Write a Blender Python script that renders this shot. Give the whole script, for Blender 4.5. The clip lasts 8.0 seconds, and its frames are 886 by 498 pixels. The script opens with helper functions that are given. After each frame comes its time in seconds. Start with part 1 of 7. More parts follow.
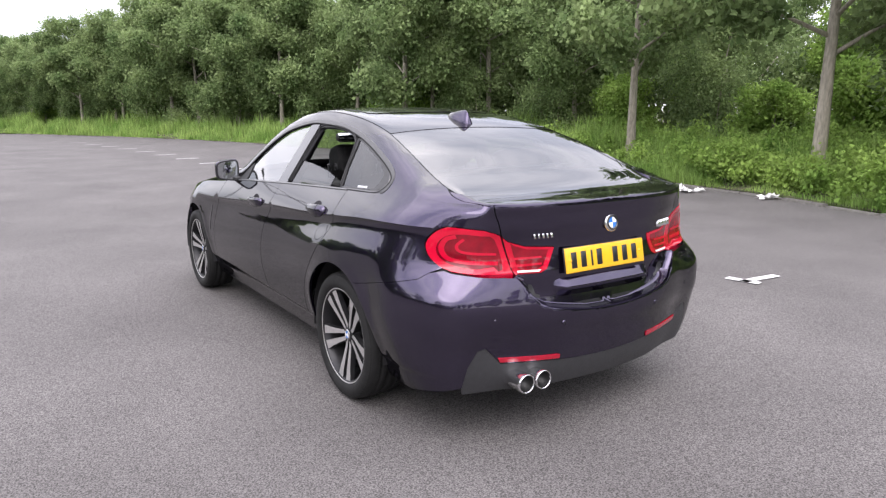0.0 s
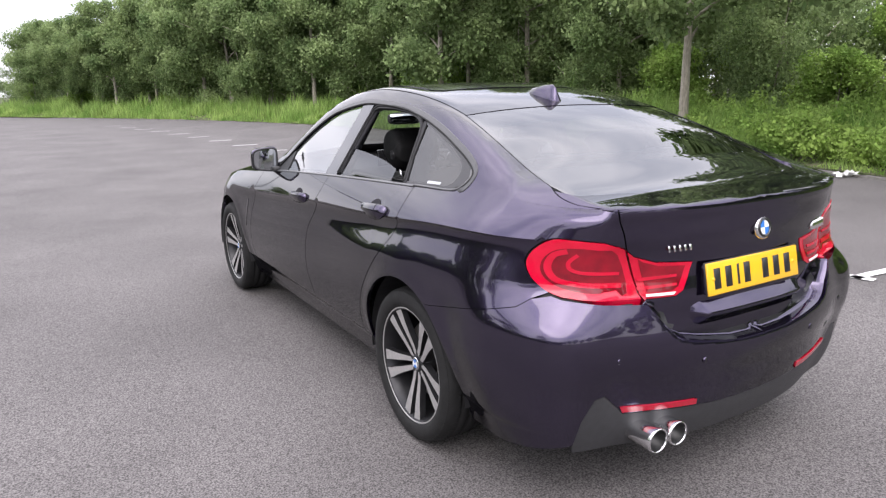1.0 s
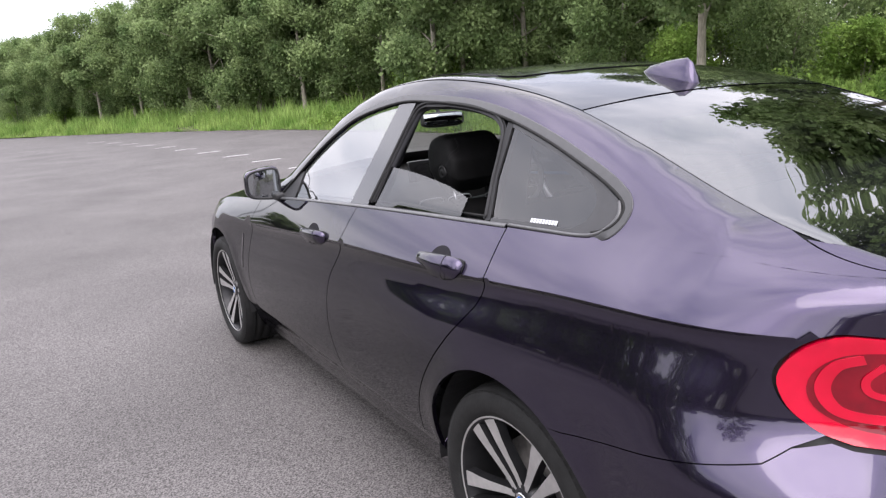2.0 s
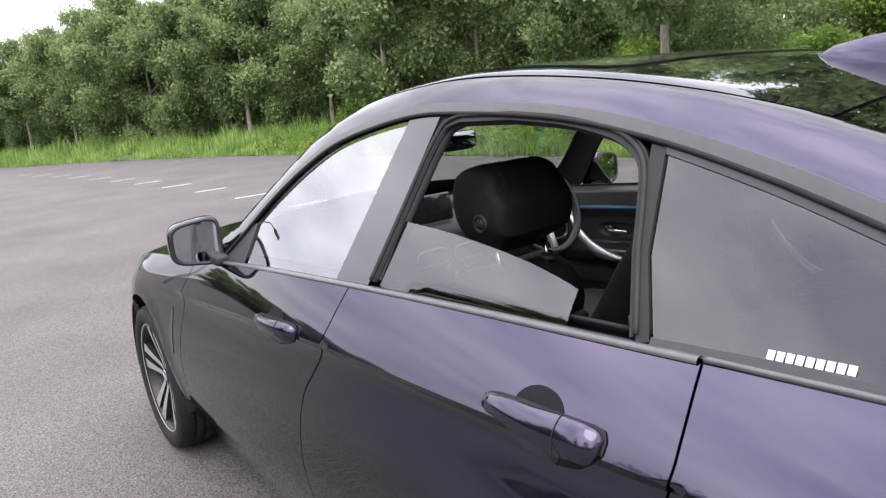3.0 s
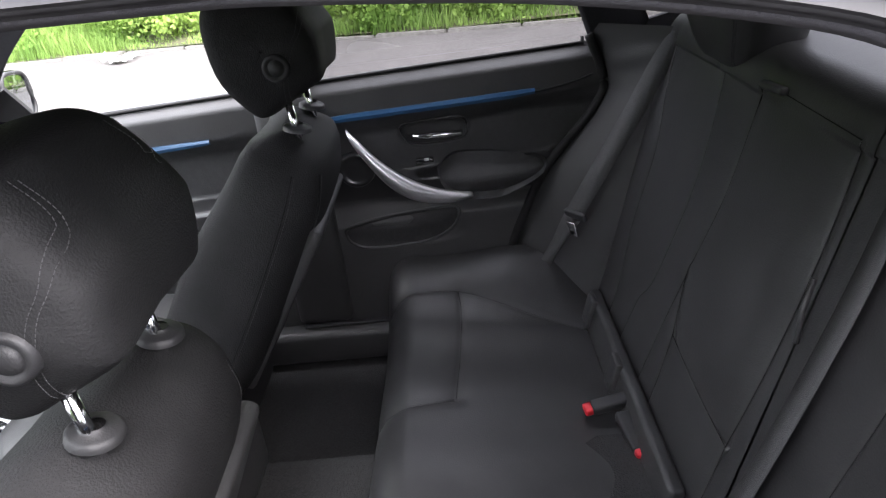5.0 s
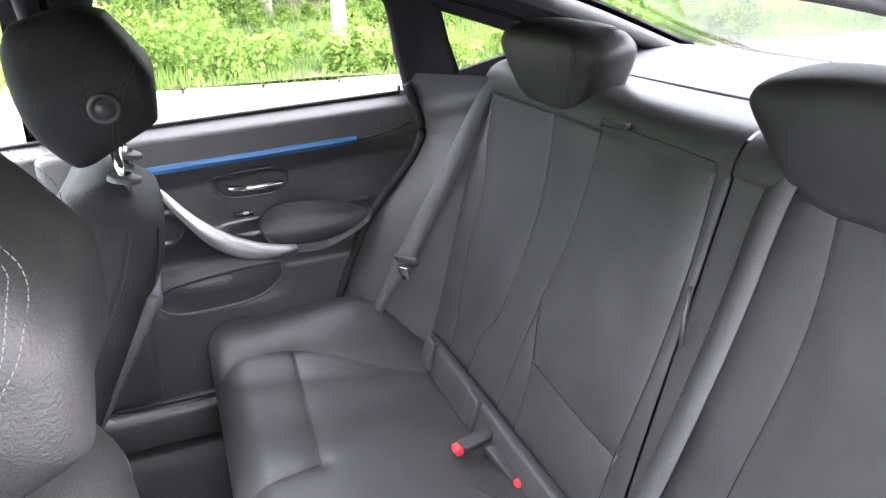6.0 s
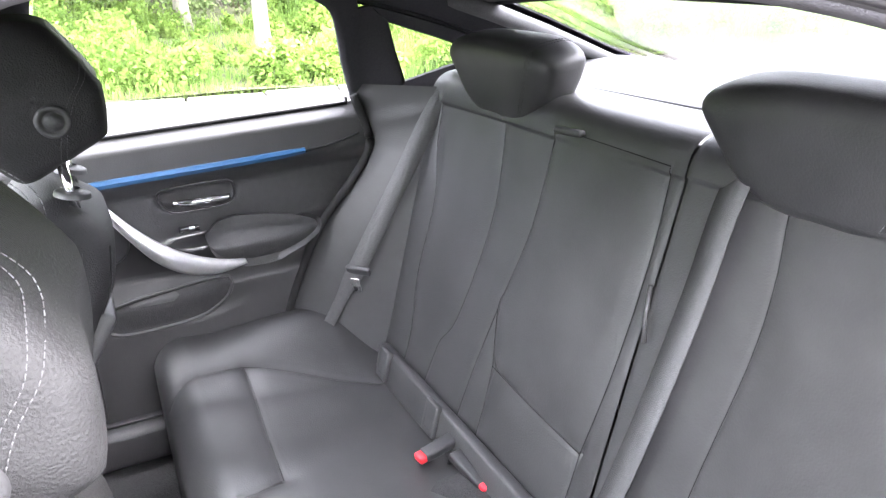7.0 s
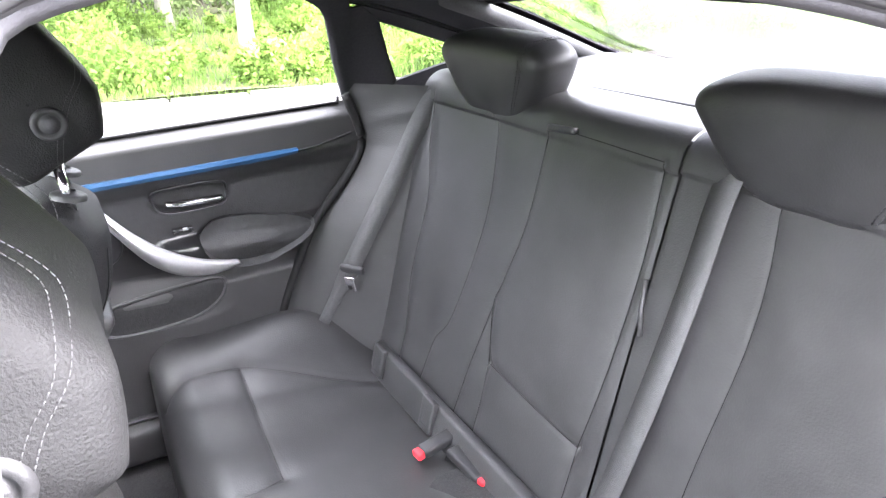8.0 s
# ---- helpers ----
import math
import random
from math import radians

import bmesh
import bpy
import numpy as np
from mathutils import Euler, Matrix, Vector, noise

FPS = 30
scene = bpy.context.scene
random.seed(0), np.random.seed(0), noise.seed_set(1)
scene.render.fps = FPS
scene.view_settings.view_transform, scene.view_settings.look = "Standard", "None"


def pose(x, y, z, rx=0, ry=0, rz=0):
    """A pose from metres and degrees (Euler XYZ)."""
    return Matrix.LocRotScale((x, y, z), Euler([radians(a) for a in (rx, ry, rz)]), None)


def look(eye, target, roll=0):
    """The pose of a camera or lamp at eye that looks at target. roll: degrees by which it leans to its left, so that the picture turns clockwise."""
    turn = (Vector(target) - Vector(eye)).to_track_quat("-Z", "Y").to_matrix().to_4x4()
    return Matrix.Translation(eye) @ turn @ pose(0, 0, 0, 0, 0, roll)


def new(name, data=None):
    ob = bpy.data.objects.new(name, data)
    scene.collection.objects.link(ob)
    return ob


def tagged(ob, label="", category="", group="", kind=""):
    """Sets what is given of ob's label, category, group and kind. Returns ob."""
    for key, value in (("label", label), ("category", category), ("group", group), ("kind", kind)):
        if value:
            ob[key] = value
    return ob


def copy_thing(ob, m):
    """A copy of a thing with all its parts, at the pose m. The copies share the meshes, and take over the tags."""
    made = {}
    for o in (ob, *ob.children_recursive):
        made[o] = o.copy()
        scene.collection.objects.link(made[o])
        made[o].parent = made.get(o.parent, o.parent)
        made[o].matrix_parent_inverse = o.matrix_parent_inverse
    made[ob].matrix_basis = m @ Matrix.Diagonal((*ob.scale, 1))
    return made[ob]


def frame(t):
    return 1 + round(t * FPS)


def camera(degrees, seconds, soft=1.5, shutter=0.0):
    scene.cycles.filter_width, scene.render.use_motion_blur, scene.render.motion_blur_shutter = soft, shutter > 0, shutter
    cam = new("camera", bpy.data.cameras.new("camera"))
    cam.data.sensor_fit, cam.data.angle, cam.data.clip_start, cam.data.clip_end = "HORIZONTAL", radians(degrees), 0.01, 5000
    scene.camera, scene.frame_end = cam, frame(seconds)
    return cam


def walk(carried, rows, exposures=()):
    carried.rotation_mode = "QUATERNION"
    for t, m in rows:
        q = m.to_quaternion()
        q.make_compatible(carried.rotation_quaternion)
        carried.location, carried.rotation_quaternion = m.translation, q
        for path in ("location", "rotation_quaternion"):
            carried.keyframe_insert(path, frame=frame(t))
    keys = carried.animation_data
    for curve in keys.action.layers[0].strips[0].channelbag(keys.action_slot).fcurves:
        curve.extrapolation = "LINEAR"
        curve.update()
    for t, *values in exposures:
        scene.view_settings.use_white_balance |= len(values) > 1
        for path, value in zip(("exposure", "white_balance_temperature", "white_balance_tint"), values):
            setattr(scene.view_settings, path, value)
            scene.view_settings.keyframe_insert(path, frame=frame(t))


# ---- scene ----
cam = camera(65.0, 8.0, soft=1.3)
PATH = [
    (0, (-2.388, -3.171, 1.482), (-1.299, -1.54, 1.091), -0.1),
    (0.5, (-2.314, -2.879, 1.455), (-1.243, -1.244, 1.033), -1.0),
    (1, (-2.199, -2.451, 1.482), (-1.195, -0.782, 1.028), -1.2),
    (1.5, (-2.085, -1.943, 1.496), (-1.087, -0.268, 1.054), -2.1),
    (1.7, (-2.0, -1.701, 1.462), (-1.019, -0.021, 1.0), -3.6),
    (2.8, (-1.621, -0.565, 1.456), (-0.506, 1.042, 1.035), -5.2),
    (3, (-1.531, -0.391, 1.432), (-0.395, 1.201, 1.016), -5.5),
    (3.5, (-1.29, -0.009, 1.43), (-0.06, 1.505, 0.991), -6.5),
    (4, (-1.126, 0.281, 1.444), (0.418, 1.446, 0.939), -6.7),
    (4.5, (-0.996, 0.476, 1.411), (0.773, 1.049, 0.674), -8.0),
    (5, (-0.925, 0.551, 1.404), (0.869, 0.631, 0.524), -6.6),
    (5.2, (-0.91, 0.603, 1.395), (0.889, 0.498, 0.528), -5.5),
    (6.3, (-0.855, 0.790, 1.375), (0.835, 0.028, 0.625), -1.3),
    (6.5, (-0.853, 0.800, 1.375), (0.822, 0.002, 0.626), -1.3),
    (7, (-0.850, 0.818, 1.375), (0.800, -0.035, 0.632), -1.1),
    (7.5, (-0.850, 0.822, 1.375), (0.798, -0.033, 0.632), -1.5),
    (8, (-0.850, 0.838, 1.378), (0.779, -0.049, 0.630), -1.4),
]
EXPOSE = [(t, stops, 6500, 17) for t, stops in ((0.0, 1.2), (1.7, 1.2), (3.0, 1.35), (3.5, 1.5), (4.0, 1.5), (4.5, 2.25), (5.0, 3.6), (5.2, 4.05), (6.3, 5.75), (8.0, 6.05))]
walk(cam, [(t, look(eye, target, roll)) for t, eye, target, roll in PATH], EXPOSE)

# ---- daylight: bright overcast sky, a weak veiled sun ----
SUN_HEIGHT, SUN_TURN = radians(52), radians(215)
world = bpy.data.worlds.new("sky")
scene.world = world
world.use_nodes = True
wn, wl = world.node_tree.nodes, world.node_tree.links
wn.clear()
sky = wn.new("ShaderNodeTexSky")
sky.sky_type, sky.sun_disc, sky.sun_elevation, sky.sun_rotation = "NISHITA", False, SUN_HEIGHT, SUN_TURN
dim = wn.new("ShaderNodeVectorMath")
dim.operation = "SCALE"
dim.inputs["Scale"].default_value = 0.10
where = wn.new("ShaderNodeTexCoord")
stretch = wn.new("ShaderNodeMapping")
stretch.inputs["Scale"].default_value = (1.0, 1.0, 2.6)
cloud = wn.new("ShaderNodeTexNoise")
cloud.inputs["Scale"].default_value, cloud.inputs["Detail"].default_value, cloud.inputs["Roughness"].default_value = 2.3, 5.0, 0.55
tone = wn.new("ShaderNodeValToRGB")
tone.color_ramp.elements[0].position, tone.color_ramp.elements[0].color = 0.34, (0.52, 0.55, 0.62, 1)
tone.color_ramp.elements[1].position, tone.color_ramp.elements[1].color = 0.68, (1.15, 1.15, 1.17, 1)
cover = wn.new("ShaderNodeMix")
cover.data_type = "RGBA"
cover.inputs[0].default_value = 0.85
back = wn.new("ShaderNodeBackground")
back.inputs["Strength"].default_value = 1.0
wout = wn.new("ShaderNodeOutputWorld")
wl.new(sky.outputs[0], dim.inputs[0])
wl.new(where.outputs["Generated"], stretch.inputs[0])
wl.new(stretch.outputs[0], cloud.inputs["Vector"])
wl.new(cloud.outputs["Fac"], tone.inputs[0])
wl.new(dim.outputs[0], cover.inputs[6])
# an overcast sky is about twice as bright overhead than at the horizon
split = wn.new("ShaderNodeSeparateXYZ")
rise = wn.new("ShaderNodeMapRange")
rise.inputs[1].default_value, rise.inputs[2].default_value, rise.inputs[3].default_value, rise.inputs[4].default_value = 0.0, 1.0, 1.0, 2.0
lift = wn.new("ShaderNodeVectorMath")
lift.operation = "SCALE"
wl.new(where.outputs["Generated"], split.inputs[0])
wl.new(split.outputs[2], rise.inputs[0])
wl.new(tone.outputs[0], lift.inputs[0])
wl.new(rise.outputs[0], lift.inputs["Scale"])
wl.new(lift.outputs[0], cover.inputs[7])
wl.new(cover.outputs[2], back.inputs[0])
wl.new(back.outputs[0], wout.inputs[0])

sun_data = bpy.data.lights.new("sun", "SUN")
sun_data.energy, sun_data.angle, sun_data.color = 1.0, radians(50), (1.0, 0.96, 0.9)
sun = new("sun", sun_data)
sun.matrix_world = look((0, 0, 0), (-math.sin(SUN_TURN) * math.cos(SUN_HEIGHT), -math.cos(SUN_TURN) * math.cos(SUN_HEIGHT), -math.sin(SUN_HEIGHT)))

# ---- helpers of this scene ----
def mesh_of(name, verts, faces, smooth=True, normals=None):
    me = bpy.data.meshes.new(name)
    me.from_pydata([tuple(map(float, v)) for v in verts], [], [tuple(map(int, f)) for f in faces])
    if smooth:
        me.shade_smooth()
    if normals is not None:
        me.normals_split_custom_set_from_vertices([tuple(map(float, n)) for n in normals])
    return me


def part(name, data, material, parent=None, label="", smooth=True):
    """One mesh object from a bmesh or a mesh, under a thing or a part."""
    if isinstance(data, bmesh.types.BMesh):
        me = bpy.data.meshes.new(name)
        data.normal_update()
        data.to_mesh(me)
        data.free()
        if smooth:
            me.shade_smooth()
    else:
        me = data
    if material is not None and not me.materials:
        me.materials.append(material)
    ob = new(name, me)
    if parent is not None:
        ob.parent = parent
    if label:
        ob["label"] = label
    return ob


def empty(name, m=None):
    ob = new(name)
    ob.empty_display_size = 0.2
    if m is not None:
        ob.matrix_world = m
    return ob


# ---- materials ----
def surf(name, c1, c2=None, scale=8.0, rough=0.6, metal=0.0, bump=0.0, bump_scale=60.0, rough2=None, coat=0.0, spec=0.5, big=0.0, random_tint=0.0, stretch=None, coat_ior=1.5, big_scale=None, crisp=0.2, edge=1.0):
    """A principled surface with colour variation at two scales and fine relief, in metres."""
    m = bpy.data.materials.new(name)
    m.use_nodes = True
    nt = m.node_tree
    b = nt.nodes["Principled BSDF"]
    b.inputs["Roughness"].default_value, b.inputs["Metallic"].default_value = rough, metal
    b.inputs["Coat Weight"].default_value, b.inputs["Specular IOR Level"].default_value = coat, spec
    b.inputs["Coat Roughness"].default_value, b.inputs["Coat IOR"].default_value = 0.03, coat_ior
    b.inputs["Specular Tint"].default_value = (edge, edge, edge, 1)
    tc = nt.nodes.new("ShaderNodeTexCoord")
    src = tc.outputs["Object"]
    if stretch:
        mp = nt.nodes.new("ShaderNodeMapping")
        mp.inputs["Scale"].default_value = stretch
        nt.links.new(src, mp.inputs[0])
        src = mp.outputs[0]
    c2 = c2 or c1
    n1 = nt.nodes.new("ShaderNodeTexNoise")
    n1.inputs["Scale"].default_value, n1.inputs["Detail"].default_value = scale, 6.0
    nt.links.new(src, n1.inputs["Vector"])
    ramp = nt.nodes.new("ShaderNodeValToRGB")
    ramp.color_ramp.elements[0].position, ramp.color_ramp.elements[0].color = 0.5 - crisp, (*c1, 1)
    ramp.color_ramp.elements[1].position, ramp.color_ramp.elements[1].color = 0.5 + crisp, (*c2, 1)
    nt.links.new(n1.outputs["Fac"], ramp.inputs[0])
    colour = ramp.outputs[0]
    if big:
        n3 = nt.nodes.new("ShaderNodeTexNoise")
        n3.inputs["Scale"].default_value, n3.inputs["Detail"].default_value = big_scale or scale * 0.06, 6.0
        nt.links.new(src, n3.inputs["Vector"])
        hv = nt.nodes.new("ShaderNodeHueSaturation")
        mr = nt.nodes.new("ShaderNodeMapRange")
        mr.inputs[1].default_value, mr.inputs[2].default_value, mr.inputs[3].default_value, mr.inputs[4].default_value = 0.3, 0.7, 1 - big, 1 + big
        nt.links.new(n3.outputs["Fac"], mr.inputs[0])
        nt.links.new(mr.outputs[0], hv.inputs["Value"])
        nt.links.new(colour, hv.inputs["Color"])
        colour = hv.outputs[0]
    if random_tint:
        oi = nt.nodes.new("ShaderNodeNewGeometry")
        hv = nt.nodes.new("ShaderNodeHueSaturation")
        mr = nt.nodes.new("ShaderNodeMapRange")
        mr.inputs[3].default_value, mr.inputs[4].default_value = 1 - random_tint, 1 + random_tint
        nt.links.new(oi.outputs["Random Per Island"], mr.inputs[0])
        nt.links.new(mr.outputs[0], hv.inputs["Value"])
        nt.links.new(colour, hv.inputs["Color"])
        colour = hv.outputs[0]
    nt.links.new(colour, b.inputs["Base Color"])
    if rough2 is not None:
        mr = nt.nodes.new("ShaderNodeMapRange")
        mr.inputs[3].default_value, mr.inputs[4].default_value = rough, rough2
        nt.links.new(n1.outputs["Fac"], mr.inputs[0])
        nt.links.new(mr.outputs[0], b.inputs["Roughness"])
    if bump:
        n2 = nt.nodes.new("ShaderNodeTexNoise")
        n2.inputs["Scale"].default_value, n2.inputs["Detail"].default_value = bump_scale, 4.0
        nt.links.new(src, n2.inputs["Vector"])
        bp = nt.nodes.new("ShaderNodeBump")
        bp.inputs["Strength"].default_value, bp.inputs["Distance"].default_value = min(1.0, bump), 0.004
        nt.links.new(n2.outputs["Fac"], bp.inputs["Height"])
        nt.links.new(bp.outputs[0], b.inputs["Normal"])
    return m


def leafy(name, c1, c2, through_light=0.35):
    m = surf(name, c1, c2, scale=0.9, rough=0.7, spec=0.2, random_tint=0.35)
    nt = m.node_tree
    b = nt.nodes["Principled BSDF"]
    tr = nt.nodes.new("ShaderNodeBsdfTranslucent")
    mix = nt.nodes.new("ShaderNodeMixShader")
    mix.inputs[0].default_value = through_light
    nt.links.new(b.inputs["Base Color"].links[0].from_socket, tr.inputs[0])
    nt.links.new(b.outputs[0], mix.inputs[1])
    nt.links.new(tr.outputs[0], mix.inputs[2])
    nt.links.new(mix.outputs[0], nt.nodes["Material Output"].inputs[0])
    return m


def glass(name, tint=(1, 1, 1), dark=0.0, rough=0.0, facing=0.09):
    """Thin tinted glazing: clear transmission dimmed by its tint, with a gloss that grows at grazing angles."""
    m = bpy.data.materials.new(name)
    m.use_nodes = True
    nt = m.node_tree
    nt.nodes.remove(nt.nodes["Principled BSDF"])
    clear = nt.nodes.new("ShaderNodeBsdfTransparent")
    clear.inputs[0].default_value = (tint[0] * (1 - dark), tint[1] * (1 - dark), tint[2] * (1 - dark), 1)
    gloss = nt.nodes.new("ShaderNodeBsdfGlossy")
    gloss.inputs["Roughness"].default_value = rough
    # gloss by Schlick's rule, alike from both sides of the sheet
    fr = nt.nodes.new("ShaderNodeLayerWeight")
    power = nt.nodes.new("ShaderNodeMath")
    power.operation = "POWER"
    power.inputs[1].default_value = 5.0
    grow = nt.nodes.new("ShaderNodeMath")
    grow.operation = "MULTIPLY_ADD"
    grow.inputs[1].default_value, grow.inputs[2].default_value = 1 - facing, facing
    mix = nt.nodes.new("ShaderNodeMixShader")
    nt.links.new(fr.outputs["Facing"], power.inputs[0])
    nt.links.new(power.outputs[0], grow.inputs[0])
    nt.links.new(grow.outputs[0], mix.inputs[0])
    nt.links.new(clear.outputs[0], mix.inputs[1])
    nt.links.new(gloss.outputs[0], mix.inputs[2])
    nt.links.new(mix.outputs[0], nt.nodes["Material Output"].inputs[0])
    return m


ASPHALT = surf("asphalt", (0.045, 0.042, 0.041), (0.175, 0.163, 0.161), scale=150, crisp=0.13, big_scale=0.7, rough=0.85, bump=1.0, bump_scale=130, spec=0.25, big=0.16)
PAINT_LINE = surf("road_paint", (0.55, 0.55, 0.54), (0.75, 0.75, 0.74), scale=40, rough=0.7, bump=0.4, bump_scale=150)
KERB = surf("kerb_stone", (0.11, 0.105, 0.095), (0.21, 0.20, 0.18), scale=25, rough=0.9, bump=0.6, bump_scale=90)
EARTH = surf("verge_soil", (0.045, 0.06, 0.02), (0.10, 0.09, 0.05), scale=6, rough=0.95, bump=0.8, bump_scale=30)
GRASS = leafy("grass_blade", (0.14, 0.26, 0.055), (0.34, 0.46, 0.14), 0.45)
LEAF = leafy("tree_leaf", (0.108, 0.172, 0.062), (0.285, 0.365, 0.158), 0.45)
LEAF_B = leafy("shrub_leaf", (0.13, 0.235, 0.045), (0.34, 0.47, 0.12), 0.5)
BARK = surf("bark", (0.20, 0.18, 0.145), (0.38, 0.345, 0.28), scale=9, rough=0.9, bump=0.9, bump_scale=40, stretch=(3, 3, 0.7))

# ---- ground, car park, kerb and verge ----
def curve(*knots):
    """A smooth curve through (x, y) knots, flat beyond its ends."""
    kx, ky = np.array(knots, float).T
    ks = np.gradient(ky, kx)

    def f(x):
        x = np.clip(np.asarray(x, float), kx[0], kx[-1])
        i = np.clip(np.searchsorted(kx, x) - 1, 0, len(kx) - 2)
        h = kx[i + 1] - kx[i]
        t = (x - kx[i]) / h
        return ((2 * t ** 3 - 3 * t ** 2 + 1) * ky[i] + (t ** 3 - 2 * t ** 2 + t) * h * ks[i]
                + (3 * t ** 2 - 2 * t ** 3) * ky[i + 1] + (t ** 3 - t ** 2) * h * ks[i + 1])
    return f


KERB_LINE = curve((-60, 7.9), (-8, 7.85), (-1, 7.8), (1.5, 8.15), (4, 8.9), (9, 9.15), (18, 9.05), (25, 8.6), (31, 7.6), (41, 4.3), (52.5, -0.8), (62, -5.4), (80, -14.0))


def kerb_x(y):
    return float(KERB_LINE(y)) + 0.05 * math.sin(y * 0.35)


def bank(d):
    """Height of the verge at a distance d behind the kerb."""
    s1 = min(1.0, max(0.0, d / 4.0))
    s2 = min(1.0, max(0.0, (d - 4.0) / 12.0))
    return 0.045 + 0.36 * s1 * s1 * (3 - 2 * s1) + 0.5 * s2 * s2 * (3 - 2 * s2)


def sheet(name, xs_of, ys, z_of, material, label, category):
    """A ground sheet from rows of points; xs_of(y) gives the row's xs."""
    verts, faces = [], []
    for y in ys:
        row = xs_of(y)
        verts += [(x, y, z_of(x, y)) for x in row]
    n = len(xs_of(ys[0]))
    for i in range(len(ys) - 1):
        for j in range(n - 1):
            a = i * n + j
            faces.append((a, a + 1, a + n + 1, a + n))
    return tagged(part(name, mesh_of(name, verts, faces), material), label, category, kind="structure")


sheet("ground", lambda y: [-900 + 100 * i for i in range(19)], [-900 + 100 * i for i in range(19)], lambda x, y: -0.06,
      EARTH, "rough green open land around the car park", "ground")
ROWS_Y = [-40 + 1.5 * i for i in range(80)]
sheet("road", lambda y: [-42 + (kerb_x(y) + 0.02 + 42) * i / 16 for i in range(17)], ROWS_Y,
      lambda x, y: -0.004 + 0.006 * noise.noise((x * 0.25, y * 0.25, 0)) * min(1, abs(x) / 6), ASPHALT,
      "worn grey asphalt of an empty car park", "car park")
OFFS = [0.10, 0.3, 0.7, 1.3, 2.0, 3, 4, 6, 9, 13, 18, 26, 40, 60]
sheet("pavement", lambda y: [kerb_x(y) + d for d in OFFS], ROWS_Y,
      lambda x, y: bank(x - kerb_x(y)) + 0.05 * noise.noise((x * 0.8, y * 0.8, 3)), EARTH,
      "earth bank of the verge under tall grass", "verge")

kerb = tagged(empty("kerb"), "low weathered concrete kerb along the verge", "kerb", kind="structure")
bm = bmesh.new()
bmesh.ops.create_cube(bm, size=1.0)
bmesh.ops.scale(bm, vec=(0.13, 0.90, 0.17), verts=bm.verts)
bmesh.ops.bevel(bm, geom=bm.edges[:], offset=0.014, segments=2, affect="EDGES")
kerb_mesh = bpy.data.meshes.new("kerb_stone")
bm.to_mesh(kerb_mesh)
bm.free()
kerb_mesh.materials.append(KERB)
for i in range(78):
    y = -20 + 0.915 * i
    stone = new("kerb_stone", kerb_mesh)
    stone.parent = kerb
    slope = math.degrees(math.atan2(kerb_x(y) - kerb_x(y + 0.1), 0.1))
    stone.matrix_local = pose(kerb_x(y) + 0.05 + random.uniform(-0.008, 0.008), y, -0.048 + random.uniform(-0.014, 0.008), random.uniform(-0.5, 0.5), random.uniform(-1, 1), slope)


def paint_strip(name, x0, y0, x1, y1, width, label, worn):
    """A flat painted line with a ragged, worn edge."""
    d = Vector((x1 - x0, y1 - y0, 0))
    n = Vector((-d.y, d.x, 0)).normalized()
    steps = max(4, int(d.length / 0.05))
    verts, faces = [], []
    for i in range(steps + 1):
        c = Vector((x0, y0, 0)) + d * (i / steps)
        for side in (-1, 1):
            w = width / 2 * (1 + worn * noise.noise((c.x * 6, c.y * 6, side * 5)))
            p = c + n * side * w
            verts.append((p.x, p.y, 0.005))
    for i in range(steps):
        faces.append((2 * i, 2 * i + 1, 2 * i + 3, 2 * i + 2))
    return tagged(part(name, mesh_of(name, verts, faces), PAINT_LINE), label, "road marking", "bay markings", "structure")


paint_strip("bay_line", 3.10, 0.30, 3.56, 0.27, 0.085, "short worn white bay mark on the asphalt", 0.35)
paint_strip("bay_line", 3.11, 0.47, 3.16, 0.18, 0.085, "short worn white bay mark on the asphalt", 0.35)
for k in range(1, 15):
    y = 0.3 + 2.425 * k
    x = 2.95 - 0.0038 * max(0, y - 14) ** 2
    paint_strip("bay_line", x, y, x + 0.7, y + 0.02, 0.085, "thin white bay line on the asphalt", 0.7)


# ---- planting ----
def leaf_cloud(rng, centres, radii, per, size, flat=0.8, shell=0.45):
    """Folded diamond leaves scattered through overlapping clumps. Returns vertices and faces."""
    n = len(centres) * per
    c = np.repeat(np.array(centres, float), per, axis=0)
    r = np.repeat(np.array(radii, float), per)
    d = rng.normal(size=(n, 3))
    d /= np.linalg.norm(d, axis=1)[:, None]
    rad = r * (shell + (1 - shell) * rng.random(n)) * (0.62 + 0.80 * rng.random(n))
    p = c + d * rad[:, None] * np.array([1, 1, flat])
    a = rng.normal(size=(n, 3)) + d * 0.6
    a[:, 2] -= 0.5
    a /= np.linalg.norm(a, axis=1)[:, None]
    b = np.cross(a, rng.normal(size=(n, 3)))
    b /= np.linalg.norm(b, axis=1)[:, None]
    s = size * (0.6 + 0.8 * rng.random(n))[:, None]
    droop = np.array([0, 0, -0.12])
    v = np.stack([p - a * s * 0.5, p + b * s * 0.34 + droop * s, p + a * s * 0.55, p - b * s * 0.34 + droop * s], axis=1).reshape(-1, 3)
    return v, np.arange(n * 4).reshape(-1, 4)


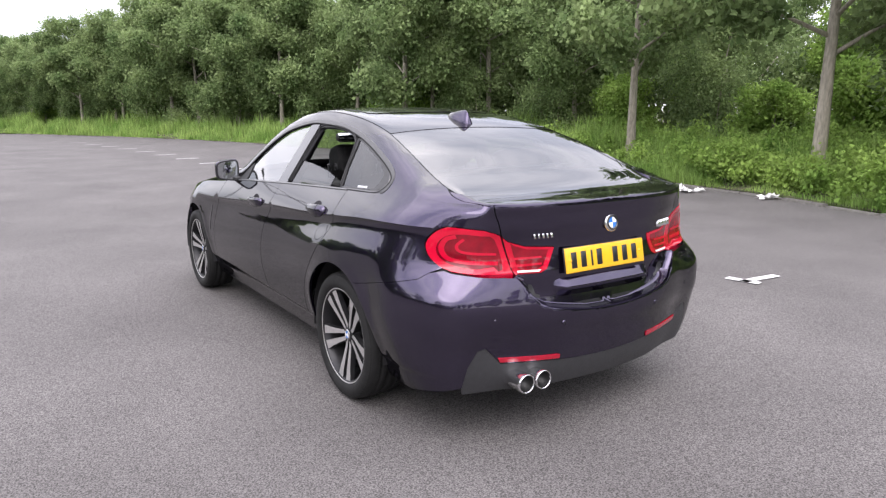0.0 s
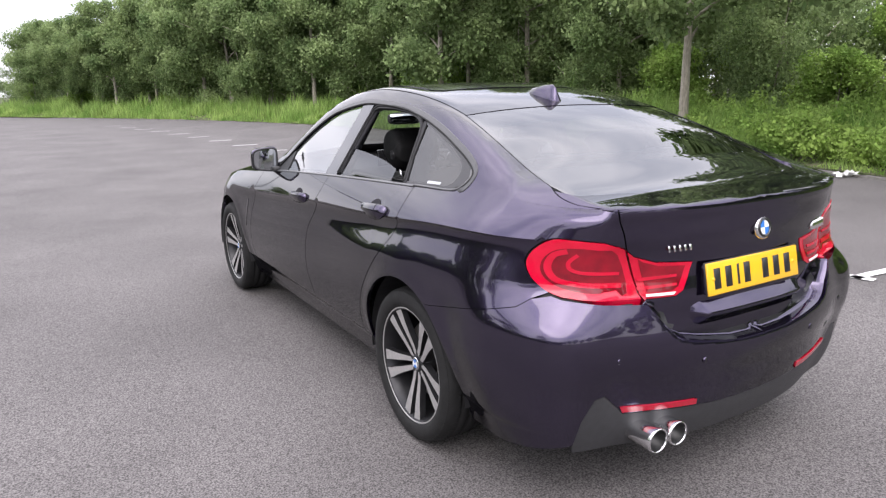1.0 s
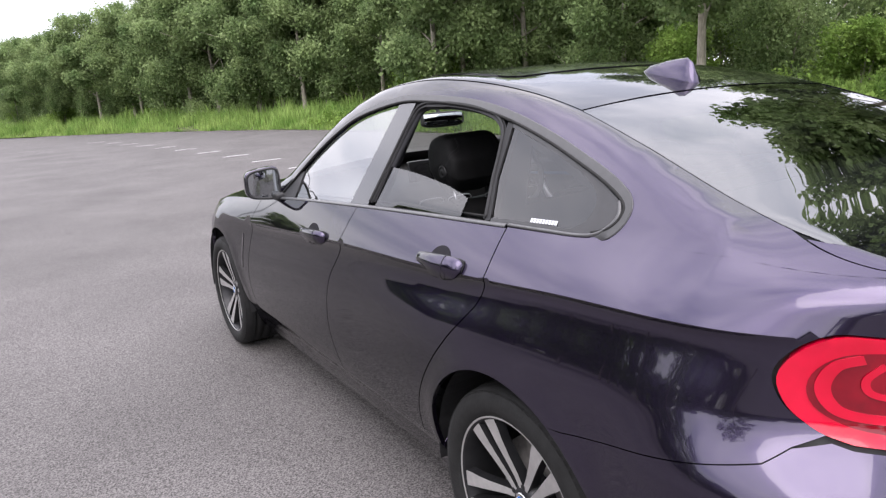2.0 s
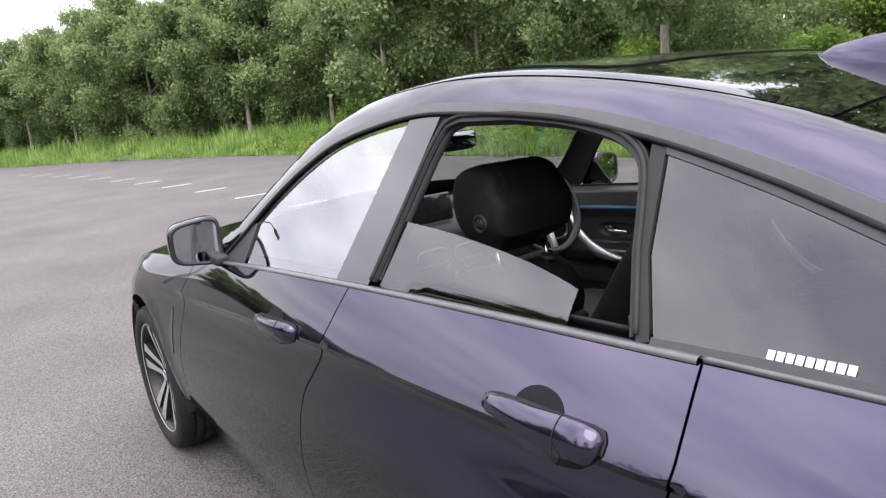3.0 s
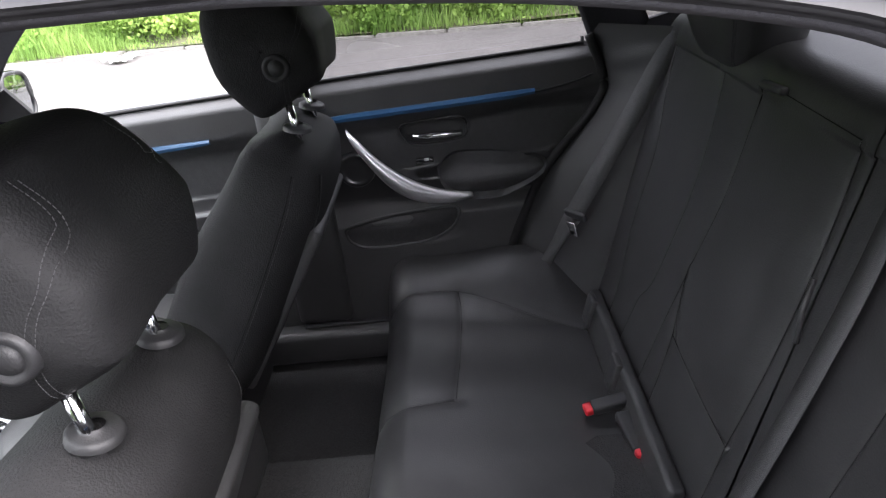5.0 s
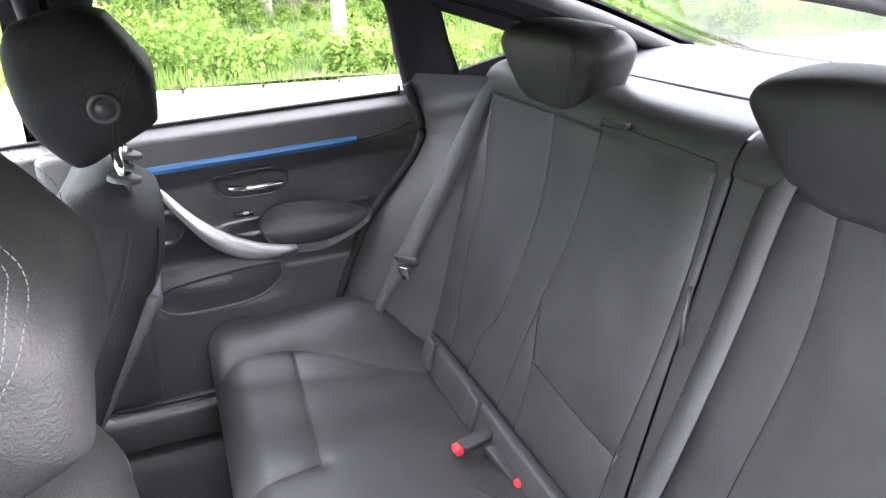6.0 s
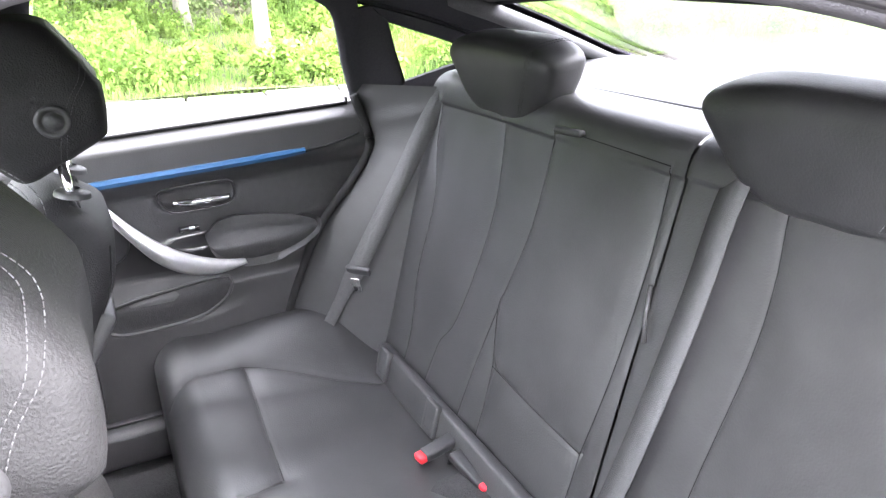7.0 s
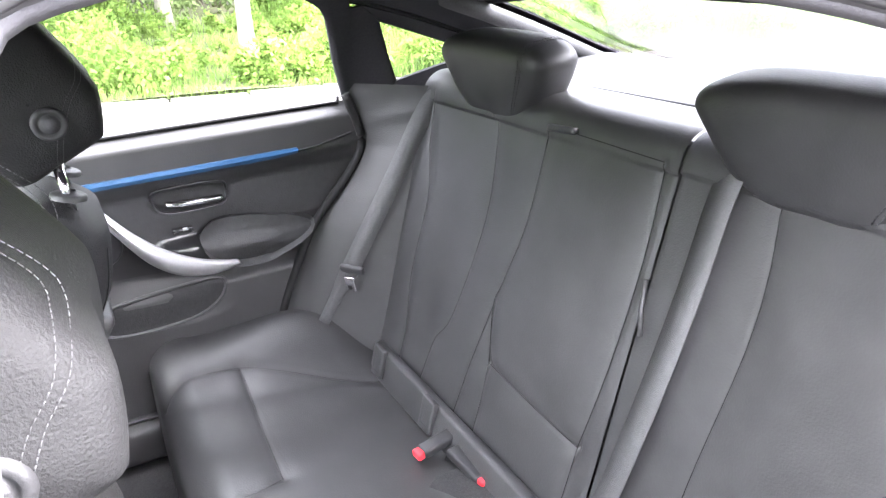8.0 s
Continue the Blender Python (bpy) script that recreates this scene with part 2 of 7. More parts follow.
def tube(paths, sides=7):
    """Tapered round limbs: each path is a list of (point, radius)."""
    verts, faces = [], []
    for path in paths:
        base = len(verts)
        for i, (p, r) in enumerate(path):
            p = Vector(p)
            q = Vector(path[min(i + 1, len(path) - 1)][0]) - Vector(path[max(i - 1, 0)][0])
            z = q.normalized()
            x = z.orthogonal().normalized() if abs(z.z) < 0.95 else (Vector((1, 0, 0)) - z * z.x).normalized()
            y = z.cross(x)
            for k in range(sides):
                ang = 2 * math.pi * k / sides
                verts.append(p + (x * math.cos(ang) + y * math.sin(ang)) * r)
        for i in range(len(path) - 1):
            for k in range(sides):
                a, b = base + i * sides + k, base + i * sides + (k + 1) % sides
                faces.append((a, b, b + sides, a + sides))
        faces.append(tuple(base + k for k in reversed(range(sides))))
        faces.append(tuple(base + (len(path) - 1) * sides + k for k in range(sides)))
    return verts, faces


def make_tree(seed, height, spread, first, leaf, label, girth=0.10, per=800, size=0.135):
    rng = np.random.default_rng(seed)
    tree = tagged(empty("tree"), label, "tree", "trees along the verge")
    lean = rng.normal(0, 0.12, 2)
    paths = [[((lean[0] * f * f, lean[1] * f * f, height * 0.92 * f - 0.1 * (f == 0)), girth * (1.25 - 1.1 * f) * (1.35 if f == 0 else 1)) for f in (0, 0.08, 0.25, 0.45, 0.65, 0.85, 1)]]
    centres, radii = [], []
    limbs = 13
    for i in range(limbs):
        f = first / height + (0.88 - first / height) * i / (limbs - 1)
        ang = i * 2.4 + rng.normal(0, 0.3)
        reach = spread * (1 - 0.55 * abs(f - 0.5) * 2) * rng.uniform(0.75, 1.1)
        z0 = height * 0.92 * f
        up = rng.uniform(0.25, 0.6) * reach
        pts = []
        for g in (0, 0.3, 0.65, 1):
            pts.append(((lean[0] * f * f + math.cos(ang) * reach * g, lean[1] * f * f + math.sin(ang) * reach * g, z0 + up * g ** 0.8), girth * 0.5 * (1 - f * 0.6) * (1.05 - g)))
        paths.append(pts)
        for g in (0.5, 0.8, 1.05):
            centres.append((math.cos(ang + rng.normal(0, 0.2)) * reach * g, math.sin(ang + rng.normal(0, 0.2)) * reach * g, z0 + up * g + rng.normal(0, 0.15)))
            radii.append(rng.uniform(0.4, 0.75) * spread / 2.2)
    centres += [(lean[0], lean[1], height * 0.92), (0.2, -0.2, height * 0.8), (-0.2, 0.2, height * 0.7)]
    radii += [0.6, 0.8, 0.9]
    v, f = tube(paths)
    part("trunk", mesh_of("trunk", v, f), BARK, tree)
    v, f = leaf_cloud(rng, centres, radii, per, size)
    part("crown", mesh_of("crown", v, f, smooth=False), leaf, tree)
    return tree


def make_shrub(seed, height, spread, leaf, label, per=760, size=0.12, name="shrub"):
    rng = np.random.default_rng(seed)
    shrub = tagged(empty(name), label, "shrub", "shrubs behind the trees")
    centres, radii, paths = [], [], []
    for i in range(20):
        ang, rr, h = rng.uniform(0, 6.28), spread * math.sqrt(rng.random()) * 0.85, rng.uniform(0.1, 0.95)
        rr *= 1.05 - 0.6 * h
        c = (math.cos(ang) * rr, math.sin(ang) * rr, height * h)
        centres.append(c)
        radii.append(rng.uniform(0.28, 0.48) * spread * 0.75)
        if i < 7:
            paths.append([((c[0] * 0.15, c[1] * 0.15, -0.1), 0.05), ((c[0] * 0.5, c[1] * 0.5, c[2] * 0.6), 0.03), (c, 0.012)])
    v, f = tube(paths, 5)
    part("stem", mesh_of("stem", v, f), BARK, shrub)
    v, f = leaf_cloud(rng, centres, radii, per, size, flat=0.9, shell=0.6)
    part("foliage", mesh_of("foliage", v, f, smooth=False), leaf, shrub)
    return shrub


def distant(y):
    """The planting is tallest half way and lower at both ends of the car park."""
    return 1 - 0.09 * min(1.0, max(0.0, (20 - y) / 8)) * min(1.0, max(0.0, (y + 12) / 5)) + 0.06 * min(1.0, max(0.0, (y - 25) / 15)) - 0.30 * min(1.0, max(0.0, (y - 42) / 18))


def stand(x, y):
    return bank(x - kerb_x(y)) if x > kerb_x(y) else 0.0


ROW_LABEL = "slender young broadleaf tree in full leaf on the verge"
kinds = [make_tree(11, 7.6, 2.7, 1.7, LEAF, ROW_LABEL), make_tree(12, 8.4, 2.9, 1.9, LEAF, ROW_LABEL), make_tree(13, 7.0, 2.6, 1.6, LEAF, ROW_LABEL)]
near_kind = make_tree(14, 7.6, 2.6, 2.45, LEAF, "broadleaf tree with a bare forked trunk on the verge", girth=0.115, per=560, size=0.15)
spots = [(9.7, -1.75), (10.6, 3.75), (11.8, 9.3), (13.0, -1.15), (11.9, 20.9), (11.2, 32.3), (10.3, 36.6), (8.3, 43.6), (6.3, 49.0), (4.1, 51.6), (3.2, 55.2), (2.4, 58.0), (1.5, 61.8), (0.6, 66.5)]
for y in np.arange(14.5, 66, 4.4):
    spots.append((kerb_x(y) + 5.6 + random.uniform(-0.7, 0.7), float(y) + random.uniform(-0.8, 0.8)))
for y in (-13, -18, -24):
    spots.append((kerb_x(y) + 3 + random.uniform(-0.5, 0.8), y))
for i, (x, y) in enumerate(spots):
    m = pose(x, y, stand(x, y) - 0.05, 0, 0, random.uniform(0, 360)) @ Matrix.Diagonal((*([random.uniform(0.9, 1.12) * distant(y)] * 3), 1))
    if i == 0:
        near_kind.matrix_world = m
    elif i < 4:
        t = copy_thing(near_kind, pose(0, 0, 0))
        t.matrix_world = m
    elif i < 7:
        kinds[i - 4].matrix_world = m
    else:
        t = copy_thing(kinds[i % 3], pose(0, 0, 0))
        t.matrix_world = m

bush = [make_shrub(31, 4.6, 2.4, LEAF_B, "dense light-green shrub behind the trees"), make_shrub(32, 6.5, 2.8, LEAF, "tall dark-green thicket behind the trees"),
        make_shrub(33, 3.0, 1.9, LEAF_B, "rounded bright-green bush behind the trees")]
used = [False] * 3
rng = random.Random(5)
for row, (off, step, h) in enumerate(((6.2, 2.5, 0.85), (9.6, 2.7, 1.0), (14.0, 3.0, 1.3))):
    y = -30.0
    while y < 72:
        x = kerb_x(y) + off + rng.uniform(-1.2, 1.2)
        k = (0 if y < 15 and row == 1 and rng.random() < 0.4 else 1) if row else (2 if rng.random() < (0.6 if y < 15 else 0.35) else 1)
        if row == 2:
            k = 1
        s = h * rng.uniform(0.8, 1.2) * distant(y) * (0.72 if row == 2 and y < 14 else 1)
        m = pose(x, y, stand(x, y) - 0.15, 0, 0, rng.uniform(0, 360)) @ Matrix.Diagonal((s, s, s * rng.uniform(0.85, 1.1), 1))
        if used[k]:
            b = copy_thing(bush[k], pose(0, 0, 0))
        else:
            b, used[k] = bush[k], True
        b.matrix_world = m
        y += step * rng.uniform(0.8, 1.2)
# a belt of trees and thicket that closes the left and rear sides of the car park
for i in range(38):
    x, y = (-22.5 + 1.2 * math.sin(i * 1.7), -38 + 3.3 * i) if i < 32 else (-18 + 6.0 * (i - 32), -39 + 2 * math.sin(i))
    tall = 0.58 if i < 32 else 1.0
    t = copy_thing(kinds[i % 3], pose(0, 0, 0))
    t["label"], t["group"] = "leafy tree on the far side of the car park", "far trees"
    t.matrix_world = pose(x, y, -0.05, 0, 0, i * 77) @ Matrix.Diagonal((1.0, 1.0, tall + 0.1 * math.sin(i * 2.3), 1))
    if i < 32:
        b = copy_thing(bush[1], pose(0, 0, 0))
        b["label"], b["group"] = "dense thicket between the far trees", "far thicket"
        b.matrix_world = pose(x - 1.0, y + 1.6, -0.15, 0, 0, i * 131) @ Matrix.Diagonal((1.0, 1.0, 0.9 * tall, 1))
for i, (x, y) in enumerate(((-11.0, 4.6), (-11.4, 7.6), (-11.8, 10.4))):
    t = copy_thing(kinds[i], pose(0, 0, 0))
    t["label"], t["group"] = "leafy tree on an island of the car park", "island trees"
    t.matrix_world = pose(x, y, -0.05, 0, 0, i * 95) @ Matrix.Diagonal((0.72, 0.72, 0.70, 1))
young = make_tree(17, 6.6, 1.5, 2.4, LEAF, "young tree with a thin open crown in the car park", girth=0.06, per=70, size=0.16)
young["group"] = "young trees"
young.matrix_world = pose(-10.4, 7.5, -0.02, 0, 0, 80)
for x, y, turn, k in ((-10.8, 1.2, 200, 0.95), (-10.5, -5.2, 300, 1.0)):
    t = copy_thing(young, pose(0, 0, 0))
    t.matrix_world = pose(x, y, -0.02, 0, 0, turn) @ Matrix.Diagonal((k, k, k, 1))


def trampled(x, y):
    """How much of the growth is left round the two nearest trunks, where the earth shows."""
    return min(1.0, max(0.22, math.hypot((x - 10.6) / 2.7, (y + 1.5) / 2.0) * 1.5 - 0.55))


def make_grass(name, y0, y1, count, tall, width, seed, label, dmax=5.5):
    rng = np.random.default_rng(seed)
    y = rng.uniform(y0, y1, count)
    d = 0.12 + dmax * rng.random(count) ** 1.5
    x = np.array([kerb_x(v) for v in y]) + d
    patch = np.array([noise.noise((a * 0.7, b * 0.7, 7)) for a, b in zip(x, y)])
    h = tall * (0.30 + 0.70 * rng.random(count)) * (0.35 + 0.65 * np.minimum(1, d / 1.2)) * np.clip(0.75 + 1.3 * patch, 0.15, 1.5)
    h = h * np.array([trampled(a, b) for a, b in zip(x, y)])
    z = np.array([bank(v) for v in d]) - 0.03
    ang = rng.uniform(0, 2 * np.pi, count)
    w = width * (0.6 + 0.8 * rng.random(count))
    bend = rng.normal(0, 0.22, (count, 2)) * h[:, None]
    p = np.stack([x, y, z], 1)
    side = np.stack([np.cos(ang) * w, np.sin(ang) * w, np.zeros(count)], 1)
    mid = p + np.stack([bend[:, 0] * 0.35, bend[:, 1] * 0.35, h * 0.6], 1)
    tip = p + np.stack([bend[:, 0], bend[:, 1], h], 1)
    v = np.stack([p - side, p + side, mid - side * 0.7, mid + side * 0.7, tip], 1).reshape(-1, 3)
    i = np.arange(count)[:, None] * 5
    faces = [tuple(q) for q in np.concatenate([i, i + 1, i + 3, i + 2], 1)] + [tuple(q) for q in np.concatenate([i + 2, i + 3, i + 4], 1)]
    return tagged(part(name, mesh_of(name, v, faces, smooth=False), GRASS), label, "grass", kind="stuff")


make_grass("tall_grass", -16, 12, 60000, 0.78, 0.008, 3, "tall yellow-green grass growing on the verge")
make_grass("tall_grass", 12, 68, 34000, 0.95, 0.022, 4, "tall yellow-green grass growing on the verge")
rng = np.random.default_rng(9)
cs, rs = [], []
for i in range(900):
    y, d = rng.uniform(-16, 26) if i < 600 else rng.uniform(-9, 6), 0.25 + 5 * rng.random() ** 1.4
    left = trampled(kerb_x(y) + d, y)
    cs.append((kerb_x(y) + d, y, bank(d) + left * (0.16 + 0.50 * rng.random() ** 2)))
    rs.append(rng.uniform(0.12, 0.42) * left)
v, f = leaf_cloud(rng, cs, rs, 170, 0.075, flat=1.1, shell=0.25)
tagged(part("weeds", mesh_of("weeds", v, f, smooth=False), LEAF_B), "low broadleaf weeds among the verge grass", "weeds", kind="stuff")


def lamp_post(x, y, turn):
    post = tagged(empty("street_lamp", pose(x, y, 0, 0, 0, turn)), "grey metal street lamp with two arms in the car park", "street lamp", "lamp posts")
    v, f = tube([[((0, 0, -0.1), 0.09), ((0, 0, 1.2), 0.085), ((0, 0, 1.25), 0.06), ((0, 0, 7.8), 0.045)]], 10)
    part("pole", mesh_of("pole", v, f), METAL_GREY, post)
    for s in (-1, 1):
        v, f = tube([[((0, 0, 7.6), 0.03), ((s * 0.35, 0, 7.9), 0.028), ((s * 0.8, 0, 7.95), 0.025)]], 8)
        arm = part("arm", mesh_of("arm", v, f), METAL_GREY, post)
        bm = bmesh.new()
        bmesh.ops.create_cube(bm, size=1.0)
        bmesh.ops.scale(bm, vec=(0.62, 0.24, 0.11), verts=bm.verts)
        bmesh.ops.translate(bm, vec=(s * 1.05, 0, 7.95), verts=bm.verts)
        bmesh.ops.bevel(bm, geom=bm.edges[:], offset=0.04, segments=2, affect="EDGES")
        part("lamp_head", bm, METAL_GREY, arm)


METAL_GREY = surf("painted_metal", (0.22, 0.23, 0.24), (0.28, 0.29, 0.3), scale=5, rough=0.45, metal=0.3)
lamp_post(-7.4, 25.5, 20)
lamp_post(-15.2, 9.2, 60)


# ---- litter by the kerb ----
WRAPPER = surf("litter_paper", (0.62, 0.62, 0.60), (0.78, 0.78, 0.76), scale=12, rough=0.7, bump=0.5, bump_scale=60)


def litter(x, y, size, seed):
    """A crumpled scrap of white paper."""
    rng = np.random.default_rng(seed)
    n = 7
    v = [(size * (i / (n - 1) - 0.5) * (1 + 0.3 * rng.normal()), size * 0.6 * (j / (n - 1) - 0.5) * (1 + 0.3 * rng.normal()), 0.012 + size * 0.16 * abs(rng.normal())) for j in range(n) for i in range(n)]
    f = [(j * n + i, j * n + i + 1, (j + 1) * n + i + 1, (j + 1) * n + i) for j in range(n - 1) for i in range(n - 1)]
    ob = tagged(part("paper_scrap", mesh_of("paper_scrap", v, f, smooth=False), WRAPPER), "crumpled white paper scrap lying by the kerb", "litter", "litter")
    ob.matrix_world = pose(x, y, 0.0, 0, 0, seed * 50)


for k, (x, y, size) in enumerate(((8.40, 4.95, 0.36), (8.65, 4.85, 0.20), (8.62, 3.50, 0.30))):
    litter(x, y, size, k + 1)

# ---- the car's shape: rear axle at y = 0, facing +y, left side at -x ----
def smooth(a, b, x):
    t = np.clip((np.asarray(x, float) - a) / (b - a), 0, 1)
    return t * t * (3 - 2 * t)


WHEELBASE, WHEEL_R = 2.81, 0.333
ARCH_R = 0.392
BELT = curve((-1.05, 1.082), (-0.8, 1.095), (-0.55, 1.10), (-0.25, 1.092), (0.08, 1.078), (0.98, 1.04), (1.7, 1.0), (2.1, 0.965), (2.8, 0.90), (3.3, 0.80), (3.65, 0.68))
SWAGE = curve((-1.05, 0.985), (-0.75, 0.99), (-0.43, 0.99), (-0.2, 0.98), (0.03, 0.962), (0.45, 0.935), (1.03, 0.91), (2.0, 0.85), (2.8, 0.79), (3.65, 0.6))
BELT_IN = curve((-1.05, 0.03), (-0.8, 0.085), (-0.5, 0.125), (-0.25, 0.125), (0.08, 0.115), (0.98, 0.085), (1.7, 0.06), (2.3, 0.06), (3.0, 0.08), (3.65, 0.10))
ROOF_MID = curve((-1.02, 1.083), (-0.9, 1.097), (-0.74, 1.108), (-0.5, 1.19), (-0.2, 1.305), (0.13, 1.405), (0.5, 1.472), (1.0, 1.497), (1.4, 1.455), (1.7, 1.328),
                 (2.0, 1.165), (2.2, 1.06), (2.34, 1.03), (2.8, 0.985), (3.2, 0.90), (3.45, 0.80), (3.65, 0.68))
ROOF_EDGE = curve((-1.02, 1.083), (-0.74, 1.104), (-0.5, 1.165), (-0.2, 1.275), (0.13, 1.380), (0.5, 1.452), (1.0, 1.480), (1.3, 1.435), (1.5, 1.355), (1.7, 1.20),
                  (1.85, 1.07), (2.0, 0.995), (2.2, 0.965), (2.8, 0.915), (3.3, 0.81), (3.65, 0.68))
BOOT_IN = curve((0.60, 0.03), (0.70, 0.046), (0.76, 0.043), (0.88, 0.056), (0.93, 0.05), (0.98, 0.036), (1.04, 0.03), (1.075, 0.024), (1.10, 0.03))
BUMPER_IN = curve((0.20, 0.085), (0.30, 0.04), (0.40, 0.015), (0.48, 0.0), (0.56, -0.022), (0.64, -0.026), (0.72, -0.012), (0.80, 0.006), (0.85, 0.014), (1.1, 0.02))


LEDGE_X = (0.0, 0.145, 0.30, 0.37, 0.413, 0.455, 0.515, 0.648, 0.753)
LEDGE_Z = (0.602, 0.606, 0.628, 0.642, 0.663, 0.706, 0.780, 0.788, 0.805)


def _outline():
    a = np.radians(np.linspace(90, 0, 141))[:-1]
    rear = np.stack([-0.905 * np.cos(a) ** 0.8, -0.35 - 0.655 * np.sin(a) ** 0.8], 1)
    y = np.linspace(-0.35, 2.9, 131)
    side = np.stack([-0.905 - 0.010 * np.exp(-(y / 0.5) ** 2) - 0.004 * np.exp(-((y - 2.81) / 0.5) ** 2), y], 1)
    a = np.radians(np.linspace(0, 90, 101))[1:]
    front = np.stack([-0.905 * np.cos(a) ** 0.85, 2.9 + 0.69 * np.sin(a) ** 0.85], 1)
    rear[:, 0] -= 0.010 * np.exp(-(rear[:, 1] / 0.5) ** 2) * (np.abs(rear[:, 0]) / 0.905) ** 2
    return np.concatenate([rear, side, front])


_REF = _outline()
_ARC = np.concatenate([[0], np.cumsum(np.linalg.norm(np.diff(_REF, axis=0), axis=1))])
ARC_END = float(_ARC[-1])
_TAN = np.gradient(_REF, _ARC, axis=0)
_TAN[0], _TAN[-1] = (-1, 0), (1, 0)
_TAN /= np.linalg.norm(_TAN, axis=1)[:, None]


def arc_at(y):
    """Place along the half outline (from the rear centre) of a point on the side at y."""
    return np.interp(y, _REF[:, 1], _ARC)


def arc_at_x(x):
    """The same for a point of the rear at -|x|."""
    k = 140
    return np.interp(np.abs(x), np.abs(_REF[:k, 0]), _ARC[:k])


def lower(u, z):
    """The left half of the body below the belt: place along the outline and height give a point."""
    u, z = np.asarray(u, float), np.asarray(z, float)
    mirror = np.where(u < 0, -1.0, 1.0)
    u = np.abs(u)
    x, y = np.interp(u, _ARC, _REF[:, 0]), np.interp(u, _ARC, _REF[:, 1])
    tx, ty = np.interp(u, _ARC, _TAN[:, 0]), np.interp(u, _ARC, _TAN[:, 1])
    n = np.hypot(tx, ty)
    nx, ny = ty / n, -tx / n
    zb, zs, bi = BELT(y), SWAGE(y), BELT_IN(y)
    t = np.clip((z - zs) / (zb - zs), 0, 1.2)
    up = 0.012 + (bi - 0.012) * (0.72 * t + 0.28 * t * t)
    dz = np.maximum(zs - z, 0)
    fade = smooth(2.7, 1.9, y) * smooth(-0.95, -0.5, y)
    haunch = smooth(1.05, 0.10, y) * smooth(-0.85, -0.45, y)
    rear_fade = smooth(0.35, 0.0, y)
    hollow = 0.05 - 0.026 * rear_fade
    low = 0.012 + fade * (0.021 - 0.012 * rear_fade) * (dz / hollow) * np.exp(1 - dz / hollow) - 0.011 * smooth(0.04, 0.26, dz)
    low = low + 0.055 * np.clip((0.58 - z) / 0.30, 0, 1.3) ** 2 + 0.010 * smooth(0.345, 0.325, z)
    low = low - 0.026 * haunch * smooth(0.025, 0.19, dz) * smooth(0.30, 0.62, z)
    side = np.where(z > zs, up, low)
    for yc in (0.0, WHEELBASE):
        r = np.hypot(y - yc, z - WHEEL_R)
        side = side - 0.008 * np.exp(-((r - ARCH_R) / 0.045) ** 2) * smooth(1.02, 0.7, z)
    ax = np.abs(x)
    top = np.interp(ax, LEDGE_X, LEDGE_Z)
    step = smooth(top - 0.004, top + 0.011, z) * smooth(0.72, 0.56, ax)
    rear = BUMPER_IN(z) * (1 - step) + step * (BOOT_IN(z) + 0.0)
    corner = 0.084 * smooth(0.85, 0.68, z) * np.exp(-((ax - 0.78) / 0.13) ** 2) * smooth(-0.35, -0.6, y)
    w = smooth(-0.58, -0.9, y)
    front = 0.03 + 0.10 * np.clip((0.45 - z) / 0.3, 0, 1) ** 2 + 0.10 * smooth(0.6, 0.8, z)
    wf = smooth(2.95, 3.4, y)
    inset = side * (1 - w) * (1 - wf) + rear * w + front * wf - corner
    return np.stack([(x + nx * inset) * mirror, y + ny * inset, z], -1)


_TOPS = np.array([lower(u, float(BELT(np.interp(u, _ARC, _REF[:, 1])))) for u in _ARC])
_TOPS[:, 1] = np.maximum.accumulate(_TOPS[:, 1])


def belt_x(y):
    return np.interp(y, _TOPS[:, 1], _TOPS[:, 0])


def upper(x, y):
    """Height of the body above the belt over a point of the plan."""
    x, y = -np.abs(np.asarray(x, float)), np.asarray(y, float)
    xb, zb = belt_x(y), np.interp(y, _TOPS[:, 1], _TOPS[:, 2])
    zk, zc = np.maximum(ROOF_EDGE(y), zb + 0.004), ROOF_MID(y)
    zc = np.maximum(zc, zk + 0.004)
    xk = np.minimum(np.maximum(-0.82 + 0.63 * (zk - 1.04), xb + 0.02), -0.02)
    side = zb + (x - xb) / np.maximum(xk - xb, 1e-4) * (zk - zb)
    lid = zc - (zc - zk) * np.abs(x / xk) ** 2.2
    at_b = zc - (zc - zk) * np.abs(xb / xk) ** 2.2 - zb
    k = np.clip(0.9 * at_b, 0.002, 0.07)
    h = np.maximum(k - np.abs(side - lid), 0) / k
    return np.minimum(side, lid) - h * h * k / 4


def side_x(y, z):
    """The plan place on the left side of the cabin at a height z."""
    y, z = np.broadcast_arrays(np.asarray(y, float), np.asarray(z, float))
    lo, hi = belt_x(y), np.full(y.shape, -0.3)
    for _ in range(40):
        mid = (lo + hi) / 2
        below = upper(mid, y) < z
        lo, hi = np.where(below, mid, lo), np.where(below, hi, mid)
    return (lo + hi) / 2


def cabin_side(y, z):
    return np.stack([side_x(y, z), np.asarray(y, float), np.asarray(z, float)], -1)


def over(x, y):
    return np.stack([np.asarray(x, float), np.asarray(y, float), upper(x, y)], -1)


def resample(poly, step, closed=True):
    pts = np.array(poly, float)
    if closed:
        pts = np.concatenate([pts, pts[:1]])
    out = []
    for a, b in zip(pts[:-1], pts[1:]):
        n = max(1, int(np.ceil(np.linalg.norm(b - a) / step)))
        out += [a + (b - a) * i / n for i in range(n)]
    if not closed:
        out.append(pts[-1])
    return np.array(out)


